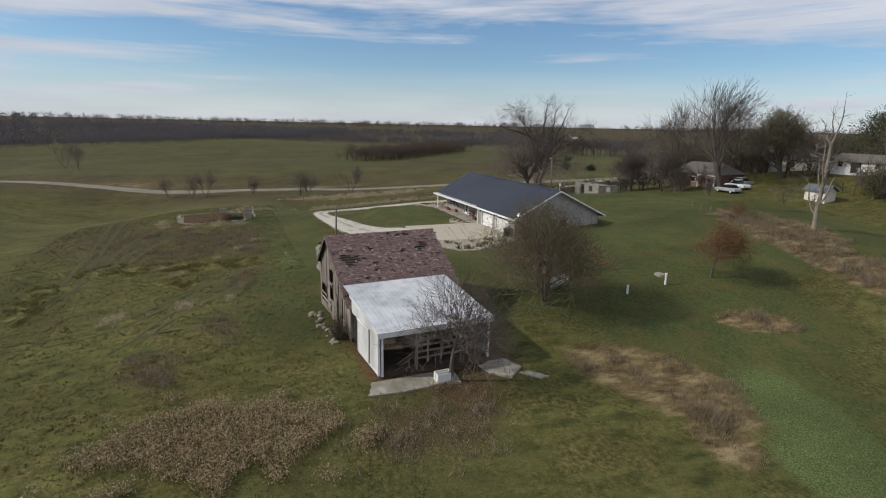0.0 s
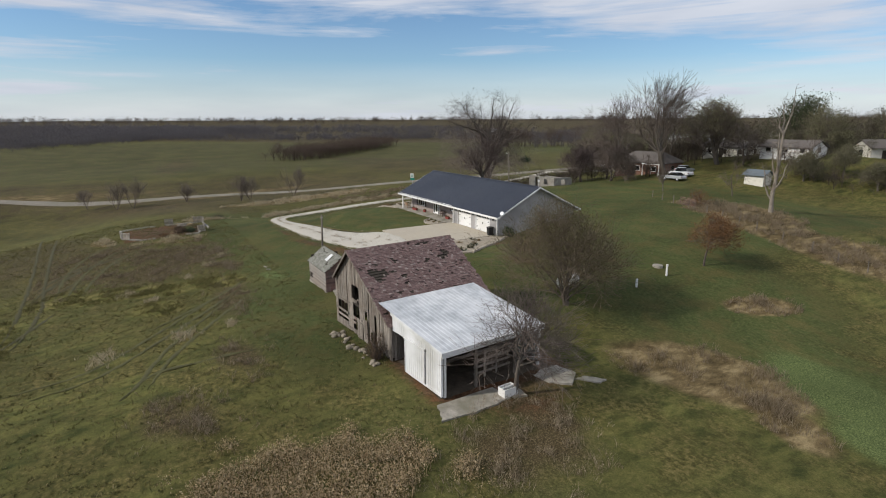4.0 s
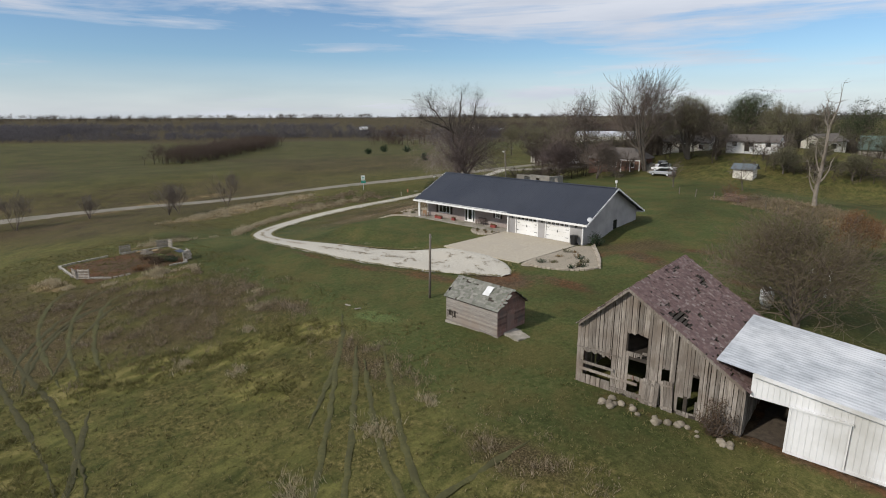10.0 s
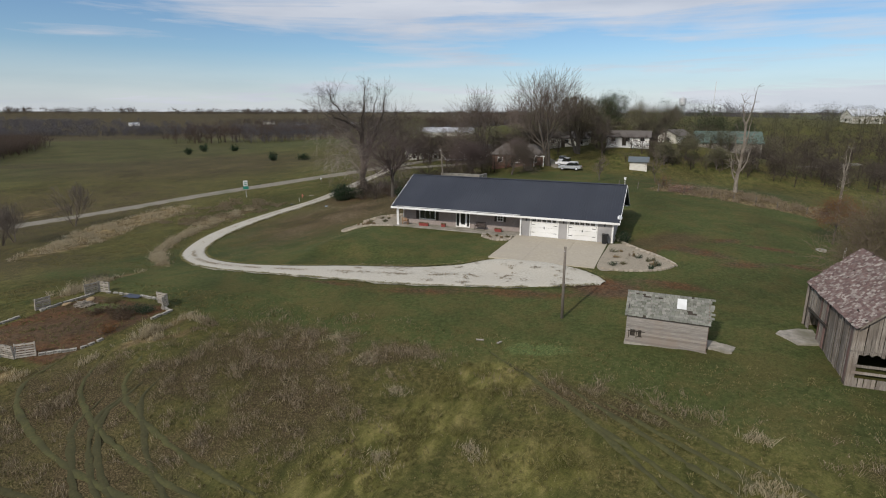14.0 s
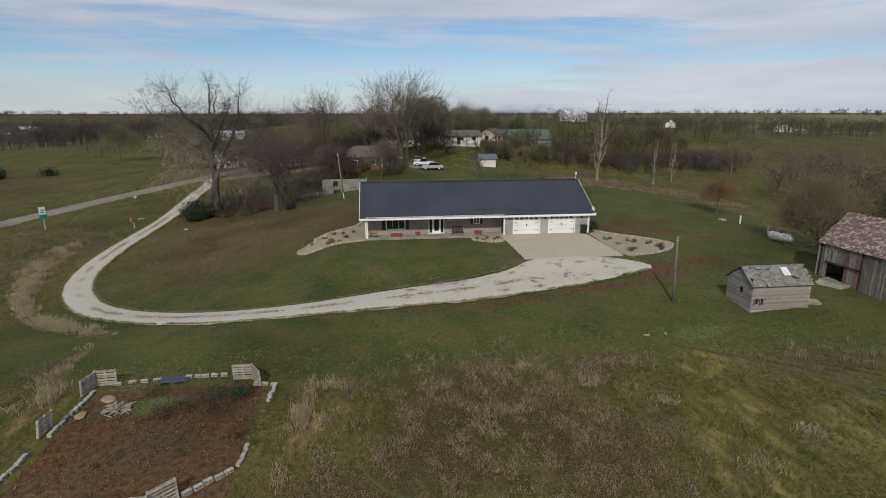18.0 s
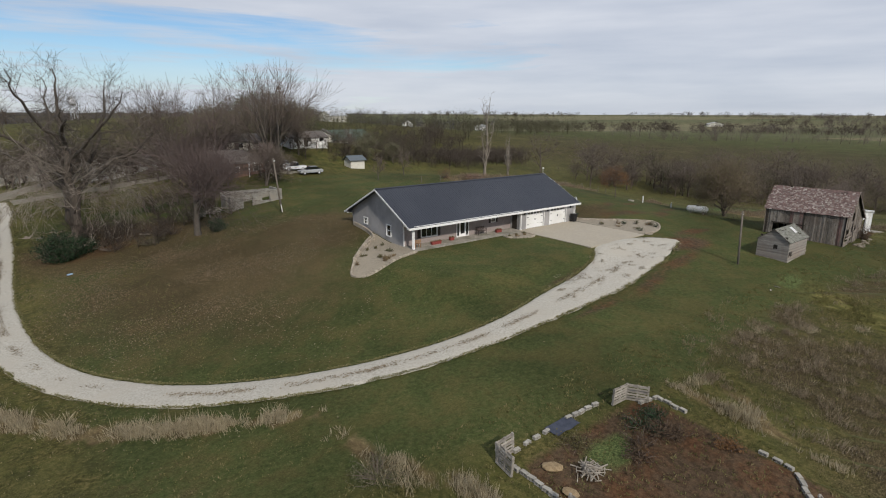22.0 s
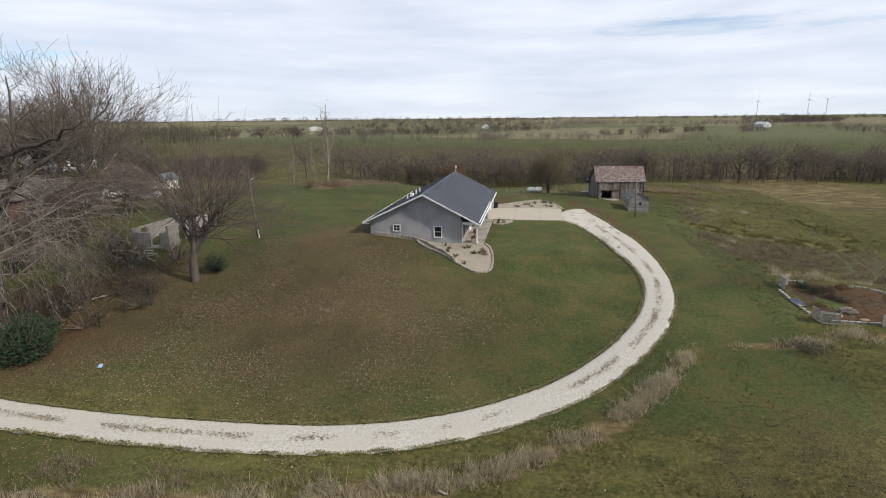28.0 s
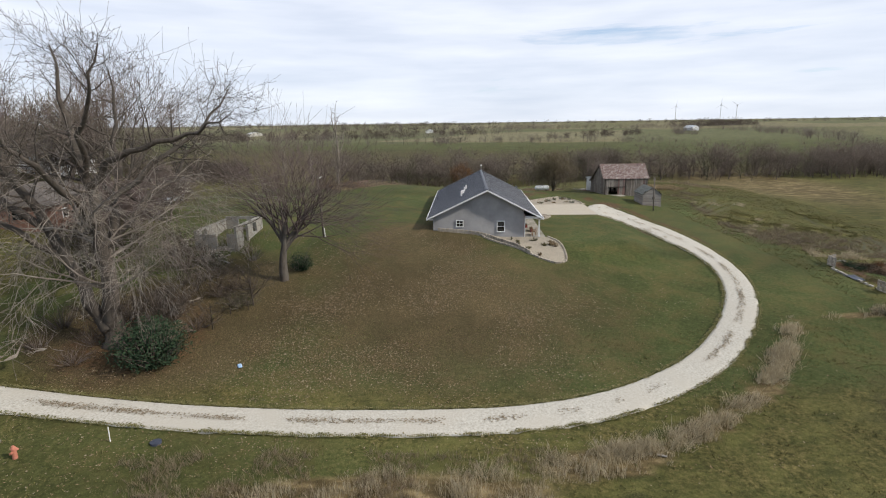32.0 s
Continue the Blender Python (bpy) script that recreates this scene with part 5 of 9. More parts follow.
# ---- small grey shed ----
def grey_shed():
    random.seed(21)
    x0, x1, y0, y1, zb, ze, zr = 30.3, 35.1, -24.0, -21.0, -1.0, 1.04, 2.15
    ym = (y0 + y1) / 2
    s = thing("grey_shed", (32.7, -22.5, -1.0), "small weathered grey lap-board shed with a mossy shingle roof", "shed")
    part("foundation", boxes((x0 - 0.08, x1 + 0.08, y0 - 0.08, y1 + 0.08, -1.5, zb + 0.12)), OLDCONC, s, "rough concrete footing")
    # solid dark block seen through the gaps, in place of a shaded hollow
    part("inside", boxes((x0 + 0.06, x1 - 0.06, y0 + 0.06, y1 - 0.06, zb + 0.12, ze)), DARKIN, s)
    z = zb + 0.12
    while z < zr - 0.15:
        h = 0.15
        zt = min(z + h, zr)
        if z < ze:
            for y, d in ((y0, -1), (y1, 1)):
                segs = [(x0, x1)]
                if d < 0 and -0.45 < z < -0.12:
                    segs = [(x0, x0 + 0.25), (x0 + 0.55, x0 + 0.75), (x0 + 0.95, x1)]
                for a, b in segs:
                    lo, hi = sorted((y, y + d * 0.03))
                    part("lap_board", boxes((a, b, lo, hi, z, zt)), LAPWOOD, s)
        # gable ends narrow above the eaves
        k = 0 if z < ze else (z - ze) / (zr - ze)
        a, b = y0 + (ym - y0) * k, y1 - (y1 - ym) * k
        if b - a > 0.15:
            hole = 0.1 < z < 0.55
            for p, q in (((a, ym - 0.45), (ym - 0.05, b)) if hole else ((a, b),)):
                part("lap_board", boxes((x0 - 0.03, x0, p, q, z, zt)), LAPWOOD, s)
            part("lap_board", boxes((x1, x1 + 0.03, a, b, z, zt)), BARNRED, s, "faded red end board")
        z = zt
    part("shed_door", boxes((x1 + 0.03, x1 + 0.07, ym - 0.55, ym + 0.25, zb + 0.1, 0.75)), BARNRED, s, "faded red plank door")
    # dark sheet behind the gable opening, painted for the shade in there
    part("gable_fill", boxes((x0 + 0.02, x0 + 0.04, y0 + 0.2, y1 - 0.2, ze, ze + 0.5)), DARKIN, s)
    rng = random.Random(8)
    for sgn in (-1, 1):
        ye = y0 - 0.14 if sgn < 0 else y1 + 0.14
        sl = (zr - ze) / (ym - y0)
        zeave = ze - 0.14 * sl
        bm = bmesh.new()
        a = [bm.verts.new(p) for p in ((x0 - 0.14, ye, zeave), (x1 + 0.14, ye, zeave), (x1 + 0.14, ym, zr), (x0 - 0.14, ym, zr))]
        b = [bm.verts.new(v.co + Vector((0, 0, 0.05))) for v in a]
        bm.faces.new(a); bm.faces.new(b[::-1])
        for i in range(4):
            bm.faces.new((a[i], b[i], b[(i + 1) % 4], a[(i + 1) % 4]))
        bmesh.ops.recalc_face_normals(bm, faces=bm.faces[:])
        roof = part("roof", bm, DARKIN, s)
        vs, fs = [], []
        L = math.hypot(ym - ye, zr - zeave)
        rows = int(L / 0.15)
        for i in range(rows):
            x = x0 - 0.16
            while x < x1 + 0.12:
                w = rng.uniform(0.14, 0.3)
                gap = sgn < 0 and (math.hypot(x - 31.2, i - rows * 0.8) < 0.9 and rng.random() < 0.5 or math.hypot(x - 33.9, (i - rows * 0.35) * 0.2) < 0.25)
                if rng.random() > 0.02 and not gap:
                    t0 = 0.075 + rng.uniform(0, 0.02)
                    base = len(vs)
                    for k, t in ((i / rows - 0.01, t0), ((i + 1.1) / rows, 0.06)):
                        for xx in (x, x + w - 0.01):
                            vs.append((xx, ye + (ym - ye) * k, zeave + (zr - zeave) * k + t))
                    for k, t in ((i / rows - 0.01, t0 - 0.018), ((i + 1.1) / rows, 0.05)):
                        for xx in (x, x + w - 0.01):
                            vs.append((xx, ye + (ym - ye) * k, zeave + (zr - zeave) * k + t))
                    for f in ((0, 1, 3, 2), (0, 4, 5, 1), (0, 2, 6, 4), (1, 5, 7, 3)):
                        fs.append(tuple(base + q for q in f))
                x += w
        tagged(py_part("shingles", vs, fs, GREYSHINGLE, roof, "grey-green mossy shingles"), kind="stuff")
    # a pale sheet patched over the south slope
    sl = (zr - ze) / (ym - y0)
    m = Matrix.Translation((33.5, -23.1, ze + 0.14 + sl * (-23.1 - y0))) @ Matrix.Rotation(math.atan(sl), 4, "X")
    part("roof_patch", boxes((-0.28, 0.28, -0.4, 0.4, -0.005, 0.015), m=m), WHITEMETAL, s, "pale metal patch on the roof")
    for x in (x0 + 0.15, x0 + 0.62):
        part("board_frame", boxes((x, x + 0.05, y0 - 0.06, y0 - 0.02, -0.55, -0.05)), DARKIN, s)
    part("board_frame", boxes((x0 + 0.1, x0 + 1.15, y0 - 0.06, y0 - 0.02, -0.1, -0.05), (x0 + 0.7, x0 + 1.0, y0 - 0.06, y0 - 0.02, -0.45, -0.4)), DARKIN, s)
    return s


grey_shed()

# ---- trees ----
class Limbs:
    """Gathers tapered limbs into one mesh."""

    def __init__(self):
        self.v, self.f = [], []

    def limb(self, pts, radii, n):
        base = len(self.v)
        prev = None
        for i, (p, r) in enumerate(zip(pts, radii)):
            d = (pts[min(i + 1, len(pts) - 1)] - pts[max(i - 1, 0)])
            d = d.normalized() if d.length > 1e-9 else Vector((0, 0, 1))
            u = prev - d * prev.dot(d) if prev is not None else d.orthogonal()
            u = u.normalized() if u.length > 1e-6 else d.orthogonal().normalized()
            prev = u
            w = d.cross(u)
            for k in range(n):
                a = k * math.tau / n
                q = p + (u * math.cos(a) + w * math.sin(a)) * r
                self.v.append((q.x, q.y, q.z))
        for i in range(len(pts) - 1):
            for k in range(n):
                a, b = base + i * n + k, base + i * n + (k + 1) % n
                self.f.append((a, b, b + n, a + n))

    def leaf(self, p, d, u, l, w):
        b = len(self.v)
        for q in (p - u * w, p + d * l, p + u * w, p - d * l * 0.6):
            self.v.append((q.x, q.y, q.z))
        self.f.append((b, b + 1, b + 2, b + 3))

    def mesh(self, name, smooth=False):
        me = bpy.data.meshes.new(name)
        me.from_pydata(self.v, [], self.f)
        me.update()
        if smooth:
            me.polygons.foreach_set("use_smooth", [True] * len(me.polygons))
        return me


def rand_dir(rng):
    z, a = rng.uniform(-1, 1), rng.uniform(0, math.tau)
    r = math.sqrt(1 - z * z)
    return Vector((r * math.cos(a), r * math.sin(a), z))


def grow(rng, out, p, d, length, radius, depth, spec, tips):
    """One limb and, along it, its side limbs; out is a list of Limbs by depth."""
    seg = 7 if depth == 0 else 5 if depth < 3 else 3
    pts, radii = [p.copy()], [radius]
    q, e = p.copy(), d.copy()
    for i in range(seg):
        lift = spec["lift"] if depth < spec["droop_from"] else -spec["droop"]
        e = (e + rand_dir(rng) * spec["bend"] * (0.5 if depth == 0 else 1.0) + Vector((0, 0, lift)) + spec["wind"] * (depth / 5)).normalized()
        q = q + e * (length / seg)
        pts.append(q.copy())
        radii.append(max(radius * (1 - (i + 1) / seg * (0.55 if depth == 0 else 0.75)), spec["thin"]))
    out[min(depth, len(out) - 1)].limb(pts, radii, (7, 6, 4, 3, 3, 3)[min(depth, 5)])
    if depth >= spec["levels"]:
        tips.append((q, e))
        return
    n = spec["kids"][min(depth, len(spec["kids"]) - 1)]
    for i in range(n):
        s = rng.uniform(spec["bare"], 1.0) if depth == 0 else rng.uniform(0.25, 1.0)
        k = min(int(s * seg), seg - 1)
        at = pts[k].lerp(pts[k + 1], s * seg - k)
        axis = (pts[k + 1] - pts[k]).normalized()
        side = (rand_dir(rng) - axis * 0.2)
        side = (side - axis * side.dot(axis)).normalized()
        ang = radians(rng.uniform(*spec["angle"]))
        nd = (axis * math.cos(ang) + side * math.sin(ang)).normalized()
        l = length * rng.uniform(*spec["ratio"]) * (1.15 - 0.45 * s if depth == 0 else 1)
        grow(rng, out, at, nd, l, max(radii[k] * rng.uniform(0.45, 0.65) * (spec["fat"] if depth < 2 else 1), spec["thin"]), depth + 1, spec, tips)
    # the leader goes on
    grow(rng, out, q, e, length * spec["lead"], radii[-1], depth + 1, spec, tips)


BASE_SPEC = dict(lift=0.05, droop=0.0, droop_from=9, bend=0.16, kids=(6, 5, 4, 4), bare=0.3, angle=(28, 62), ratio=(0.5, 0.8), lead=0.6, levels=4, thin=0.012, fat=1.0, wind=Vector((0, 0, 0)))
TWIG = material("grey-brown twigs", rgb(0.085, 0.068, 0.055), rgb(0.17, 0.14, 0.115), 2, 0.95, third=rgb(0.13, 0.10, 0.09), third_scale=0.3)
PALETWIG = material("pale grey twigs", rgb(0.145, 0.127, 0.107), rgb(0.255, 0.23, 0.197), 2, 0.95, third=rgb(0.15, 0.12, 0.10), third_scale=0.3)
GREATBARK = material("dark furrowed bark", rgb(0.040, 0.032, 0.026), rgb(0.105, 0.088, 0.072), 5, 0.95, bump=0.7, stretch=(1, 1, 0.25), third=rgb(0.085, 0.074, 0.062), third_scale=0.5)
HANGTWIG = material("bleached hanging twigs", rgb(0.14, 0.12, 0.10), rgb(0.31, 0.275, 0.235), 1.2, 0.95, third=rgb(0.13, 0.10, 0.083), third_scale=0.25)
ASHTWIG = material("ash-grey twigs", rgb(0.11, 0.092, 0.077), rgb(0.205, 0.175, 0.148), 2, 0.95, third=rgb(0.14, 0.115, 0.10), third_scale=0.3)
MAUVETWIG = material("mauve-brown twigs", rgb(0.070, 0.052, 0.048), rgb(0.128, 0.098, 0.090), 2, 0.95)
OLIVELEAF = island_material("olive willow leaves", [rgb(0.095, 0.092, 0.042), rgb(0.145, 0.132, 0.062), rgb(0.115, 0.102, 0.048), rgb(0.185, 0.15, 0.085)], thin=0.45)
WILLOWTWIG = material("tan-brown willow twigs", rgb(0.10, 0.078, 0.056), rgb(0.19, 0.148, 0.108), 2, 0.95)
RUSTLEAF = island_material("rust brown leaves", [rgb(0.10, 0.050, 0.022), rgb(0.17, 0.085, 0.035), rgb(0.13, 0.07, 0.03), rgb(0.09, 0.06, 0.03)])
BROWNLEAF = island_material("withered dark brown leaves", [rgb(0.045, 0.030, 0.020), rgb(0.085, 0.058, 0.036), rgb(0.062, 0.042, 0.028)])
GREYLEAF = island_material("dull green-grey leaves", [rgb(0.060, 0.062, 0.034), rgb(0.10, 0.098, 0.056), rgb(0.13, 0.115, 0.07)])
NEEDLE = island_material("dark evergreen needles", [rgb(0.012, 0.026, 0.012), rgb(0.025, 0.045, 0.020), rgb(0.018, 0.034, 0.018)])


def tree(name, x, y, height, seed, label, spec=None, bark=None, twig=None, leaves=None, girth=None, stems=1, spread=0.25, category="tree", group="", sink=0.12):
    rng = random.Random(seed)
    sp = {**BASE_SPEC, **(spec or {})}
    ground = hz(x, y)
    t = thing(name, (x, y, ground), label, category, group)
    out, tips = [Limbs(), Limbs(), Limbs()], []
    first = height * sp.get("trunk", 0.42)
    for s in range(stems):
        a = rng.uniform(0, math.tau)
        lean = spread * (0.35 if stems == 1 else 1)
        d = Vector((math.cos(a) * lean, math.sin(a) * lean, 1)).normalized()
        off = Vector((math.cos(a), math.sin(a), 0)) * (0.0 if stems == 1 else (girth or height * 0.02) * 1.2)
        grow(rng, out, Vector((x, y, ground - sink)) + off, d, first, (girth or height * 0.022) * rng.uniform(0.85, 1.1), 0, sp, tips)
    # fit the wanted height
    top = max(v[2] for o in out for v in o.v) - ground
    k = height / top
    for o in out:
        o.v = [(x + (v[0] - x) * k, y + (v[1] - y) * k, ground + (v[2] - ground) * k) for v in o.v]
    trunk = Limbs()
    trunk.v, trunk.f = out[0].v + out[1].v, out[0].f + [tuple(i + len(out[0].v) for i in f) for f in out[1].f]
    mesh_part("trunk", trunk.mesh("trunk", True), bark or BARK, t)
    mesh_part("crown", out[2].mesh("crown"), twig or TWIG, t)
    if leaves:
        mat, n, size = leaves
        lf = Limbs()
        for i in range(n):
            q, e = rng.choice(tips)
            q = Vector((x + (q.x - x) * k, y + (q.y - y) * k, ground + (q.z - ground) * k))
            c = q + rand_dir(rng) * rng.random() * size * 9
            d = rand_dir(rng)
            u = d.orthogonal().normalized()
            lf.leaf(c, d, u, size * rng.uniform(0.6, 1.2), size * rng.uniform(0.25, 0.5))
        mesh_part("foliage", lf.mesh("foliage"), mat, t)
    return t


# the great cottonwood by the drive: leaders and boughs as (start height on the trunk's foot, bends outward with their girth)
LEADERS = [
    [(0, 0, -0.3, 1.1), (0.15, -0.1, 1.2, 0.85), (0.3, -0.3, 5.5, 0.66), (0.2, -0.2, 10, 0.54), (0, 0.3, 14, 0.36), (0.2, 1.0, 18, 0.19), (0.3, 1.3, 21.3, 0.06)],
    [(0, 0.2, 1.2, 0.62), (-0.3, 1.5, 4.6, 0.54), (-0.6, 3.2, 9, 0.43), (-0.8, 4.6, 13, 0.29), (-0.6, 6.2, 17, 0.17), (-0.4, 7.6, 20.4, 0.05)],
    [(0.2, -0.2, 4.6, 0.46), (1.5, -0.3, 8, 0.42), (3.2, -0.2, 12, 0.31), (4.6, 0.4, 16, 0.18), (5.4, 0.8, 20.2, 0.05)],
    [(0.1, 0, 11.8, 0.33), (0, -2.4, 14.0, 0.28), (0, -5.5, 15.0, 0.21), (-0.2, -8.5, 15.6, 0.13), (-0.3, -10.8, 16.6, 0.04)],
    [(0.2, -0.2, 8.8, 0.32), (-3, -0.5, 12, 0.27), (-6, -0.8, 14.2, 0.18), (-8.5, -0.5, 16.5, 0.1), (-9.6, -0.2, 18.6, 0.04)],
    [(-0.6, 3.2, 9.0, 0.33), (-0.6, 6.5, 11.5, 0.28), (-0.4, 10, 13, 0.18), (0, 12.4, 15.4, 0.05)],
    [(1.5, -0.3, 8.0, 0.30), (5, -1.5, 10.5, 0.25), (8.5, -2.5, 12.5, 0.15), (10.8, -3, 15.2, 0.05)],
    [(-0.4, 2.4, 7.0, 0.28), (-3.5, 4.5, 10, 0.24), (-6.5, 6.5, 12.5, 0.14), (-8.5, 8, 15.8, 0.05)],
    [(0.2, -0.2, 10.0, 0.29), (2.5, -3.5, 13, 0.24), (4.5, -6.5, 15.5, 0.15), (5.8, -8.2, 18.6, 0.05)],
    [(0.1, 0.1, 12.5, 0.28), (-2.2, -1.6, 15.5, 0.22), (-3.6, -3.6, 18.2, 0.13), (-4.2, -5.0, 20.6, 0.05)],
]


def great_tree(x, y, seed, label):
    """An old spreading tree: two thick stems, long curved boughs, and low boughs hung with bleached twigs."""
    rng = random.Random(seed)
    z = hz(x, y)
    t = thing("cottonwood_tree", (x, y, z), label, "tree")
    wood_, crown, low = Limbs(), Limbs(), Limbs()
    foot = Vector((x, y, z))
    fine_spec = {**BASE_SPEC, "kids": (0, 0, 5, 3), "angle": (38, 82), "ratio": (0.42, 0.72), "bend": 0.27, "lift": 0.04, "levels": 4, "thin": 0.009, "lead": 0.75}
    for row in LEADERS:
        way = [foot + Vector(p[:3]) for p in row]
        pts, radii = [], []
        for k, (a, b) in enumerate(zip(way, way[1:])):
            for i in range(3):
                q = a.lerp(b, i / 3)
                pts.append(q + (rand_dir(rng) * 0.28 if pts else Vector()))
                radii.append(row[k][3] + (row[k + 1][3] - row[k][3]) * i / 3)
        pts.append(way[-1]); radii.append(row[-1][3])
        wood_.limb(pts, [r * 0.80 for r in radii], 8)
        n = len(pts)
        for i in range(16):
            s = rng.uniform(0.38, 1.0) * (n - 1)
            k = min(int(s), n - 2)
            at, axis = pts[k].lerp(pts[k + 1], s - k), (pts[k + 1] - pts[k]).normalized()
            if at.z < z + 7:
                continue
            side = rand_dir(rng)
            side = (side - axis * side.dot(axis)).normalized()
            ang = radians(rng.uniform(35, 85))
            d = (axis * math.cos(ang) + side * math.sin(ang) + Vector((0, 0, 0.10))).normalized()
            rest = 1 - s / (n - 1)
            grow(rng, [wood_, wood_, wood_, crown, crown], at, d, 1.7 + 3.0 * rest + rng.uniform(-0.3, 0.6), max(0.025, radii[k] * 0.28), 2, fine_spec, [])
    hang = {**BASE_SPEC, "kids": (0, 6, 5, 3), "angle": (25, 70), "ratio": (0.4, 0.75), "bend": 0.30, "lift": -0.02, "droop": 0.15, "droop_from": 2, "levels": 4, "thin": 0.0105, "lead": 0.6, "fat": 0.9}
    for i in range(18):
        a = (i + rng.uniform(-0.3, 0.3)) * math.tau / 18
        p = foot + Vector((0, 0, rng.uniform(4.0, 9.5)))
        el = radians(rng.uniform(14, 46))
        d = Vector((math.cos(a) * math.cos(el), math.sin(a) * math.cos(el), math.sin(el)))
        grow(rng, [low, low, low, low], p, d, rng.uniform(4.8, 8.2), 0.085, 1, hang, [])
    for o in (wood_, crown, low):
        o.v = [(a, b, max(c, z + 1.1 + 0.25 * ((a * 7.3 + b * 3.1) % 1.0)) if (a - x) ** 2 + (b - y) ** 2 > 4 else c) for a, b, c in o.v]
    mesh_part("trunk", wood_.mesh("trunk", True), GREATBARK, t)
    mesh_part("crown", crown.mesh("crown"), GREATBARK, t)
    mesh_part("drooping_crown", low.mesh("drooping_crown"), HANGTWIG, t, "bleached drooping twigs")


great_tree(-25.5, 35.4, 5, "huge bare cottonwood with thick limbs and drooping bleached twigs")
tree("maple_tree", -13.7, 26.2, 18.6, 6, "bare maple with a wide vase of mauve-brown twigs", dict(kids=(8, 6, 4, 4), bare=0.5, angle=(26, 54), ratio=(0.88, 1.15), lift=0.035, levels=4, thin=0.008, trunk=0.22, fat=1.15, bend=0.13, lead=0.45), BARK, MAUVETWIG, girth=0.38, stems=1, spread=0.15)
tree("silver_maple_tree", 8.2, 55.5, 20.5, 9, "tall bare silver maple with upswept limbs", dict(kids=(5, 4, 4, 3), bare=0.25, angle=(20, 46), ratio=(0.6, 0.9), lift=0.07, levels=4, thin=0.016, wind=Vector((0.05, 0.02, 0.0))), BARK, TWIG, girth=0.38, stems=3, spread=0.3)
for x, y, h, s in ((30.5, 62.5, 5.2, 131), (34.5, 67.0, 5.8, 132), (40.5, 65.0, 4.6, 133)):
    tree("hackberry_tree", x, y, h, s, "round-crowned tree with thin olive foliage behind the lawn", dict(kids=(6, 5, 4, 3), bare=0.2, angle=(25, 60), ratio=(0.6, 0.9), levels=4, thin=0.014, trunk=0.4), BARK, TWIG, (GREYLEAF, 9000, 0.10), girth=0.15)
tree("elm_tree", 1.0, 66, 17.5, 10, "bare elm behind the brick house", dict(kids=(6, 5, 4, 3), bare=0.35, levels=4, thin=0.018), BARK, TWIG, girth=0.3)
tree("box_elder_tree", -6.5, 47, 9.5, 27, "twiggy box elder beside the ruin", dict(kids=(7, 6, 5, 4), bare=0.25, angle=(30, 65), ratio=(0.65, 0.95), levels=4, thin=0.012), BARK, MAUVETWIG, girth=0.2, stems=2)
tree("box_elder_tree", 2.5, 46, 8.0, 28, "twiggy box elder beside the lane", dict(kids=(7, 6, 5, 4), bare=0.25, angle=(30, 65), ratio=(0.65, 0.95), levels=4, thin=0.012), BARK, TWIG, girth=0.17, stems=2)
tree("willow_tree", 49.4, -8.9, 9.2, 12, "spreading willow with thin olive-brown foliage", dict(kids=(7, 6, 4, 4), bare=0.10, angle=(30, 68), ratio=(0.62, 0.92), levels=4, thin=0.008, trunk=0.36), BARK, WILLOWTWIG, (OLIVELEAF, 26000, 0.065), girth=0.14, stems=3, spread=0.3)
tree("crab_tree", 48.8, 9.2, 5.3, 13, "small crab apple holding rust-brown leaves", dict(kids=(8, 7, 5), bare=0.75, angle=(35, 72), ratio=(0.62, 0.9), lift=0.04, levels=3, thin=0.009, trunk=0.38), BARK, TWIG, (RUSTLEAF, 12000, 0.07), girth=0.09, spread=0.1)
tree("ash_tree", 57.6, -20.5, 7.6, 15, "bare ash leaning over the shed roof", dict(kids=(7, 5, 4, 4), bare=0.5, angle=(35, 66), ratio=(0.75, 1.05), levels=4, thin=0.010, lead=0.7, fat=1.3, bend=0.24, trunk=0.4), BARK, TWIG, girth=0.24, spread=0.1)
tree("yard_tree", 29.5, 44, 6.0, 16, "young bare yard tree", dict(kids=(6, 5, 4), levels=3), BARK, TWIG, girth=0.09)
tree("yard_tree", 20.5, 39, 5.0, 17, "small bare yard tree", dict(kids=(6, 5, 4), levels=3), BARK, TWIG, girth=0.08)
VILLAGELEAF = island_material("thin olive leaves", [rgb(0.13, 0.128, 0.070), rgb(0.19, 0.18, 0.105), rgb(0.155, 0.148, 0.083), rgb(0.235, 0.21, 0.13)], thin=0.45)
GREENLEAF = island_material("dull green leaves", [rgb(0.045, 0.060, 0.030), rgb(0.078, 0.092, 0.046), rgb(0.060, 0.074, 0.038)], thin=0.45)
LEAFY = ((16.7, 88, 13.0, 181), (28, 150, 16.0, 182), (39.4, 140, 16.0, 183), (50, 130, 13, 185))
OLIVES = ((25, 81, 10.5, 191), (3.0, 72, 12.0, 193), (-54, 103, 13.5, 196), (-48, 116, 13.0, 197), (-64, 130, 15.0, 198), (-78, 122, 12.0, 199))
VILLAGE = dict(kids=(6, 5, 4, 3), bare=0.25, angle=(25, 58), ratio=(0.6, 0.9), levels=4, thin=0.016)
tree("village_tree", 12.4, 66, 13.5, 81, "broad many-stemmed village tree holding thin olive leaves", {**VILLAGE, "angle": (22, 50), "trunk": 0.3}, BARK, TWIG, (VILLAGELEAF, 14000, 0.11), girth=0.28, stems=3, spread=0.45)
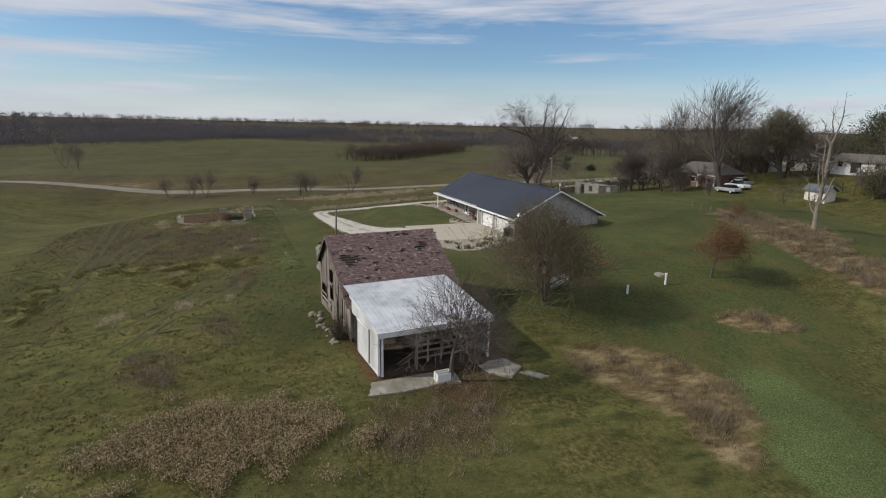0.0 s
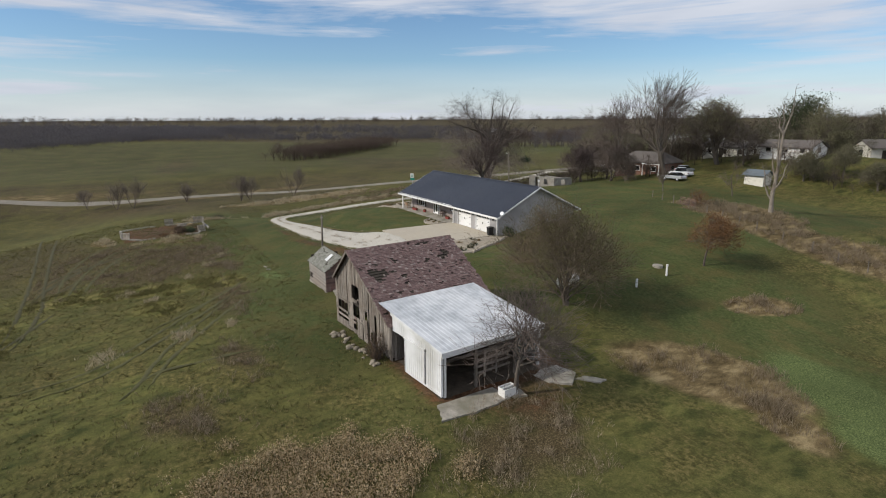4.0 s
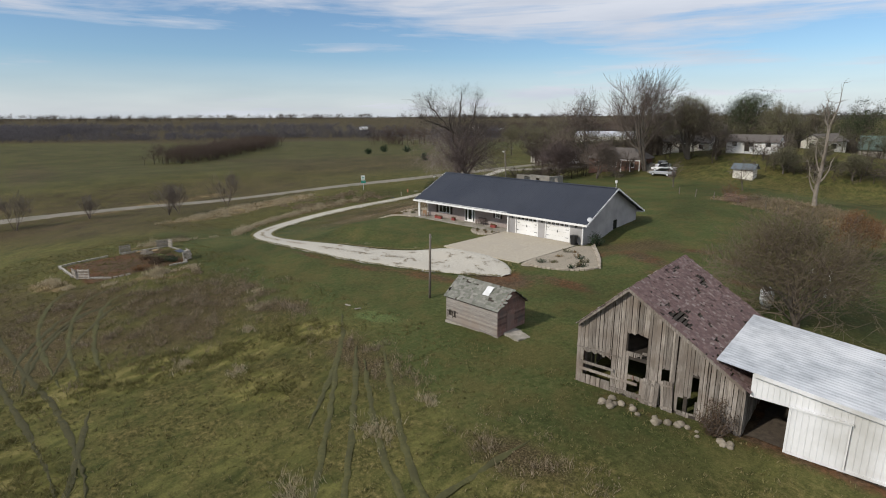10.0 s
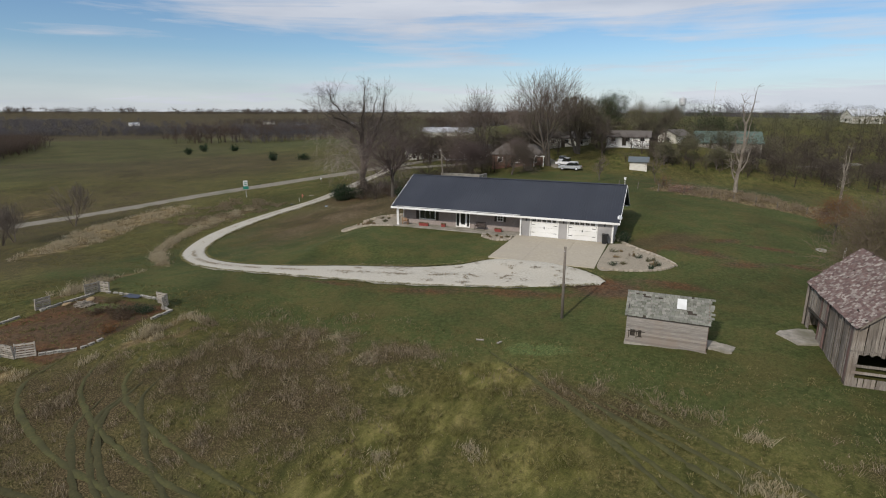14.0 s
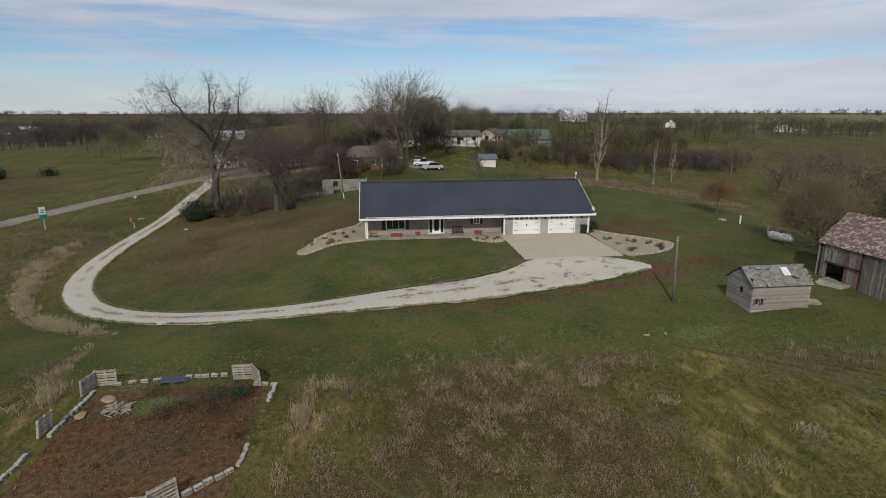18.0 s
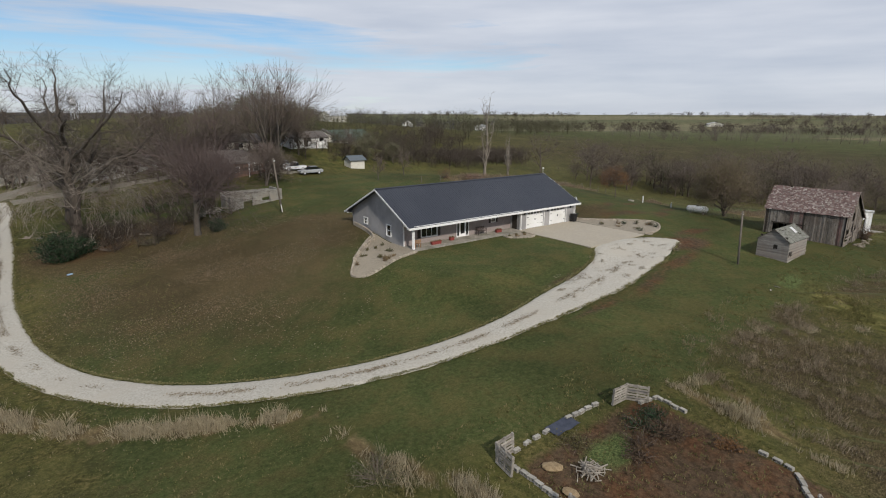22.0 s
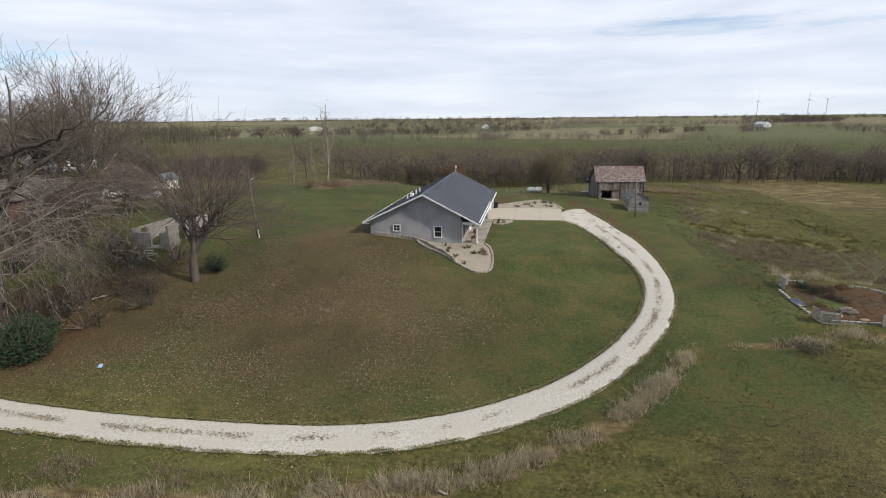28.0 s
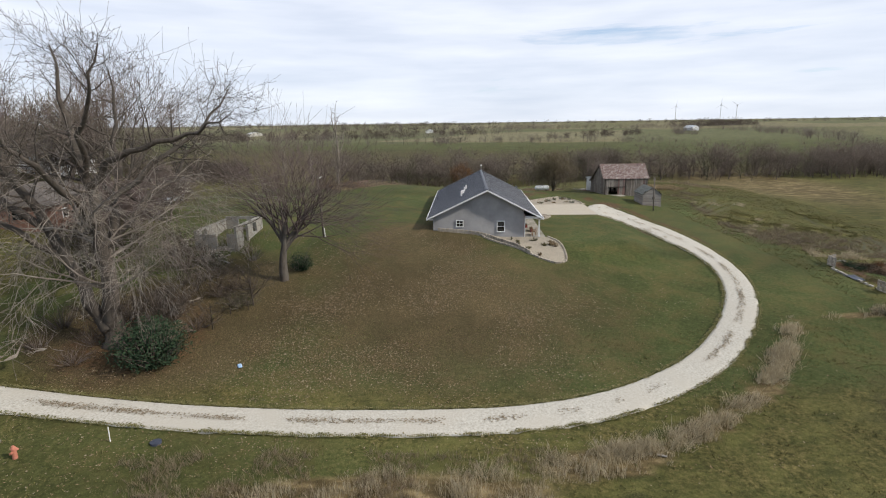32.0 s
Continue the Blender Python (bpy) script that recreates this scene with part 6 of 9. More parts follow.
for x, y, h, s in LEAFY:
    tree("leafy_tree", x, y, h, s, "round village tree still in dull green leaf", {**VILLAGE, "levels": 3, "kids": (9, 7, 5)}, BARK, TWIG, (GREENLEAF, 9000, 0.2), girth=0.25)
for x, y, h, s in OLIVES:
    tree("village_tree", x, y, h, s, "broad village tree holding thin olive leaves", VILLAGE, BARK, TWIG, (VILLAGELEAF, 9000, 0.13), girth=0.25)
tree("village_tree", 30, 88, 9.5, 82, "broad village tree holding thin olive leaves", VILLAGE, BARK, TWIG, (GREYLEAF, 6000, 0.12), girth=0.25)
tree("village_tree", 55, 104, 8.5, 86, "broad village tree holding thin olive leaves", VILLAGE, BARK, TWIG, (GREYLEAF, 6000, 0.12), girth=0.25)
tree("village_tree", -7.6, 61, 18.2, 83, "tall bare tree beside the brick house", VILLAGE, BARK, TWIG, girth=0.26, stems=2)
tree("village_tree", 17.5, 66, 8.5, 84, "bare tree beside the neighbours' lane", VILLAGE, BARK, TWIG, girth=0.18)
tree("village_tree", 29.5, 66, 7.0, 85, "bare tree beside the neighbours' lane", {**VILLAGE, "levels": 3}, BARK, TWIG, girth=0.16)
# dead trunks, bark fallen off
def snag(x, y, h, seed, label, fork=0.62, r=0.21, stubs=9, twigs=30, arms=2):
    """A dead trunk, kinked and tapering, with a broken fork on top and low arms that turn upward."""
    rng = random.Random(seed)
    z = hz(x, y)
    t = thing("dead_tree", (x, y, z), label, "tree")
    o, tw = Limbs(), Limbs()
    lean = Vector((rng.uniform(-0.02, 0.02), rng.uniform(-0.02, 0.02), 0)) * h
    kink = [Vector((rng.uniform(-1, 1), rng.uniform(-1, 1), 0)) * h * 0.013 for k in range(9)]
    at = lambda s: Vector((x, y, z + h * s)) + lean * s + kink[int(s * 8)].lerp(kink[min(int(s * 8) + 1, 8)], s * 8 - int(s * 8)) * min(1, s * 6)
    steps = [fork * k / 8 for k in range(9)]
    o.limb([at(s) - Vector((0, 0, 0.3 if s == 0 else 0)) for s in steps], [r * (1.5 if k == 0 else 1.12 - 0.52 * k / 8) for k in range(9)], 8)
    ends = []
    for i, tall in enumerate((1.0, 0.92, 0.8)):
        a = i * 2.1 + rng.uniform(-0.4, 0.4)
        p = at(fork - 0.02)
        pts = [p]
        for k in range(1, 6):
            q = k / 5
            pts.append(Vector((p.x + math.cos(a) * h * 0.055 * math.sqrt(q) + rng.uniform(-0.18, 0.18), p.y + math.sin(a) * h * 0.055 * math.sqrt(q) + rng.uniform(-0.18, 0.18), p.z + (z + h * tall - p.z) * q)))
        o.limb(pts, [r * 0.5, r * 0.42, r * 0.34, r * 0.25, r * 0.16, r * 0.06], 6)
        ends += pts[2:]
    for i in range(arms):
        a = i * 2.6 + rng.uniform(0, 0.8) + seed
        p = at(0.10 + 0.09 * i)
        out = Vector((math.cos(a), math.sin(a), 0)) * h * rng.uniform(0.05, 0.09)
        rise = h * rng.uniform(0.22, 0.34)
        pts = [p, p + out * 0.5 + Vector((0, 0, rise * 0.2)), p + out * 0.9 + Vector((0, 0, rise * 0.5)), p + out + Vector((0, 0, rise * 0.8)), p + out * 1.25 + Vector((0, 0, rise))]
        o.limb(pts, [r * 0.55, r * 0.45, r * 0.34, r * 0.24, r * 0.1], 6)
        ends += pts[1:]
    for k in range(stubs):
        s = rng.uniform(0.15, fork)
        a = rng.uniform(0, 6.28)
        l = rng.uniform(0.03, 0.09) * h
        p = at(s)
        q = p + Vector((math.cos(a) * l, math.sin(a) * l, l * rng.uniform(0.2, 1.0)))
        e = q + Vector((rng.uniform(-0.2, 0.2), rng.uniform(-0.2, 0.2), l * 0.4))
        o.limb([p, p.lerp(q, 0.5) + rand_dir(rng) * 0.1, q, e], [r * 0.26, r * 0.2, r * 0.14, r * 0.06], 5)
        ends += [q, e]
    for k in range(twigs):
        p = rng.choice(ends)
        d = (rand_dir(rng) + Vector((0, 0, 0.5))).normalized()
        tw.limb([p, p + d * h * 0.04, p + d * h * 0.07 + rand_dir(rng) * 0.2], [0.022, 0.015, 0.008], 3)
    mesh_part("trunk", o.mesh("trunk", True), SNAGBARK, t)
    mesh_part("crown", tw.mesh("crown"), PALETWIG, t)


snag(41.3, 33.6, 15.4, 22, "tall dead tree with bleached bare trunk", 0.66, 0.24, 14, 200, 4)
snag(57, 43, 9.5, 23, "broken dead tree with pale stubs", 0.5, 0.2, 12, 60)
snag(66, 52, 10, 24, "grey dying tree in the brush", 0.45, 0.16, 12, 120)
for i, (x, y, h) in enumerate(((-69.5, -41, 5.5), (-67.5, -37.5, 6.2), (-75, -47, 4.5), (-53.5, -15.5, 5.5), (-55, -13, 5.0), (-59.4, -1.4, 6.0), (-66, -26, 4.2), (-151, -87, 9), (-146, -82, 8))):
    tree("roadside_tree", x, y, h * 1.25, 40 + i, "thin bare roadside sapling clump", dict(kids=(5, 4, 4), bare=0.2, angle=(18, 46), ratio=(0.55, 0.85), lift=0.08, levels=3, thin=0.010), TWIG, ASHTWIG, girth=0.06, stems=4, spread=0.45, group="saplings along the road")


def shrub(name, x, y, r, h, n, mat, label, seed, size=0.07, twigs=None, category="shrub", group="", base=None):
    rng = random.Random(seed)
    z0 = hz(x, y) if base is None else base
    t = thing(name, (x, y, z0), label, category, group)
    st, lf = Limbs(), Limbs()
    for i in range(max(8, n // 40)):
        a, rr = rng.uniform(0, math.tau), r * math.sqrt(rng.random())
        tip = Vector((x + math.cos(a) * rr, y + math.sin(a) * rr, z0 + h * (1 - 0.5 * (rr / r) ** 2) * rng.uniform(0.6, 1)))
        root = Vector((x + math.cos(a) * rr * 0.2, y + math.sin(a) * rr * 0.2, z0 - 0.05))
        mid = root.lerp(tip, 0.5) + rand_dir(rng) * r * 0.1
        st.limb([root, mid, tip], [0.02 + 0.01 * h, 0.012 + 0.004 * h, 0.005], 3)
        for k in range(40):
            s = rng.random() ** 0.7
            c = (root.lerp(mid, s * 2) if s < 0.5 else mid.lerp(tip, s * 2 - 1)) + rand_dir(rng) * r * 0.22
            if c.z < z0 + 0.02:
                c.z = z0 + rng.uniform(0.02, 0.2)
            d = rand_dir(rng)
            lf.leaf(c, d, d.orthogonal().normalized(), size * rng.uniform(0.7, 1.5), size * rng.uniform(0.25, 0.5))
    mesh_part("brushwood", st.mesh("brushwood"), twigs or TWIG, t)
    mesh_part("foliage", lf.mesh("foliage"), mat, t)
    return t


shrub("cedar_bush", -27.6, 31.2, 2.7, 3.6, 6000, NEEDLE, "broad dark green cedar bush beside the drive", 31, 0.13)
shrub("cedar_bush", -25.2, 32.6, 1.8, 2.2, 2500, NEEDLE, "low dark green cedar bush", 32, 0.12)
shrub("round_bush", -11.6, 25.2, 1.3, 1.9, 2000, NEEDLE, "rounded dark green bush under a bare maple", 33, 0.09)
for i, (x, y, r, h) in enumerate(((-22.4, 30.6, 2.4, 1.7), (-20.3, 33.0, 2.2, 1.9), (-23.0, 33.6, 2.0, 1.5), (-25.6, 36.8, 2.2, 1.8), (-21.5, 36.6, 2.3, 2.0), (-17.0, 30.8, 1.9, 1.5), (-28.4, 36.5, 1.8, 1.4), (-27.0, 40.0, 2.0, 1.8), (-18.2, 33.8, 2.0, 1.8), (-23.6, 40.6, 2.2, 2.2))):
    shrub("brush", x, y, r, h, 1200, BROWNLEAF, "dark tangle of bare brush under the cottonwood", 120 + i, 0.055, TWIG)
shrub("brush", -18.5, 28.5, 2.2, 1.5, 1400, GREYLEAF, "tangle of grey-brown brush", 35, 0.06)
shrub("vine", 49.6, -25.45, 0.9, 2.0, 1400, BROWNLEAF, "withered brown vine climbing the barn boards", 39, 0.06, category="vine")
shrub("brush", 34, 29.5, 2.4, 1.6, 1600, RUSTLEAF, "tangle of brown brush at the fence", 36, 0.06)
shrub("brush", 31, 33, 1.5, 2.6, 1200, RUSTLEAF, "upright brown brush at the fence", 37, 0.06)
shrub("yew_bush", 27.9, 1.5, 0.95, 1.5, 1600, NEEDLE, "clipped dark green yew at the garage corner", 38, 0.07)

shrub("brush", -19.5, -25.4, 1.5, 0.8, 1600, GREYLEAF, "low dark bramble at the garden's edge", 61, 0.05)
shrub("brush", 35.5, 30.6, 2.0, 1.1, 1400, GREYLEAF, "low grey bramble on the fence line", 62, 0.05)
shrub("brush", -7.0, -31.9, 1.1, 0.6, 1200, BROWNLEAF, "dark brown withered growth in the garden", 63, 0.06)
shrub("brush", -5.9, -30.9, 0.9, 0.7, 900, NEEDLE, "dark green bush at the garden corner", 64, 0.06)
for i, (x, y, h, w) in enumerate(((-7.6, 32.2, 1.7, 2.2), (-6.6, 34.4, 1.5, 1.8), (-9.6, 30.8, 1.6, 2.4), (-11.5, 36.8, 2.2, 2.6))):
    shrub("brush", x, y, h, w, 700, GREYLEAF if i % 2 else BROWNLEAF, "grey tangle of bare brush before the ruin", 91 + i, 0.05, PALETWIG)
shrub("brush", -9.8, 35.8, 1.9, 2.6, 1500, BROWNLEAF, "tangle of brown brush beside the ruin", 65, 0.06, PALETWIG)
shrub("brush", -11.8, 33.6, 1.8, 2.2, 1300, GREYLEAF, "tangle of grey brush beside the ruin", 66, 0.06, PALETWIG)
shrub("brush", -8.6, 39.4, 2.0, 3.0, 1500, BROWNLEAF, "tall brown brush behind the ruin", 67, 0.06)
shrub("brush", -15.6, 30.2, 1.9, 1.7, 1300, BROWNLEAF, "low brown brush under the bare maple", 68, 0.06)
# ---- yard things ----
FADED = material("sun-faded orange-red paint", rgb(0.34, 0.12, 0.075), rgb(0.45, 0.19, 0.13), 5, 0.8)
RED = material("faded red paint", rgb(0.17, 0.035, 0.030), rgb(0.24, 0.055, 0.045), 4, 0.7)
OAK = material("honey-brown timber", rgb(0.21, 0.12, 0.065), rgb(0.31, 0.19, 0.11), 4, 0.8, stretch=(1, 1, 5))
BROWNIRON = material("brown cast iron", rgb(0.06, 0.045, 0.04), rgb(0.10, 0.078, 0.07), 5, 0.6)
PALLETWOOD = material("silvered pallet boards", rgb(0.20, 0.18, 0.155), rgb(0.38, 0.35, 0.305), 4, 0.95, vary=0.25, bump=0.2)
BLOCK = material("grey concrete block", rgb(0.22, 0.205, 0.18), rgb(0.40, 0.38, 0.335), 5, 0.95, vary=0.15, bump=0.3)
BLUETARP = material("dark blue tarpaulin", rgb(0.030, 0.036, 0.055), rgb(0.055, 0.062, 0.085), 3, 0.5, bump=0.4, bump_scale=3)
STRAW = material("weathered straw", rgb(0.20, 0.14, 0.075), rgb(0.36, 0.27, 0.16), 8, 0.95, bump=0.8)
WALLSTONE = material("tan retaining block", rgb(0.26, 0.225, 0.18), rgb(0.42, 0.37, 0.30), 4, 0.95, bump=0.3, vary=0.18)
SIGNGREEN = material("green sign face", rgb(0.02, 0.20, 0.15), rgb(0.03, 0.26, 0.19), 3, 0.5)
TANKW = material("white tank enamel", rgb(0.66, 0.66, 0.64), rgb(0.80, 0.80, 0.78), 1.5, 0.35, third=rgb(0.55, 0.53, 0.48), third_scale=1.0, spec=0.5)

random.seed(40)


def stone_mesh(name, seed, flat=0.7):
    rng = random.Random(seed)
    bm = bmesh.new()
    bmesh.ops.create_icosphere(bm, subdivisions=2, radius=1.0)
    for v in bm.verts:
        k = 1 + 0.22 * noise.noise(v.co * 1.3 + Vector((seed * 3.1, 0, 0))) + rng.uniform(-0.05, 0.05)
        v.co *= k
        v.co.z *= flat
    me = bpy.data.meshes.new(name)
    bm.to_mesh(me)
    bm.free()
    me.materials.append(STONE)
    return me


STONES = [stone_mesh("field_stone", s) for s in range(6)]
for i in range(30):
    u = random.uniform(44.2, 50.6)
    x, y = u, -25.75 - random.uniform(0, 1.1) * (1 - (u - 44) / 9)
    r = random.uniform(0.09, 0.26)
    st = new("field_stone", STONES[i % 6])
    st.matrix_basis = Matrix.LocRotScale((x, y, hz(x, y) + r * 0.25), Euler((0, 0, random.uniform(0, 6))), (r * random.uniform(0.8, 1.3), r, r))
    tagged(st, "pale fallen foundation stone beside the barn", "stone", "stones along the barn wall")

# slabs of old concrete
SLABS = [([(56.5, -24.9), (58.0, -25.5), (58.2, -23.6), (57.9, -21.0), (56.4, -21.2)], "cracked concrete slab before the shed"), ([(56.6, -20.9), (58.0, -20.8), (58.1, -20.0), (56.8, -19.9)], "broken concrete slab before the shed"),
         ([(55.9, -18.2), (57.6, -17.9), (58.4, -16.8), (57.4, -15.6), (56.0, -16.0)], "concrete slab at the shed corner"), ([(57.9, -16.2), (59.0, -15.2), (58.9, -14.6), (57.9, -15.4)], "small broken concrete slab"),
         ([(39.5, -19.8), (40.6, -21.0), (41.9, -20.6), (41.9, -18.0), (40.3, -18.1)], "worn concrete slab at the barn doorway"), ([(35.15, -23.4), (36.6, -23.7), (36.9, -22.7), (35.2, -21.9)], "broken concrete step at the shed door")]
for outline, label in SLABS:
    bm = bmesh.new()
    pts = []
    for (ax, ay), (bx, by) in zip(outline, outline[1:] + outline[:1]):
        for k in range(5):
            pts.append((ax + (bx - ax) * k / 5 + random.uniform(-0.06, 0.06), ay + (by - ay) * k / 5 + random.uniform(-0.06, 0.06)))
    z = sum(hz(*p) for p in outline) / len(outline)
    prism(bm, pts, z - 0.4, z + 0.07)
    tagged(part("concrete_slab", bm, OLDCONC), label, "slab", "old concrete slabs")


def open_box(name, x, y, z, w, d, h, mat, label, category, turn=0):
    t = thing(name, (x, y, z), label, category, turn=0)
    m = pose(x, y, z, 0, 0, turn)
    part("body", boxes((-w / 2, w / 2, -d / 2, d / 2, 0, 0.05), (-w / 2, w / 2, -d / 2, -d / 2 + 0.04, 0.05, h), (-w / 2, w / 2, d / 2 - 0.04, d / 2, 0.05, h), (-w / 2, -w / 2 + 0.04, -d / 2 + 0.04, d / 2 - 0.04, 0.05, h), (w / 2 - 0.04, w / 2, -d / 2 + 0.04, d / 2 - 0.04, 0.05, h), m=m), mat, t)
    # solid black block fills the tub to seven tenths of its height
    part("dark_fill", boxes((-w / 2 + 0.05, w / 2 - 0.05, -d / 2 + 0.05, d / 2 - 0.05, 0.06, h * 0.7), m=m), BLACK, t)
    part("divider", boxes((-0.03, 0.03, -d / 2 + 0.04, d / 2 - 0.04, 0.1, h + 0.01), m=m), mat, t)
    return t


open_box("stock_tub", 57.5, -20.9, hz(57.5, -20.9) + 0.05, 0.6, 0.95, 0.5, WHITE, "white plastic stock waterer with dark openings", "trough", 4)

# leaning pole by the shed and the utility pole behind the house
p = thing("pole", (25.55, -21.2, hz(25.55, -21.2)), "weathered wooden pole standing alone in the grass", "pole")
part("shaft", tubes(((25.6, -21.25, hz(25.55, -21.2) - 0.3), (25.52, -21.05, 4.4), 0.11, 0.085), n=9), POLE, p, smooth=True)
part("bolt", tubes(((25.52, -21.2, 4.1), (25.52, -20.9, 4.1), 0.02)), GALV, p)
u = thing("utility_pole", (-3.2, 25.0, hz(-3.2, 25)), "leaning utility pole with a pale guard at its foot", "pole")
part("shaft", tubes(((-3.2, 25.0, hz(-3.2, 25) - 0.3), (-3.9, 25.1, 8.0), 0.13, 0.09), n=9), POLE, u, smooth=True)
part("guard", tubes(((-3.2, 24.86, hz(-3.2, 25) - 0.1), (-3.35, 24.87, 1.9), 0.06)), WHITE, u, "white conduit guard")
part("insulator", tubes(((-3.88, 24.95, 7.6), (-3.88, 24.6, 7.75), 0.05)), WHITE, u)

# propane tank
t = thing("propane_tank", (46.5, -6.2, hz(46.5, -6.2)), "long white propane tank on low feet", "tank", turn=0)
bm = bmesh.new()
m = pose(46.5, -6.2, 0.42, 0, 0, 104)
prof = [(-1.5, 0.02), (-1.45, 0.22), (-1.32, 0.38), (-1.12, 0.47), (1.12, 0.47), (1.32, 0.38), (1.45, 0.22), (1.5, 0.02)]
rings = [[bm.verts.new(m @ Vector((x, r * math.cos(a * math.tau / 20), r * math.sin(a * math.tau / 20)))) for a in range(20)] for x, r in prof]
for a, b in zip(rings, rings[1:]):
    for i in range(20):
        bm.faces.new((a[i], a[(i + 1) % 20], b[(i + 1) % 20], b[i]))
bm.faces.new(rings[0][::-1]); bm.faces.new(rings[-1])
bmesh.ops.recalc_face_normals(bm, faces=bm.faces[:])
part("shell", bm, TANKW, t, smooth=True)
part("dome", tubes((m @ Vector((0, 0, 0.4)), m @ Vector((0, 0, 0.62)), 0.2, 0.17), n=14), BROWNIRON, t, "dark valve dome")
for x in (-0.85, 0.85):
    part("foot", boxes((x - 0.08, x + 0.08, -0.3, 0.3, -0.95, -0.36), m=m), OLDCONC, t)
for x, y, h, lab in ((48.7, 3.9, 1.0, "tall"), (49.2, -0.7, 0.7, "short")):
    w = thing("well_pipe", (x, y, hz(x, y)), f"{lab} white capped well pipe in the lawn", "pipe", "white pipes in the lawn")
    part("pipe", tubes(((x, y, hz(x, y) - 0.2), (x, y, hz(x, y) + h), 0.09), n=10), WHITE, w)
    part("cap", tubes(((x, y, hz(x, y) + h), (x, y, hz(x, y) + h + 0.06), 0.105), n=10), WHITE, w)
w = thing("septic_lid", (46.9, 4.9, hz(46.9, 4.9)), "flat round concrete lid in the lawn", "lid")
part("lid", tubes(((46.9, 4.9, hz(46.9, 4.9) - 0.1), (46.9, 4.9, hz(46.9, 4.9) + 0.18), 0.5, 0.47), n=20), OLDCONC, w)

# ---- planting beds with stone edging ----
def bed(name, outline, label, plants, seed, lift=0.05):
    rng = random.Random(seed)
    line = smooth_line(outline + outline[:1], 0.4)[:-1]
    b = thing(name, (*outline[0], hz(*outline[0])), label, "planting bed", kind="structure")
    cx, cy = sum(p[0] for p in line) / len(line), sum(p[1] for p in line) / len(line)
    vs, fs = [], []
    n, rings = len(line), 6
    for k in range(rings + 1):
        s = k / rings
        for x, y in line:
            px, py = cx + (x - cx) * (1 - s * 0.98), cy + (y - cy) * (1 - s * 0.98)
            vs.append((px, py, hz(px, py) + lift + (0 if k == 0 else rng.uniform(0, 0.04))))
    for k in range(rings):
        for i in range(n):
            fs.append((k * n + i, k * n + (i + 1) % n, (k + 1) * n + (i + 1) % n, (k + 1) * n + i))
    py_part("rock_mulch", vs, fs, ROCKBED, b, smooth=True)
    return b, line


def edging(b, line, mat, size, gap=0.02, h=0.16):
    """Blocks set one by one along a line; a mesh shared by all."""
    me = None
    s, prev = 0.0, None
    for x, y in smooth_line(line, 0.05):
        if prev is not None:
            s += math.hypot(x - prev[0], y - prev[1])
            if s >= size:
                s = 0
                if me is None:
                    me = bpy.data.meshes.new("edging_block")
                    bm = boxes((-size / 2 + gap, size / 2 - gap, -0.09, 0.09, -0.12, h), bevel=0.02)
                    bm.to_mesh(me); bm.free(); me.materials.append(mat)
                o = new("edging_block", me)
                o.parent = b
                o.matrix_parent_inverse = b.matrix_basis.inverted()
                o.matrix_basis = pose(x, y, hz(x, y) + random.uniform(0, 0.03), 0, 0, math.degrees(math.atan2(y - prev[1], x - prev[0])) + random.uniform(-3, 3))
        prev = (x, y)


LEFT_BED = [(0.55, 7.6), (-1.0, 6.6), (-2.9, 4.7), (-4.9, 2.5), (-6.4, 0.6), (-6.9, -0.6), (-6.1, -1.6), (-4.2, -1.75), (-1.6, -1.3), (0.4, -0.6), (0.5, 4.0)]
RIGHT_BED = [(26.6, -0.2), (26.6, -9.9), (28.6, -10.1), (31.4, -9.2), (33.1, -7.3), (31.6, -4.6), (29.8, -1.8), (28.0, 0.6)]
MID_BED = [(12.6, -0.6), (12.8, -1.9), (14.6, -3.0), (16.0, -2.4), (15.9, -0.6)]
b1, l1 = bed("planting_bed", LEFT_BED, "kidney-shaped rock-mulched bed with low shrubs", None, 3)
edging(b1, LEFT_BED[:10], WALLSTONE, 0.4)
b2, l2 = bed("planting_bed_2", RIGHT_BED, "rock-mulched bed beside the garage with low shrubs", None, 4)
edging(b2, RIGHT_BED[1:8], WALLSTONE, 0.4)
b3, l3 = bed("planting_bed_3", MID_BED, "small rock-mulched bed at the porch edge", None, 5)
edging(b3, MID_BED, WALLSTONE, 0.4)
# low retaining wall stepping down the berm west of the house, and one east of the garage
for name, line, top, label in (("retaining_wall", [(0.5, 12.6), (0.3, 9.2), (-0.35, 6.5), (-1.9, 5.1), (-3.7, 3.5), (-5.3, 2.1)], 0.4, "low tan block wall holding the berm at the house end"), ("retaining_wall_2", [(27.1, 2.4), (28.2, 0.7), (29.9, -1.7), (31.7, -4.5), (33.2, -7.2)], 0.2, "low tan block wall beside the garage bed")):
    r = thing(name, (*line[0], hz(*line[0])), label, "wall", kind="structure")
    edging(r, line, WALLSTONE, 0.42, 0.012, top)
    edging(r, [(x + 0.1, y - 0.1) for x, y in line], WALLSTONE, 0.46, 0.012, top * 0.5)

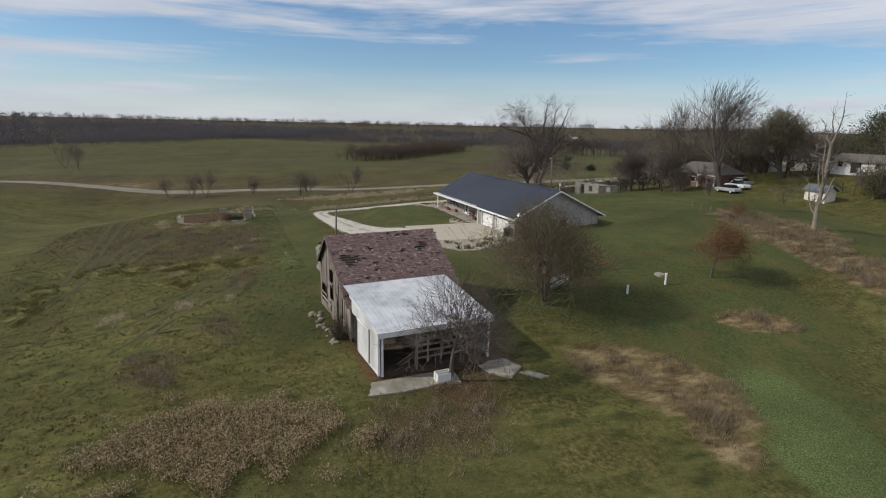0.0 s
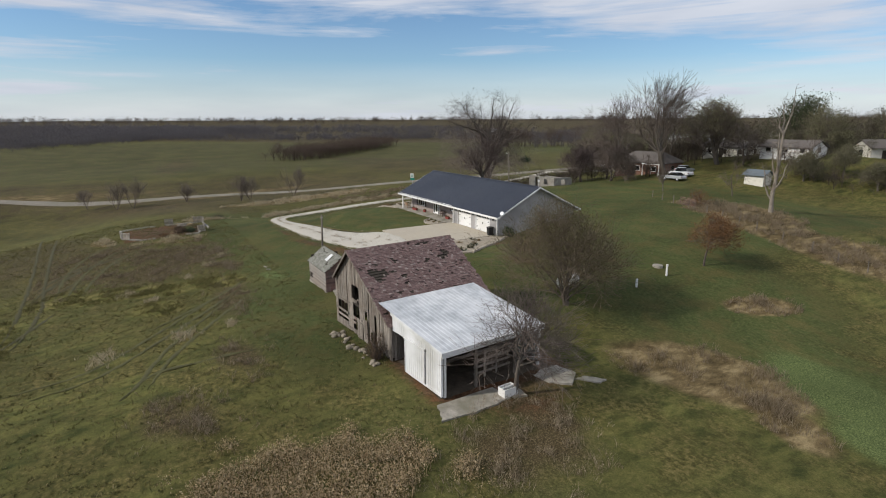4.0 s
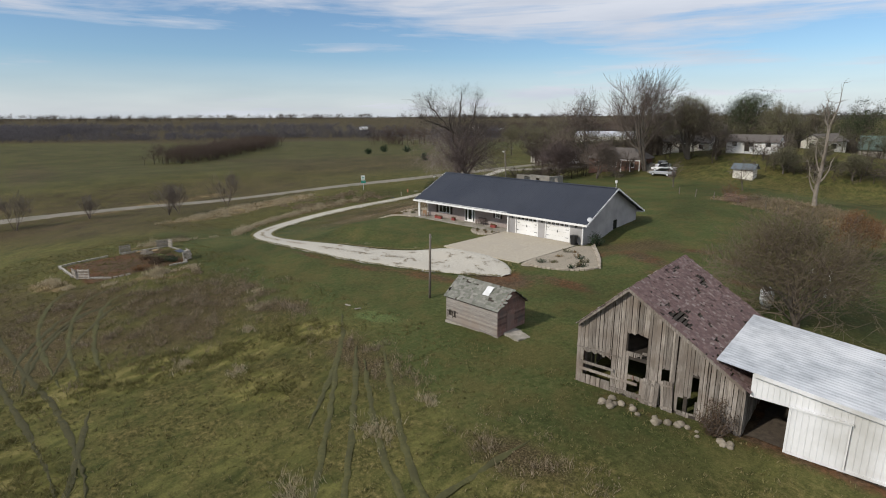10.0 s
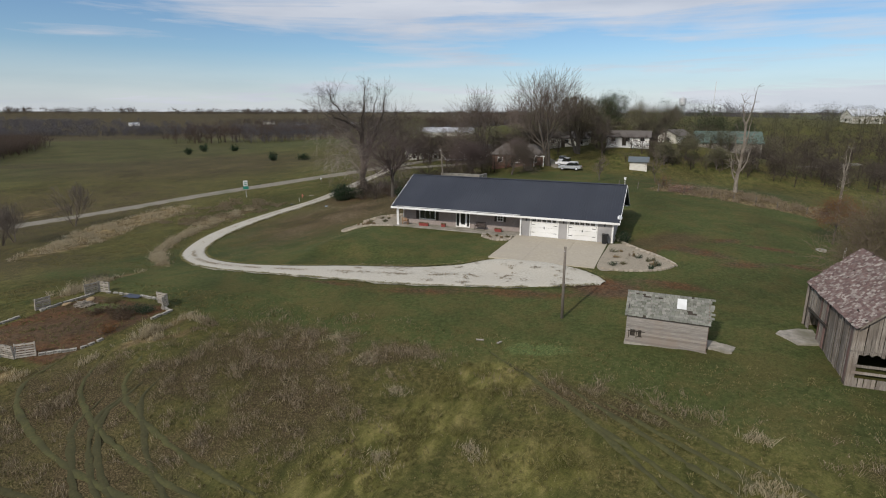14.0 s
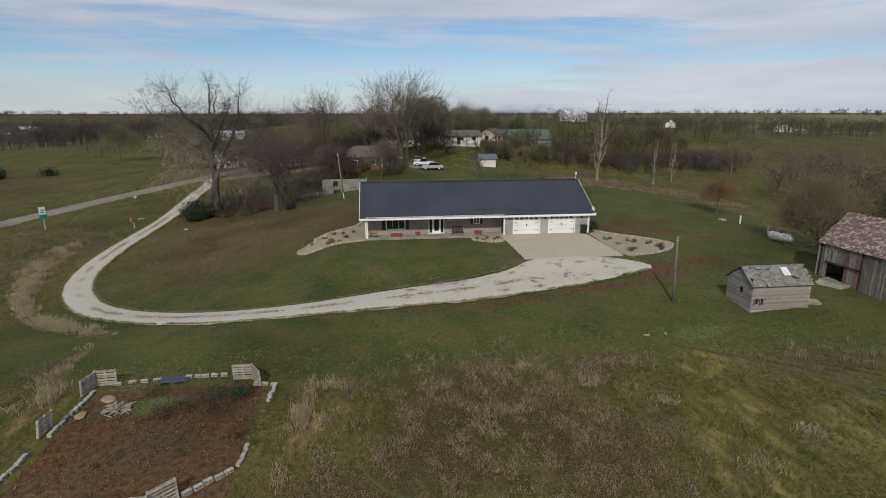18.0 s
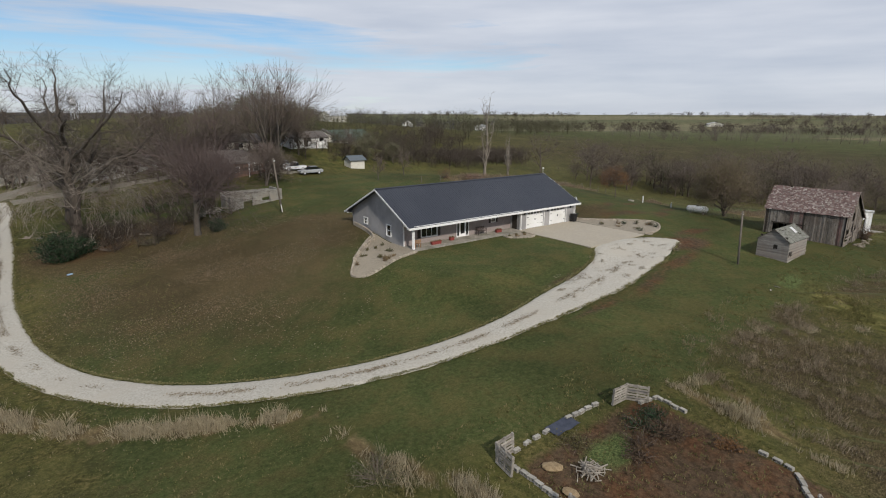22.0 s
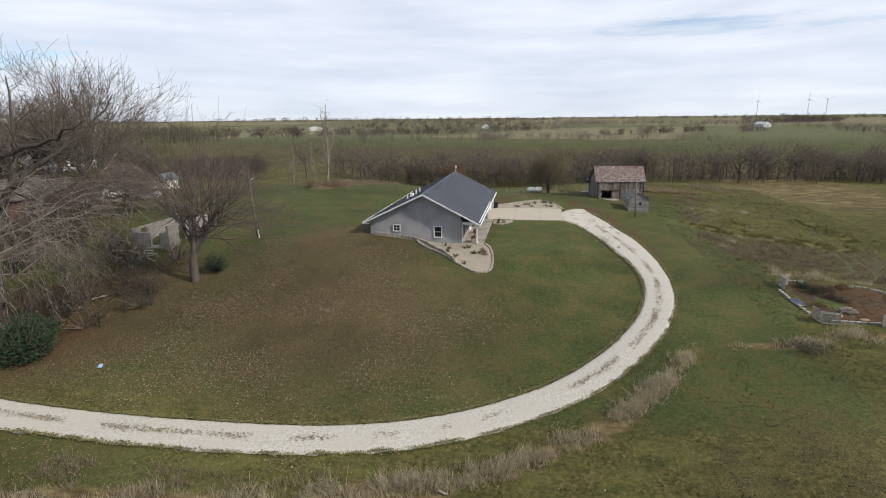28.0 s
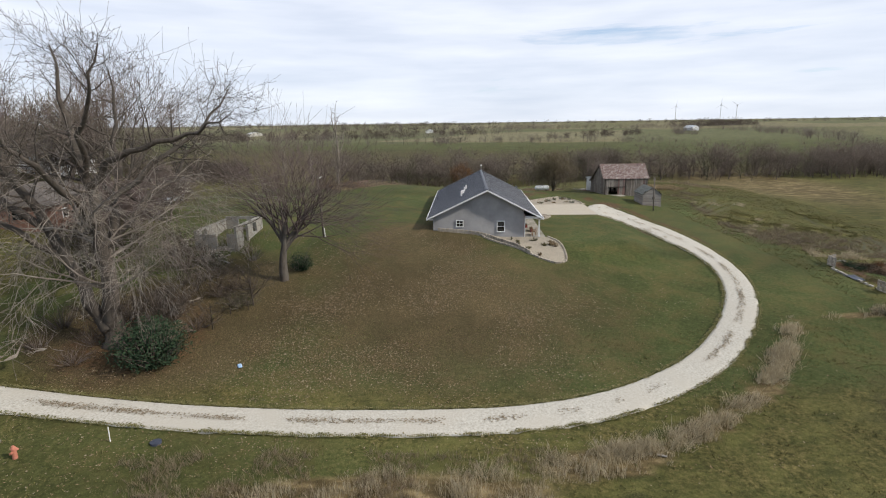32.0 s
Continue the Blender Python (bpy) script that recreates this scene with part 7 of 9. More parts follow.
rng = random.Random(77)
DRYLEAF = island_material("dry perennial stems", [rgb(0.12, 0.085, 0.045), rgb(0.20, 0.15, 0.08), rgb(0.16, 0.10, 0.06)])
for i in range(40):
    x, y = rng.uniform(-6.6, -0.3), rng.uniform(-1.2, 6)
    if blob(x, y, -2.9, 1.0, 3.9, 2.0, 40, 0.01) < 0.5:
        continue
    shrub("bed_shrub", x, y, rng.uniform(0.25, 0.45), rng.uniform(0.3, 0.6), 160, (GREYLEAF, DRYLEAF, OLIVELEAF)[i % 3], "small frosted shrub in a rock bed", 100 + i, 0.05, group="shrubs in the beds")
for i in range(38):
    x, y = rng.uniform(27, 33), rng.uniform(-9.6, 1.5)
    if blob(x, y, 28.9, -6.0, 2.4, 4.6, 22, 0.01) < 0.5:
        continue
    shrub("bed_shrub", x, y, rng.uniform(0.25, 0.6), rng.uniform(0.3, 0.8), 200, (GREYLEAF, DRYLEAF, NEEDLE, OLIVELEAF)[i % 4], "small shrub in a rock bed", 140 + i, 0.05, group="shrubs in the beds")
for i in range(5):
    shrub("bed_shrub", 13.2 + i * 0.6, -1.2 - (i % 2) * 0.7, 0.28, 0.35, 160, (OLIVELEAF, DRYLEAF)[i % 2], "small shrub in a rock bed", 170 + i, 0.05, group="shrubs in the beds")


# ---- porch things ----
def bench(name, x, y, z, w, mat, label, turn=0):
    t = thing(name, (x, y, z), label, "bench")
    m = pose(x, y, z, 0, 0, turn)
    for sx in (-w / 2 + 0.04, w / 2 - 0.04):
        for sy in (-0.2, 0.2):
            part("leg", boxes((sx - 0.03, sx + 0.03, sy - 0.03, sy + 0.03, 0, 0.42), m=m), mat, t)
        part("armrest", boxes((sx - 0.04, sx + 0.04, -0.25, 0.25, 0.6, 0.64), (sx - 0.03, sx + 0.03, -0.23, -0.17, 0.42, 0.6), m=m), mat, t)
    for k in range(4):
        part("seat_slat", boxes((-w / 2, w / 2, -0.25 + k * 0.125, -0.15 + k * 0.125, 0.42, 0.45), m=m), mat, t)
    for k in range(3):
        part("back_slat", boxes((-w / 2, w / 2, 0.22, 0.25, 0.52 + k * 0.13, 0.62 + k * 0.13), m=m), mat, t)
    return t


def planter(x, y, z, w, label):
    t = thing("planter", (x, y, z), label, "planter", "red planters on the porch")
    bm = boxes((x - w / 2, x + w / 2, y - 0.16, y + 0.16, z, z + 0.3))
    for v in bm.verts:
        if v.co.z < z + 0.1:
            v.co.x = x + (v.co.x - x) * 0.9
    part("trough", bm, RED, t)
    part("rim", boxes((x - w / 2 - 0.02, x + w / 2 + 0.02, y - 0.18, y + 0.18, z + 0.3, z + 0.34)), RED, t)
    lf = Limbs()
    r = random.Random(int(x * 10))
    for k in range(120):
        d = rand_dir(r)
        lf.leaf(Vector((x + r.uniform(-w / 2, w / 2), y + r.uniform(-0.14, 0.14), z + 0.34 + r.uniform(0, 0.12))), d, d.orthogonal().normalized(), 0.06, 0.03)
    mesh_part("plants", lf.mesh("plants"), DRYLEAF, t)


bench("porch_chair", 1.55, 0.9, 0.02, 0.75, OAK, "honey-brown wooden porch chair", 180)
bench("porch_bench", 11.3, 1.6, 0.02, 1.3, BROWNIRON, "dark slatted porch bench", 0)
planter(4.1, 0.9, 0.02, 1.3, "long red planter with dry plants")
planter(6.6, 1.3, 0.02, 0.55, "small red planter with dry plants")
planter(13.7, 1.2, 0.02, 0.85, "red planter with dry plants")
g = thing("trash_cart", (26.1, -0.1, 0.03), "black wheeled trash cart beside the garage door", "trash can")
bm = boxes((25.8, 26.4, -0.4, 0.25, 0.08, 1.0))
for v in bm.verts:
    if v.co.z < 0.5:
        v.co.x, v.co.y = 26.1 + (v.co.x - 26.1) * 0.8, -0.07 + (v.co.y + 0.07) * 0.8
part("bin", bm, BLACK, g)
part("lid", boxes((25.76, 26.44, -0.44, 0.29, 1.0, 1.07), bevel=0.02), BLACK, g)
for x in (25.8, 26.36):
    part("wheel", tubes(((x, 0.2, 0.13), (x + 0.05, 0.2, 0.13), 0.12), n=14), BLACK, g)

# ---- fenced garden plot ----
def pallet(x, y, turn, lean, label="silvered shipping pallet stood on edge as a fence panel", w=1.2, h=1.0):
    z = hz(x, y)
    t = thing("pallet", (x, y, z), label, "pallet", "pallets round the garden")
    m = pose(x, y, z + 0.02, lean, 0, turn)
    for k in range(6):
        part("slat", boxes((-w / 2, w / 2, -0.07, -0.05, 0.02 + k * h / 6, 0.02 + k * h / 6 + 0.1), m=m), PALLETWOOD, t)
    for sx in (-w / 2, -0.04, w / 2 - 0.08):
        part("runner", boxes((sx, sx + 0.08, -0.05, 0.05, 0, h), m=m), PALLETWOOD, t)
    for k in (0, 3, 5):
        part("slat", boxes((-w / 2, w / 2, 0.05, 0.07, 0.02 + k * h / 6, 0.02 + k * h / 6 + 0.1), m=m), PALLETWOOD, t)


for x, y, a, l in ((-15.05, -28.95, 80, 4), (-14.33, -28.3, 4, -4), (-6.18, -28.95, -2, 3), (-5.28, -29.48, -58, 4), (-15.12, -33.15, 88, 8), (-8.1, -39.7, 4, 5), (-7.1, -39.2, 45, -6)):
    pallet(x, y, a, l)
me = bpy.data.meshes.new("concrete_block")
bm = bmesh.new()
box(bm, -0.2, 0.2, -0.1, 0.1, 0, 0.05); box(bm, -0.2, 0.2, -0.1, 0.1, 0.15, 0.19)
for x in (-0.2, -0.02, 0.16):
    box(bm, x, x + 0.04, -0.1, 0.1, 0.05, 0.15)
bm.to_mesh(me); bm.free(); me.materials.append(BLOCK)
random.seed(51)
for (xa, ya), (xb, yb), step in (((-14.6, -29.3), (-14.7, -33.4), 0.42), ((-14.9, -35.3), (-15.1, -39.8), 0.42), ((-14.9, -39.9), (-9.0, -39.8), 0.42), ((-13.6, -28.4), (-11.4, -28.3), 0.62), ((-9.6, -28.2), (-7.5, -28.3), 0.45), ((-5.2, -29.8), (-4.2, -30.0), 0.4), ((-4.1, -30.2), (-4.2, -31.6), 0.42), ((-6.4, -38.6), (-4.9, -37.4), 0.42), ((-4.6, -36.9), (-4.5, -35.8), 0.42)):
    n = max(1, int(math.hypot(xb - xa, yb - ya) / step))
    a = math.degrees(math.atan2(yb - ya, xb - xa))
    for k in range(n + 1):
        x, y = xa + (xb - xa) * k / n + random.uniform(-0.05, 0.05), ya + (yb - ya) * k / n + random.uniform(-0.05, 0.05)
        o = new("concrete_block", me)
        o.matrix_basis = pose(x, y, hz(x, y) - 0.02, 0, 0, a + random.uniform(-9, 9))
        tagged(o, "grey hollow concrete block edging the garden plot", "concrete block", "blocks round the garden")
bm = bmesh.new()
bmesh.ops.create_grid(bm, x_segments=14, y_segments=10, size=0.5)
for v in bm.verts:
    v.co = Vector((v.co.x * 1.8 - 10.4, v.co.y * 0.9 - 28.5, 0))
    v.co.z = hz(v.co.x, v.co.y) + 0.1 + 0.08 * noise.noise(v.co * 2)
tagged(part("tarp", bm, BLUETARP, smooth=True), "crumpled dark blue tarpaulin at the garden edge", "tarpaulin")
w = thing("brush_pile", (-12.3, -31.6, hz(-12.3, -31.6)), "pile of bleached broken sticks and boards", "brush pile")
st = Limbs()
rng = random.Random(61)
for k in range(70):
    a, r = rng.uniform(0, math.tau), rng.uniform(0, 0.7)
    c = Vector((-12.3 + r * math.cos(a), -31.6 + r * math.sin(a), hz(-12.3, -31.6) + 0.45 * (1 - r) * rng.random() + 0.05))
    d = rand_dir(rng); d.z *= 0.35
    st.limb([c - d * rng.uniform(0.2, 0.5), c + d * rng.uniform(0.2, 0.5)], [0.03, 0.02], 4)
mesh_part("sticks", st.mesh("sticks"), PALEBARK, w)
for x, y, r in ((-13.3, -30.3, 0.5), (-14.0, -31.9, 0.4)):
    o = new("straw_heap", STONES[2].copy())
    o.data.materials.clear(); o.data.materials.append(STRAW)
    o.matrix_basis = Matrix.LocRotScale((x, y, hz(x, y) + 0.1), Euler((0, 0, x)), (r, r * 0.7, r * 0.3))
    tagged(o, "slumped heap of weathered straw in the garden", "straw heap")
for i, (x, y, r, h, mat) in enumerate(((-7.2, -31.0, 1.2, 0.5, NEEDLE), (-8.6, -31.8, 1.1, 0.7, BROWNLEAF), (-9.6, -32.4, 0.9, 0.5, BROWNLEAF), (-6.4, -32.6, 0.9, 0.4, BROWNLEAF), (-5.4, -34.5, 0.8, 0.5, RUSTLEAF), (-11.0, -29.7, 1.2, 0.25, OLIVELEAF))):
    shrub("garden_plant", x, y, r, h, 700, mat, "frosted garden plant gone to seed", 200 + i, 0.06, group="plants in the garden")

# ---- fence line, sign, mailbox, bits in the grass ----
FENCE = smooth_line([(24.5, 31.5), (30.5, 28.5), (37.7, 25.6), (45.5, 23.4), (52, 22.4), (60, 22.6), (70, 24)], 2.6)
for i, (x, y) in enumerate(FENCE):
    f = thing("fence_post", (x, y, hz(x, y)), "grey weathered fence post", "fence post", "posts along the back fence")
    part("post", tubes(((x, y, hz(x, y) - 0.3), (x + random.uniform(-0.08, 0.08), y, hz(x, y) + random.uniform(0.95, 1.2)), 0.06, 0.05), n=6), POLE, f)
gt = thing("farm_gate", (33.5, 27.4, hz(33.5, 27.4)), "rusty tube gate in the back fence", "gate")
m = pose(33.5, 27.4, hz(33.5, 27.4), 0, 0, -22)
for z in (0.3, 0.5, 0.72, 0.95, 1.15):
    part("tube", tubes((m @ Vector((-1.7, 0, z)), m @ Vector((1.7, 0, z)), 0.03), n=6), BARNRED, gt)
for x in (-1.7, 0, 1.7):
    part("upright", tubes((m @ Vector((x, 0, 0.1)), m @ Vector((x, 0, 1.18)), 0.03), n=6), BARNRED, gt)
sx, sy = -48.6, 27.4
s = thing("road_sign", (sx, sy, hz(sx, sy)), "green and white sign board on a slim post", "sign")
m = pose(sx, sy, hz(sx, sy), 0, 0, 55)
part("post", boxes((-0.04, 0.04, -0.04, 0.04, -0.3, 3.2), m=m), GALV, s)
part("board", boxes((-0.55, 0.55, -0.07, -0.045, 1.7, 2.3), m=m), SIGNGREEN, s, "green lower board")
part("board", boxes((-0.5, 0.4, -0.07, -0.045, 2.35, 3.5), m=m), WHITE, s, "white upper board")
part("bar", boxes((-0.35, 0.2, -0.078, -0.071, 2.6, 2.75), (-0.3, 0.3, -0.078, -0.071, 2.95, 3.1), m=m), SIGNGREEN, s, "illegible green bar")
mx, my = -42.7, 45.4
mb = thing("mailbox", (mx, my, hz(mx, my)), "white mailbox on a short post by the road", "mailbox")
part("post", boxes((mx - 0.05, mx + 0.05, my - 0.05, my + 0.05, hz(mx, my) - 0.2, hz(mx, my) + 0.75)), POLE, mb)
bm = boxes((mx - 0.14, mx + 0.14, my - 0.28, my + 0.28, hz(mx, my) + 0.75, hz(mx, my) + 1.05))
bmesh.ops.bevel(bm, geom=[e for e in bm.edges if all(v.co.z > hz(mx, my) + 1 for v in e.verts) and abs(e.verts[0].co.x - e.verts[1].co.x) < 0.01], offset=0.1, segments=4, affect="EDGES")
part("box", bm, WHITE, mb)
for i, (x, y, a) in enumerate(((20.9, -26.2, 20), (22.3, -26.2, 75), (-35.85, -1.5, 60))):
    o = part("scrap_board", boxes((-0.26, 0.26, -0.07, 0.07, 0.0, 0.04), m=pose(x, y, hz(x, y) + 0.05, 8, 4, a)), PALLETWOOD)
    tagged(o, "pale scrap board lying in the grass", "scrap", "scraps in the grass")
o = part("plastic_bag", boxes((-0.3, 0.3, -0.15, 0.15, 0, 0.12), m=pose(-27.35, 25.1, hz(-27.35, 25.1), 0, 0, 30), bevel=0.05), material("pale blue plastic", rgb(0.25, 0.38, 0.55), rgb(0.35, 0.5, 0.68), 5, 0.5))
tagged(o, "pale blue plastic bag in the leaves", "bag")
dx, dy = -37.5, 34.4
o = part("stone_slab", boxes((-0.45, 0.45, -0.3, 0.3, -0.05, 0.06), m=pose(dx, dy, hz(dx, dy), 0, 0, 20)), OLDCONC)
tagged(o, "small pale concrete slab by the drive", "slab")
o = thing("hydrant", (-38.3, 32.4, hz(-38.3, 32.4)), "faded red hydrant lying in the grass verge", "hydrant")
zz = hz(-38.3, 32.4)
part("barrel", tubes(((-38.3, 32.4, zz - 0.1), (-38.3, 32.4, zz + 0.55), 0.13, 0.11), n=12), FADED, o)
part("bonnet", tubes(((-38.3, 32.4, zz + 0.55), (-38.3, 32.4, zz + 0.72), 0.15, 0.06), n=12), FADED, o)
part("outlet", tubes(((-38.55, 32.4, zz + 0.4), (-38.05, 32.4, zz + 0.4), 0.06), n=8), FADED, o)
o = thing("meter_box", (-36.2, 26.2, hz(-36.2, 26.2)), "dark round meter lid in the verge", "meter box")
part("lid", tubes(((-36.2, 26.2, hz(-36.2, 26.2) - 0.1), (-36.2, 26.2, hz(-36.2, 26.2) + 0.12), 0.3), n=16), BLUETARP, o)
o = thing("marker_post", (-36.3, 28.7, hz(-36.3, 28.7)), "thin white drive marker", "post")
part("rod", tubes(((-36.3, 28.7, hz(-36.3, 28.7) - 0.1), (-36.3, 28.7, hz(-36.3, 28.7) + 0.9), 0.03), n=6), WHITE, o)

# ---- neighbouring buildings ----
BRICKRED = material("brown brick", rgb(0.14, 0.075, 0.055), rgb(0.21, 0.12, 0.09), 4, 0.9, bump=0.2)
GREYROOF = material("grey-brown asphalt shingles", rgb(0.085, 0.075, 0.068), rgb(0.14, 0.125, 0.115), 5, 0.95, bump=0.3)
GREENROOF = material("dull green metal roof", rgb(0.065, 0.10, 0.082), rgb(0.09, 0.125, 0.105), 2, 0.55)
BLUEROOF = material("slate blue shingles", rgb(0.085, 0.105, 0.12), rgb(0.13, 0.15, 0.165), 4, 0.9)
CREAM = material("cream siding", rgb(0.52, 0.50, 0.44), rgb(0.62, 0.60, 0.54), 2, 0.8)


def cottage(name, x, y, w, d, h, rise, turn, wall, roof, label, category="house", windows=2, hip=0.0, base=None):
    """A gabled or hipped house: walls, roof slopes with an overhang, windows and a door, set on the ground."""
    z = (min(hz(x + a * w / 2, y + b * d / 2) for a in (-1, 1) for b in (-1, 1)) if base is None else base)
    t = thing(name, (x, y, z), label, category)
    m = pose(x, y, z, 0, 0, turn)
    part("wall", boxes((-w / 2, w / 2, -d / 2, d / 2, -1.0, h), m=m), wall, t)
    o = 0.35
    e = [Vector((sx * (w / 2 + o), sy * (d / 2 + o), h - 0.1)) for sx, sy in ((-1, -1), (1, -1), (1, 1), (-1, 1))]
    r = [Vector((-w / 2 - o + hip * w / 2, 0, h + rise)), Vector((w / 2 + o - hip * w / 2, 0, h + rise))]
    up = Vector((0, 0, 0.12))
    for quad in ((e[0], e[1], r[1], r[0]), (e[2], e[3], r[0], r[1])):
        bm = bmesh.new()
        a = [bm.verts.new(m @ q) for q in quad]
        b = [bm.verts.new(m @ (q + up)) for q in quad]
        bm.faces.new(a[::-1]); bm.faces.new(b)
        for i in range(4):
            bm.faces.new((a[i], a[(i + 1) % 4], b[(i + 1) % 4], b[i]))
        bmesh.ops.recalc_face_normals(bm, faces=bm.faces[:])
        part("roof", bm, roof, t)
    for s, (p, q) in ((-1, (e[0], e[3])), (1, (e[1], e[2]))):
        top = r[0] if s < 0 else r[1]
        bm = bmesh.new()
        if hip:
            vs = [bm.verts.new(m @ (k + up)) for k in (p, q, top)]
            bm.faces.new(vs)
            bm.faces.new([bm.verts.new(m @ k) for k in (p, q, top)])
            part("roof", bm, roof, t)
        else:
            xx = s * w / 2
            tri = [Vector((xx, -d / 2, h - 0.05)), Vector((xx, d / 2, h - 0.05)), Vector((xx, 0, h + rise * 0.97))]
            a = [bm.verts.new(m @ k) for k in tri]
            b = [bm.verts.new(m @ (k - Vector((s * 0.15, 0, 0)))) for k in tri]
            bm.faces.new(a); bm.faces.new(b[::-1])
            for i in range(3):
                bm.faces.new((a[i], a[(i + 1) % 3], b[(i + 1) % 3], b[i]))
            bmesh.ops.recalc_face_normals(bm, faces=bm.faces[:])
            part("gable", bm, wall, t)
    for k in range(windows):
        for sy in (-1, 1):
            cx = -w / 2 + w * (k + 0.5) / windows
            lo, hi = sorted((sy * (d / 2 - 0.05), sy * (d / 2 + 0.03)))
            win = part("window", boxes((cx - 0.55, cx + 0.55, lo, hi, 0.9, 2.0), m=m), WHITE, t)
            lo, hi = sorted((sy * (d / 2 - 0.04), sy * (d / 2 + 0.05)))
            part("pane", boxes((cx - 0.45, cx + 0.45, lo, hi, 1.0, 1.9), m=m), GLASS, win)
    if windows:
        for sx in (-1, 1):
            lo, hi = sorted((sx * (w / 2 - 0.05), sx * (w / 2 + 0.04)))
            part("window", boxes((lo, hi, -0.5, 0.5, 1.0, 2.0), m=m), GLASS, t)
        part("door", boxes((-w * 0.08 - 0.45, -w * 0.08 + 0.45, -d / 2 - 0.05, -d / 2 + 0.05, 0, 2.0), m=m), DARKIN, t)
    return t


cottage("brick_house", 0.5, 59.5, 11, 8, 2.6, 2.0, 8, BRICKRED, GREYROOF, "low brown brick house with a grey hipped roof", windows=3, hip=0.45, base=2.4)
hp = thing("porch_posts", (4.5, 54.8, 3.0), "white porch posts and stone edging before the brick house", "porch")
for x in (3.0, 5.0, 7.0):
    part("post", boxes((x - 0.08, x + 0.08, 54.6, 54.76, 2.2, 5.0)), WHITE, hp)
part("beam", boxes((2.8, 7.2, 54.55, 54.8, 4.8, 5.0)), WHITE, hp)
cottage("white_house", 22.2, 74.0, 9.2, 6.0, 1.9, 1.25, 2, WHITE, GREYROOF, "small white house with a low grey roof", windows=3, base=6.6)
cottage("white_house", 8.0, 77, 10, 6, 2.3, 1.4, 3, CREAM, GREYROOF, "pale ranch house behind bare trees", windows=3, base=5.6)
cottage("white_house", 32.0, 84, 6, 5, 2.4, 1.4, 60, CREAM, GREYROOF, "pale gabled garage among bare trees", windows=1)
cottage("green_barn", 44, 97, 15, 9, 3.0, 2.6, 4, OLDCONC, GREENROOF, "wide outbuilding with a dull green metal roof", "barn", windows=0, base=3.6)
cottage("garden_shed", 25.8, 57.0, 3.3, 2.6, 1.45, 0.8, 2, CREAM, BLUEROOF, "white garden shed with a slate-blue roof", "shed", windows=0, base=2.9)
cottage("white_house", -14, 74, 10, 6, 2.4, 1.4, 30, WHITE, GREYROOF, "white house behind the bare cottonwood", windows=3)
cottage("long_shed", -66.5, 176, 27, 9, 2.6, 2.0, 12, CREAM, GALV, "long pale farm shed past the bare cottonwood", "shed", windows=0)
cottage("white_house", -32, 82, 12, 6, 2.5, 1.4, 35, CREAM, GREYROOF, "pale mobile home beside the road", windows=4)
for i, (x, y, w, a) in enumerate(((-445, 715, 22, 20), (-400, 610, 20, 30), (-470, 600, 12, 40), (-640, 735, 18, 10), (-735, 541, 14, 60), (-180, 420, 12, 20), (100, 210, 12, 20), (180, 260, 10, 60), (310, 330, 11, 20), (-300, 500, 12, 0), (560, -240, 14, 20), (720, 60, 16, 10), (690, 300, 30, 30), (120, 480, 12, 15), (480, 520, 14, 25))):
    cottage("far_house", x, y, w, w * 0.6, 3.2, 2.4, a, WHITE if i % 3 else CREAM, GREYROOF if i % 2 else GALV, "distant pale farm building", windows=2)

# roofless block ruin behind the house
r = thing("block_ruin", (-4, 34.2, hz(-4, 34.2)), "roofless white block outbuilding with empty window openings", "ruin")
RUINW = material("stained whitewash", rgb(0.14, 0.135, 0.118), rgb(0.29, 0.28, 0.255), 1.5, 0.95, bump=0.4, third=rgb(0.24, 0.22, 0.19), third_scale=0.8)
zb = hz(-4, 33.6)
wall_part("wall", r, RUINW, "x", -7.3, 0.2, zb - 1.4, zb + 2.1, 33.2, 33.45, [(-5.5, -4.2, zb - 0.3, zb + 1.85), (-2.8, -1.7, zb + 0.6, zb + 1.7)])
wall_part("wall", r, RUINW, "y", 33.45, 37.5, zb - 1.0, zb + 2.0, -0.05, 0.2, [(35, 36, zb + 0.7, zb + 1.7)])
wall_part("wall", r, RUINW, "y", 33.45, 37.5, zb - 1.6, zb + 1.3, -7.3, -7.05, [(34.3, 35.4, zb - 0.6, zb + 1.3)])
wall_part("wall", r, RUINW, "x", -7.3, 0.2, zb - 1.4, zb + 1.7, 37.5, 37.75, [(-6.0, -5.0, zb + 0.4, zb + 1.5)])
part("floor_slab", boxes((-7.0, -0.1, 33.5, 37.5, zb - 1.4, zb - 0.3)), OLDCONC, r)
rub = thing("rubble_pile", (-9.4, 34.6, hz(-9.4, 34.6)), "pile of broken boards and blocks beside the ruin", "rubble")
random.seed(71)
for k in range(26):
    x, y = -9.4 + random.uniform(-1.8, 1.8), 34.6 + random.uniform(-1.2, 1.2)
    part("broken_board", boxes((-random.uniform(0.3, 1.0), random.uniform(0.3, 1.0), -0.08, 0.08, 0, 0.05), m=pose(x, y, hz(x, y) + random.uniform(0.05, 0.6), random.uniform(-30, 30), random.uniform(-30, 30), random.uniform(0, 180))), (PALEBARK, RUINW, BARNWOOD)[k % 3], rub)

# parked cars
CARW = material("white car paint", rgb(0.62, 0.63, 0.64), rgb(0.68, 0.69, 0.70), 1, 0.25, spec=0.6)
CARS = material("silver car paint", rgb(0.42, 0.44, 0.46), rgb(0.48, 0.50, 0.52), 1, 0.25, 0.3, spec=0.6)


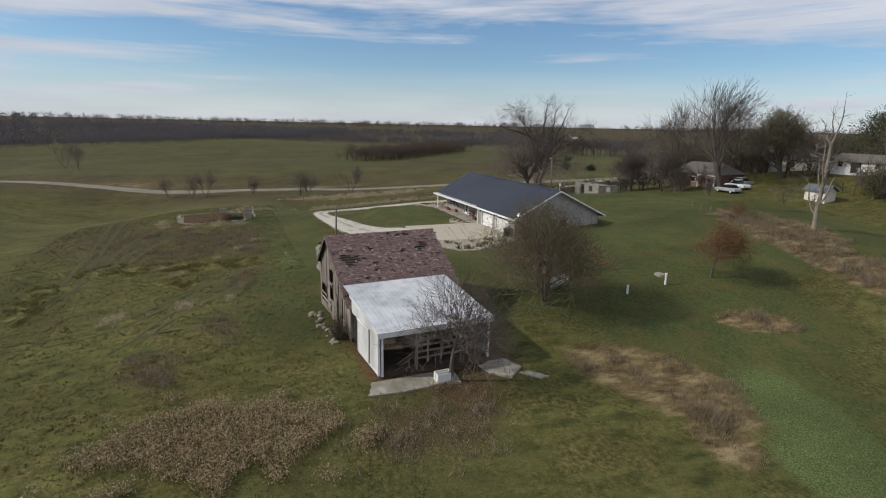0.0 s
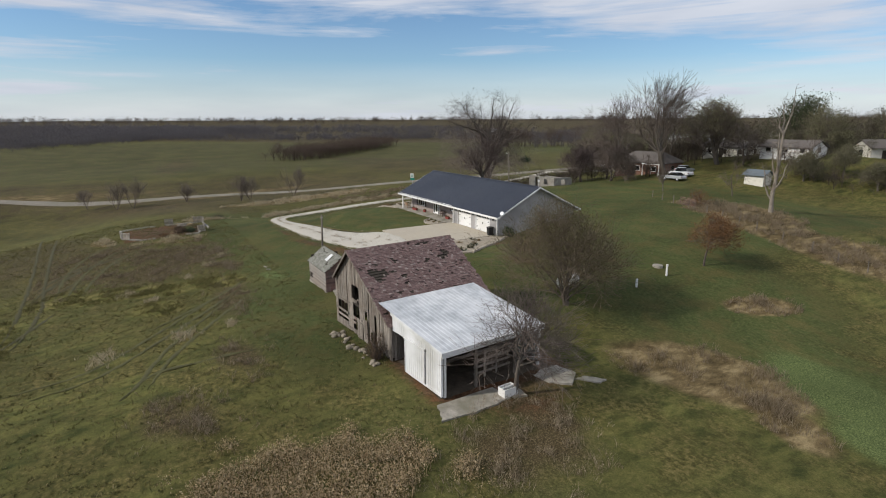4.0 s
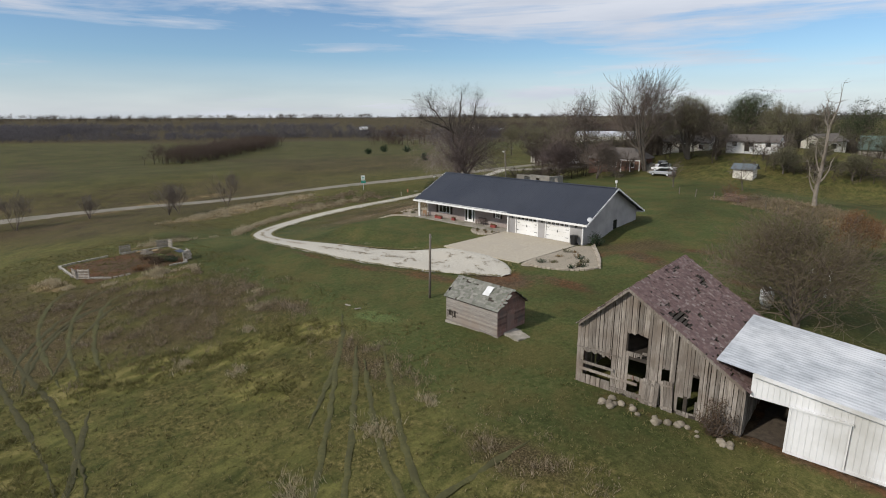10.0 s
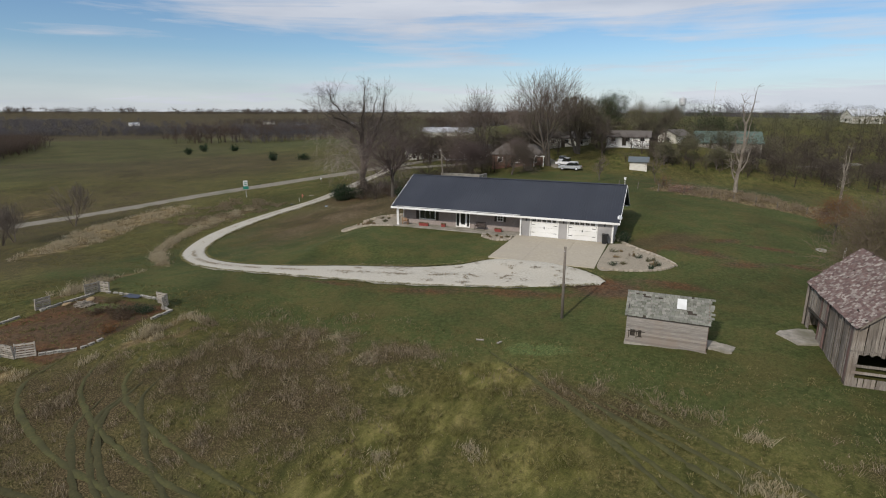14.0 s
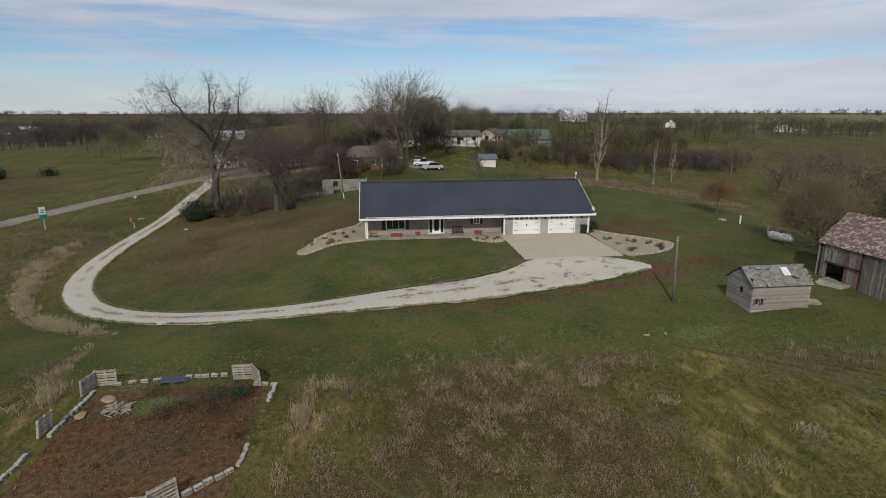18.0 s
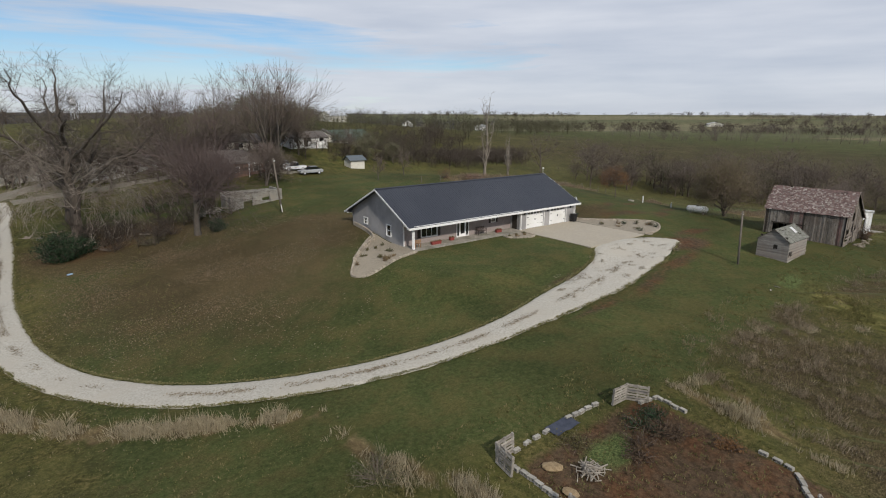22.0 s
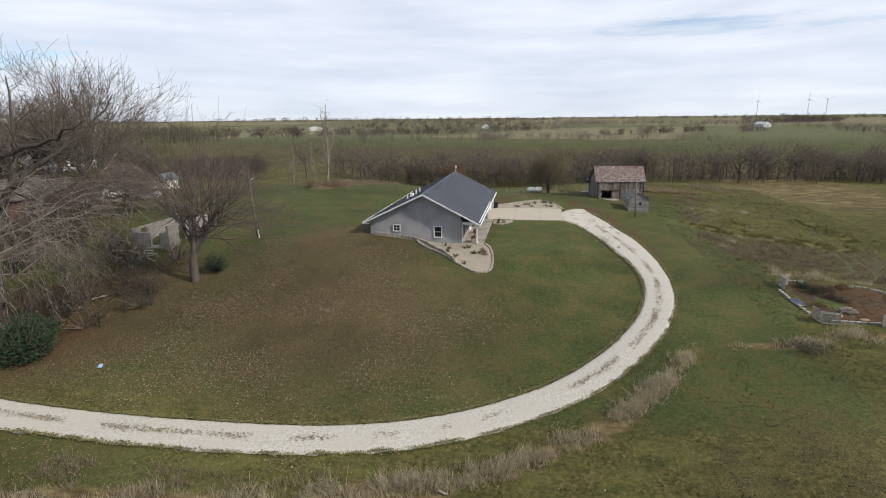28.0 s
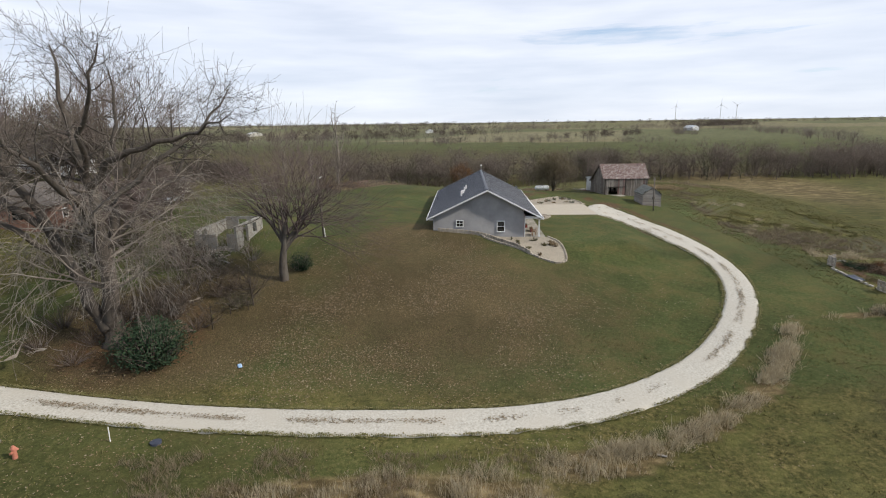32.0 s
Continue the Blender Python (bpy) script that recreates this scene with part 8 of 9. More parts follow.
def car(x, y, turn, paint, label, pickup=False):
    z = hz(x, y)
    c = thing("car", (x, y, z), label, "car", "cars in the neighbour's yard")
    m = pose(x, y, z, 0, 0, turn)
    prof = [(-2.25, 0.35), (2.2, 0.35), (2.25, 0.62), (2.1, 0.78), (1.2, 0.9), (-2.1, 0.95), (-2.28, 0.7)]
    cab = [(0.95, 0.9), (0.25, 1.42), (-1.1, 1.45), (-1.75, 0.95)] if not pickup else [(0.95, 0.9), (0.4, 1.6), (-0.55, 1.62), (-0.7, 0.95)]
    for nm, pts, wd, mat in (("body", prof, 0.88, paint), ("cabin", cab, 0.74, GLASS)):
        bm = bmesh.new()
        a = [bm.verts.new(m @ Vector((px, -wd, pz))) for px, pz in pts]
        b = [bm.verts.new(m @ Vector((px, wd, pz))) for px, pz in pts]
        bm.faces.new(a[::-1]); bm.faces.new(b)
        for i in range(len(pts)):
            bm.faces.new((a[i], a[(i + 1) % len(pts)], b[(i + 1) % len(pts)], b[i]))
        bmesh.ops.recalc_face_normals(bm, faces=bm.faces[:])
        bmesh.ops.bevel(bm, geom=bm.edges[:], offset=0.06, segments=2, affect="EDGES", clamp_overlap=True)
        part(nm, bm, mat, c)
    rz = 1.47 if not pickup else 1.64
    part("roof_panel", boxes((-1.15 if not pickup else -0.5, 0.2 if not pickup else 0.38, -0.68, 0.68, rz - 0.03, rz + 0.02), m=m, bevel=0.02), paint, c)
    for sx in (-1.4, 1.4):
        for sy in (-0.85, 0.7):
            wl = part("wheel", tubes((m @ Vector((sx, sy, 0.32)), m @ Vector((sx, sy + 0.18, 0.32)), 0.32), n=16), BLACK, c)
            yy = sy - 0.01 if sy < 0 else sy + 0.19
            part("rim", tubes((m @ Vector((sx, yy, 0.32)), m @ Vector((sx, yy + 0.01, 0.32)), 0.19), n=12), GALV, wl)
    for sy in (-0.65, 0.65):
        part("headlight", boxes((2.18, 2.27, sy - 0.15, sy + 0.15, 0.6, 0.74), m=m), GLASS, c)
        part("taillight", boxes((-2.3, -2.22, sy - 0.12, sy + 0.12, 0.66, 0.8), m=m), RED, c)


car(13.2, 51.3, 178, CARS, "silver sedan parked on the grass")
car(11.8, 55.2, 175, CARW, "white pickup parked by the brick house", True)
car(10.5, 58.0, 95, CARS, "grey car under the maple")
car(-19, 69, 20, CARW, "white pickup on the far lane", True)
rf = thing("rail_fence", (45, 69.5, hz(45, 69.5)), "grey board fence before the green-roofed barn", "fence")
for k in range(4):
    x = 41.7 + k * 2.2
    part("post", boxes((x - 0.07, x + 0.07, 68.6 + k * 0.5, 68.75 + k * 0.5, hz(x, 69) - 0.3, hz(x, 69) + 1.4)), POLE, rf)
for z in (0.4, 0.8, 1.2):
    part("rail", boxes((0, 7.0, -0.03, 0.03, z, z + 0.16), m=pose(41.5, 68.7, hz(44, 69), 0, 0, 13)), POLE, rf)

# water tower and mast on the skyline
wt = thing("water_tower", (37, 750, hz(37, 750)), "small-town water tower on four legs", "water tower")
zt = hz(37, 750)
part("tank", tubes(((37, 750, zt + 33), (37, 750, zt + 41), 4.5), ((37, 750, zt + 41), (37, 750, zt + 43.5), 4.5, 0.5), ((37, 750, zt + 31), (37, 750, zt + 33), 1.5, 4.5), n=16), GALV, wt)
for a in range(4):
    c, s = math.cos(a * math.pi / 2 + 0.5), math.sin(a * math.pi / 2 + 0.5)
    part("leg", tubes(((37 + 6 * c, 750 + 6 * s, zt - 1), (37 + 3.6 * c, 750 + 3.6 * s, zt + 33), 0.45), n=6), GALV, wt)
part("riser", tubes(((37, 750, zt - 1), (37, 750, zt + 31), 0.6), n=8), GALV, wt)
ms = thing("radio_mast", (75, 760, hz(75, 760)), "thin lattice radio mast on the skyline", "mast")
part("mast", tubes(((75, 760, hz(75, 760) - 1), (75, 760, hz(75, 760) + 62), 0.8, 0.5), n=4), GALV, ms)
for i, (x, y) in enumerate(((3300, -1500), (3420, -1650), (3600, -1350))):
    wn = thing("wind_turbine", (x, y, hz(x, y)), "far-off white wind turbine", "wind turbine", "turbines on the skyline")
    z = hz(x, y)
    part("tower", tubes(((x, y, z - 2), (x, y, z + 85), 2.4, 1.4), n=8), WHITE, wn)
    part("nacelle", boxes((x - 2, x + 2, y - 5, y + 5, z + 85, z + 89)), WHITE, wn)
    for k in range(3):
        a = k * math.tau / 3 + i
        part("blade", tubes(((x - 3, y, z + 87), (x - 3, y + 42 * math.sin(a), z + 87 + 42 * math.cos(a)), 1.3, 0.3), n=4), WHITE, wn)

# ---- woods: bare trees by the hundred ----
WOODMAT = island_material("grey-brown bare woodland", [rgb(0.064, 0.051, 0.042), rgb(0.10, 0.082, 0.067), rgb(0.078, 0.062, 0.052), rgb(0.130, 0.106, 0.086), rgb(0.085, 0.074, 0.053)], thin=0.45)
WOODOLIVE = island_material("thin olive foliage", [rgb(0.078, 0.078, 0.046), rgb(0.125, 0.118, 0.073), rgb(0.090, 0.092, 0.054), rgb(0.165, 0.144, 0.095)], thin=0.45)


# lighter grey than bare twigs: the paleness of distance haze is in the colour
WOODPALE = island_material("grey-brown hedge wood paled for haze", [rgb(0.135, 0.112, 0.095), rgb(0.185, 0.156, 0.133), rgb(0.155, 0.128, 0.110), rgb(0.225, 0.19, 0.16)], thin=0.45)
REDWOOD = island_material("red-brown oak wood", [rgb(0.085, 0.058, 0.050), rgb(0.12, 0.088, 0.074), rgb(0.10, 0.070, 0.060), rgb(0.105, 0.10, 0.062)], thin=0.45)
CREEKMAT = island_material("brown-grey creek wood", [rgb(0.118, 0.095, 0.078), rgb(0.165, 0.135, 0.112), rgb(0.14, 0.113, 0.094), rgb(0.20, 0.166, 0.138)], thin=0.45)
# brown wood shifted to a light purple-grey, which paints in the distance haze
WOODDARK = island_material("far woodland tinted purple-grey for haze", [rgb(0.098, 0.092, 0.100), rgb(0.120, 0.112, 0.118), rgb(0.108, 0.10, 0.108), rgb(0.132, 0.122, 0.124)], thin=0.45)


def bare_template(seed, h, boughs, twigs, fine, width=0.36, dome=0, long_=0.045, low=0.42):
    """A bare tree of the woods: a trunk, rising boughs and a haze of twigs round them."""
    rng = random.Random(seed)
    o = Limbs()
    lean = Vector((rng.uniform(-0.08, 0.08), rng.uniform(-0.08, 0.08), 1)) * h
    o.limb([Vector((0, 0, -0.5)), lean * 0.25, lean * 0.6], [h * 0.015, h * 0.011, h * 0.004], 4)
    ends = []
    for i in range(boughs):
        s = rng.uniform(0.08, 0.5)
        a = rng.uniform(0, math.tau)
        p = lean * s
        out = Vector((math.cos(a), math.sin(a), 0))
        reach = h * width * rng.uniform(0.45, 1.05)
        top = h * rng.uniform(0.5, 1.0) * (1.08 - 0.45 * reach / (h * width))
        mid = p.lerp(p + out * reach, 0.6) + Vector((0, 0, (top - p.z) * 0.45))
        q = Vector((p.x, p.y, 0)) + out * reach + Vector((0, 0, max(top, p.z + 0.1 * h)))
        o.limb([p, mid, q], [h * 0.006, h * 0.004, h * 0.0015], 3)
        ends += [(mid, q), (mid, q), (p, mid)]
    for i in range(twigs):
        p, q = rng.choice(ends)
        c = p.lerp(q, rng.uniform(0.1, 1.05)) + rand_dir(rng) * h * 0.10 * rng.random()
        d = ((q - p).normalized() + rand_dir(rng) * 1.3).normalized()
        c.z = max(c.z, 0.2)
        o.leaf(c, d, rand_dir(rng).cross(d).normalized(), h * 0.055 * rng.uniform(0.4, 1.2), h * fine * rng.uniform(0.6, 1.4))
    # the outer twigs close the crown to a rounded, uneven dome
    lobes = [(Vector((rng.uniform(-1, 1) * width * 0.55, rng.uniform(-1, 1) * width * 0.55, rng.uniform(low, 0.72))) * h, h * rng.uniform(0.15, 0.25)) for i in range(6)]
    for i in range(dome):
        c, r = rng.choice(lobes)
        out = rand_dir(rng)
        q = c + out * r * rng.random() ** 0.65
        d = (out + rand_dir(rng) * 0.7 + Vector((0, 0, 0.5))).normalized()
        o.leaf(q, d, rand_dir(rng).cross(d).normalized(), h * long_ * rng.uniform(0.5, 1.2), h * fine * rng.uniform(0.6, 1.4))
    return np.array(o.v), o.f


TEMPL = [bare_template(300 + s, 10, 9, 160, 0.0034, 0.48, 460, 0.03, 0.3) for s in range(7)]
NEARTEMPL = [bare_template(380 + s, 10, 13, 460, 0.0027, 0.46) for s in range(6)]
LEAFTEMPL = [bare_template(340 + s, 10, 10, 160, 0.0044, 0.45, 800, 0.014) for s in range(4)]
MIDTEMPL = [bare_template(360 + s, 10, 6, 80, 0.0055, 0.48, 250, 0.032) for s in range(5)]
CREEKTEMPL = [bare_template(420 + s, 10, 9, 160, 0.0042, 0.40, 330, 0.05, 0.2) for s in range(6)]
BROOKTEMPL = [bare_template(440 + s, 10, 9, 260, 0.0030, 0.5, 380, 0.05, 0.15) for s in range(5)]
HEDGETEMPL = [bare_template(460 + s, 10, 3, 50, 0.0055, 0.5, 300, 0.026, 0.14) for s in range(5)]
FARTEMPL = [bare_template(320 + s, 10, 2, 10, 0.026, 0.5, 110, 0.04, 0.14) for s in range(5)]


def wood(name, spots, mat, label, templates, seed):
    """One joined mesh of many bare trees at (x, y, height)."""
    rng = random.Random(seed)
    V, F, base = [], [], 0
    for x, y, h in spots:
        v, f = rng.choice(templates)
        a, s = rng.uniform(0, math.tau), h / 10
        w = s * rng.uniform(0.85, 1.35)
        c, n = math.cos(a) * w, math.sin(a) * w
        q = np.stack([x + v[:, 0] * c - v[:, 1] * n, y + v[:, 0] * n + v[:, 1] * c, hz(x, y) + v[:, 2] * s], -1)
        V.append(q)
        F += [tuple(i + base for i in g) for g in f]
        base += len(v)
    me = bpy.data.meshes.new(name)
    me.from_pydata(np.concatenate(V).tolist(), [], F)
    me.materials.append(mat)
    tagged(new(name, me), label, "woodland", kind="stuff")


def belt(line, width, n, h, seed):
    rng = random.Random(seed)
    pts = smooth_line(line, 4)
    out = []
    for i in range(n):
        x, y = rng.choice(pts)
        a, r = rng.uniform(0, math.tau), width * rng.random() ** 0.7
        out.append((x + r * math.cos(a), y + r * math.sin(a), h * (rng.uniform(0.28, 0.5) if rng.random() < 0.3 else rng.uniform(0.6, 1.15))))
    return out


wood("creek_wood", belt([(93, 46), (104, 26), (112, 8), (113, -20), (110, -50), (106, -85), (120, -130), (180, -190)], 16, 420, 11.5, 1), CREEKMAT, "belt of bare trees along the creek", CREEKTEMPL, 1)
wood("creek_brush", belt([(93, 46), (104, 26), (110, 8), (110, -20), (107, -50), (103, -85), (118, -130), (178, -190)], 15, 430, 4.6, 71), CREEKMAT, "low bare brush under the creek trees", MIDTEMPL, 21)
wood("creek_thicket", belt([(90, 50), (104, 24), (113, -5), (110, -45), (108, -85)], 14, 60, 11, 72), WOODOLIVE, "creek trees still holding olive leaves", LEAFTEMPL, 22)
wood("brook_wood", belt([(46, 67), (60, 70), (80, 79), (104, 88)], 11, 190, 6.0, 2), WOODMAT, "bare brush along the brook behind the yards", BROOKTEMPL, 12)
wood("north_wood", belt([(-40, 118), (20, 122), (70, 125), (110, 135)], 22, 230, 10, 3), WOODMAT, "bare woodland behind the neighbours", TEMPL, 2)
wood("village_wood", belt([(-14, 74), (8, 82), (24, 88), (34, 92)], 8, 40, 9.5, 4) + belt([(26, 79), (36, 82), (52, 84)], 5, 16, 6.0, 20), WOODOLIVE, "village trees with thin olive foliage", LEAFTEMPL, 3)
wood("back_wood", belt([(-8, 82), (16, 88), (34, 94), (46, 98)], 8, 100, 8, 61) + belt([(37, 87), (44, 90), (51, 91)], 2.5, 22, 4.6, 63) + belt([(24, 62), (33, 64), (40, 62)], 3, 14, 4, 62), WOODMAT, "bare trees behind the village houses", TEMPL, 13)
wood("lane_wood", belt([(-24, 64), (-6, 66), (10, 68), (15, 70)], 5, 34, 8.5, 21) + belt([(29, 64), (38, 66), (46, 72)], 5, 30, 4.4, 22) + belt([(18, 66), (24, 68), (29, 67)], 3, 12, 6, 33), WOODMAT, "bare trees round the neighbours' yards", NEARTEMPL, 8)
wood("village_wood_far", belt([(-90, 150), (0, 165), (80, 175), (160, 190)], 28, 330, 9, 5) + belt([(130, 150), (220, 190), (300, 230)], 22, 130, 12, 18), WOODOLIVE, "village trees with thin olive foliage far off", HEDGETEMPL, 3)
wood("yard_wood", belt([(-14, 46), (-4, 51), (3, 53)], 5, 30, 6.5, 6) + belt([(-8, 60), (-18, 68), (-30, 76)], 6, 40, 10, 7) + belt([(-22, 35), (-17, 38), (-11, 40), (-9, 44)], 3.5, 34, 5, 19) + belt([(-20, 29), (-18, 33), (-14, 33)], 2.5, 16, 4, 51), WOODMAT, "bare brush behind the ruin", NEARTEMPL, 4)
wood("pasture_wood", belt([(-178, 28), (-210, 58), (-250, 95), (-290, 128)], 10, 440, 9, 8) + belt([(-300, 219), (-250, 200), (-210, 175)], 6, 50, 6, 9), REDWOOD, "strip of bare brush across the pasture", MIDTEMPL, 5)
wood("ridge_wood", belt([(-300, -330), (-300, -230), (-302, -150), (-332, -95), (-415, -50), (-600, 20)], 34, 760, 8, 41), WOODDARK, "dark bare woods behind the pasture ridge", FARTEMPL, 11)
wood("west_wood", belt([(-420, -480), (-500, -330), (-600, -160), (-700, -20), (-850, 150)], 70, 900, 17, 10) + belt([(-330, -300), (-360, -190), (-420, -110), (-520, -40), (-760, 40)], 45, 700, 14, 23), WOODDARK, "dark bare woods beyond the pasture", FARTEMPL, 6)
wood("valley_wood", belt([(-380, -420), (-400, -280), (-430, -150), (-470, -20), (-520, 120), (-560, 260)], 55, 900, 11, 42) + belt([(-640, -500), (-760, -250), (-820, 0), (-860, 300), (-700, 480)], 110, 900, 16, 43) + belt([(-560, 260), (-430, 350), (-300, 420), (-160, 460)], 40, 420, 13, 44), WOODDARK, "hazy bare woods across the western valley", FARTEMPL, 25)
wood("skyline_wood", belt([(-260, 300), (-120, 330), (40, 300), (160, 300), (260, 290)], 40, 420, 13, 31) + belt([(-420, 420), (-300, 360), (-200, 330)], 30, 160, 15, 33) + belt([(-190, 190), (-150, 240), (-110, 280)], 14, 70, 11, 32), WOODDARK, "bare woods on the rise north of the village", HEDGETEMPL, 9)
wood("oak_wood", belt([(-235, 185), (-190, 222), (-150, 250), (-100, 278), (-40, 290)], 16, 230, 15, 34), REDWOOD, "red-brown oak wood on the skyline past the pasture", MIDTEMPL, 24)
wood("far_wood", belt([(-1500, -1100), (-1700, 0), (-1500, 900), (-1000, 1500)], 160, 1000, 22, 11) + belt([(-1250, 1350), (-700, 1750), (0, 1900), (800, 1750), (1500, 1150)], 150, 800, 21, 81) + belt([(-700, 700), (-450, 760), (-200, 640), (0, 560), (250, 520), (500, 420)], 45, 620, 15, 12) + belt([(400, -60), (440, -120), (480, -160)], 10, 60, 9, 13) + belt([(560, 40), (600, 0), (690, 90), (740, 260)], 14, 100, 11, 14)
     + belt([(700, -320), (900, -420), (1100, -520), (1300, -650)], 60, 260, 13, 15) + belt([(1500, 900), (1900, 300), (2000, -500), (1700, -1200)], 130, 520, 19, 16) + belt([(300, 260), (420, 180), (500, 60)], 25, 150, 11, 17), WOODMAT, "far hedgerows and woods along the skyline", FARTEMPL, 7)
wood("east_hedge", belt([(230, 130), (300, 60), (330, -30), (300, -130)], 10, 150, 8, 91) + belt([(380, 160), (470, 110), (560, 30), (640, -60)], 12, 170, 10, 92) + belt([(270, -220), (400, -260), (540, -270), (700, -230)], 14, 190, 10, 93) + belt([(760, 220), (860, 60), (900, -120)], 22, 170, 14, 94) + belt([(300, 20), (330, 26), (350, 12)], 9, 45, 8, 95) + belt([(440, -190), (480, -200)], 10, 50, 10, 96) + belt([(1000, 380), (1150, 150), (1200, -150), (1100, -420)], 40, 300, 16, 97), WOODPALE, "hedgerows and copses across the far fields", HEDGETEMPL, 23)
# evergreens standing about
for i, (x, y, r, h) in enumerate(((-92.9, 89, 2.2, 3.6), (-142, 123, 2.0, 3.2), (-159, 123, 2.2, 4.0), (-151, 107, 2.0, 3.2), (-84, 93.5, 2.4, 2.4))):
    shrub("pasture_cedar", x, y, r, h, 900, NEEDLE, "dark cedar standing in the pasture", 400 + i, 0.22, group="cedars in the pasture")

# ---- standing grass, weeds, fallen leaves ----
STRAWGRASS = island_material("bleached tall grass", [rgb(0.30, 0.25, 0.165), rgb(0.47, 0.405, 0.28), rgb(0.37, 0.315, 0.21), rgb(0.58, 0.51, 0.37), rgb(0.20, 0.165, 0.10)], thin=0.45)
WEED = island_material("tan weed heads", [rgb(0.25, 0.175, 0.095), rgb(0.36, 0.275, 0.165), rgb(0.30, 0.22, 0.125), rgb(0.41, 0.33, 0.22), rgb(0.11, 0.085, 0.036), rgb(0.08, 0.068, 0.028)])
TUFT = island_material("olive field grass", [rgb(0.080, 0.082, 0.028), rgb(0.135, 0.122, 0.046), rgb(0.105, 0.100, 0.036), rgb(0.20, 0.165, 0.085), rgb(0.09, 0.10, 0.032)])
TANGRASS = island_material("tangled dead grass", [rgb(0.18, 0.14, 0.092), rgb(0.28, 0.225, 0.152), rgb(0.225, 0.177, 0.117), rgb(0.37, 0.31, 0.222), rgb(0.12, 0.09, 0.055)], thin=0.45)
RANKGRASS = island_material("yellow-green rank grass", [rgb(0.09, 0.092, 0.030), rgb(0.15, 0.138, 0.05), rgb(0.12, 0.115, 0.038), rgb(0.25, 0.21, 0.10)])
DEADWEED = island_material("grey-brown dead weeds", [rgb(0.12, 0.092, 0.06), rgb(0.24, 0.19, 0.13), rgb(0.175, 0.135, 0.09), rgb(0.34, 0.285, 0.21), rgb(0.10, 0.09, 0.04)])
FALLEN = island_material("fallen leaves", [rgb(0.13, 0.085, 0.05), rgb(0.23, 0.165, 0.10), rgb(0.17, 0.115, 0.068), rgb(0.33, 0.275, 0.20), rgb(0.10, 0.065, 0.035)])


def blades(name, xy, hgt, n, width, lean, mat, label, seed, category="grass"):
    """Blades of grass in tufts: xy and hgt are arrays, n blades to a tuft."""
    rs = np.random.RandomState(seed)
    m = len(xy)
    x, y = np.repeat(xy[:, 0], n), np.repeat(xy[:, 1], n)
    h = np.repeat(hgt, n) * rs.uniform(0.5, 1.1, m * n)
    x = x + rs.normal(0, 0.13, m * n) * (0.5 + h)
    y = y + rs.normal(0, 0.13, m * n) * (0.5 + h)
    z = height(x, y) - 0.03
    a = rs.uniform(0, 2 * np.pi, m * n)
    tilt_a = np.repeat(rs.uniform(0, 2 * np.pi, m), n) + rs.normal(0, 0.8, m * n)
    l = lean * h * rs.uniform(0.2, 1.2, m * n)
    w = width * rs.uniform(0.6, 1.3, m * n)
    root = np.stack([x, y, z], -1)
    side = np.stack([np.cos(a) * w, np.sin(a) * w, 0 * w], -1)
    tip = root + np.stack([np.cos(tilt_a) * l, np.sin(tilt_a) * l, h], -1)
    mid = root * 0.45 + tip * 0.55 + np.stack([0 * h, 0 * h, 0.12 * h], -1)
    v = np.stack([root - side, root + side, mid + side * 0.8, tip, mid - side * 0.8], 1).reshape(-1, 3)
    k = np.arange(m * n) * 5
    f = np.stack([k, k + 1, k + 2, k + 3, k + 4], -1)
    me = bpy.data.meshes.new(name)
    me.from_pydata(v.tolist(), [], f.tolist())
    me.materials.append(mat)
    return tagged(new(name, me), label, category, kind="stuff")


def flecks(name, xy, rise, n, spread, size, mat, label, seed, category="weeds"):
    """Seed heads and curled leaves: n small quads round each stem, up to its height."""
    rs = np.random.RandomState(seed)
    m = len(xy) * n
    x, y = np.repeat(xy[:, 0], n) + rs.normal(0, spread, m), np.repeat(xy[:, 1], n) + rs.normal(0, spread, m)
    z = height(x, y) + np.repeat(rise, n) * rs.uniform(0.35, 1.05, m)
    d = rs.normal(0, 1, (m, 3)); d /= np.linalg.norm(d, axis=1)[:, None]
    e = np.cross(d, rs.normal(0, 1, (m, 3))); e /= np.linalg.norm(e, axis=1)[:, None]
    l, b = rs.uniform(*size, m)[:, None], rs.uniform(*size, m)[:, None] * 0.46
    c = np.stack([x, y, z], -1)
    v = np.stack([c - d * l, c + e * b, c + d * l, c - e * b], 1).reshape(-1, 3)
    k = np.arange(m) * 4
    me = bpy.data.meshes.new(name)
    me.from_pydata(v.tolist(), [], np.stack([k, k + 1, k + 2, k + 3], -1).tolist())
    me.materials.append(mat)
    return tagged(new(name, me), label, category, kind="stuff")


rs = np.random.RandomState(9)
# tall dry grass in its drifts
pts, hs = [], []
for cx, cy, rx, ry, turn in DRY:
    n = int(rx * ry * (150 if rx * ry < 3 else 64 if rx * ry < 16 else 34))
    r, a = np.sqrt(rs.uniform(0, 1, n)), rs.uniform(0, 2 * np.pi, n)
    c, s = math.cos(radians(turn)), math.sin(radians(turn))
    u, v = rx * 1.12 * r * np.cos(a), ry * 1.12 * r * np.sin(a)
    pts.append(np.stack([cx + u * c - v * s, cy + u * s + v * c], -1))
    hs.append(rs.uniform(0.4, 1.05, n) * (1.2 - 0.75 * r))
pts, hs = np.concatenate(pts), np.concatenate(hs)
clump = np.array([noise.noise(Vector((x * 0.5, y * 0.5, 1.7))) for x, y in pts])
keep = clump + rs.normal(0, 0.2, len(clump)) > 0.0
east = pts[:, 0] > 0
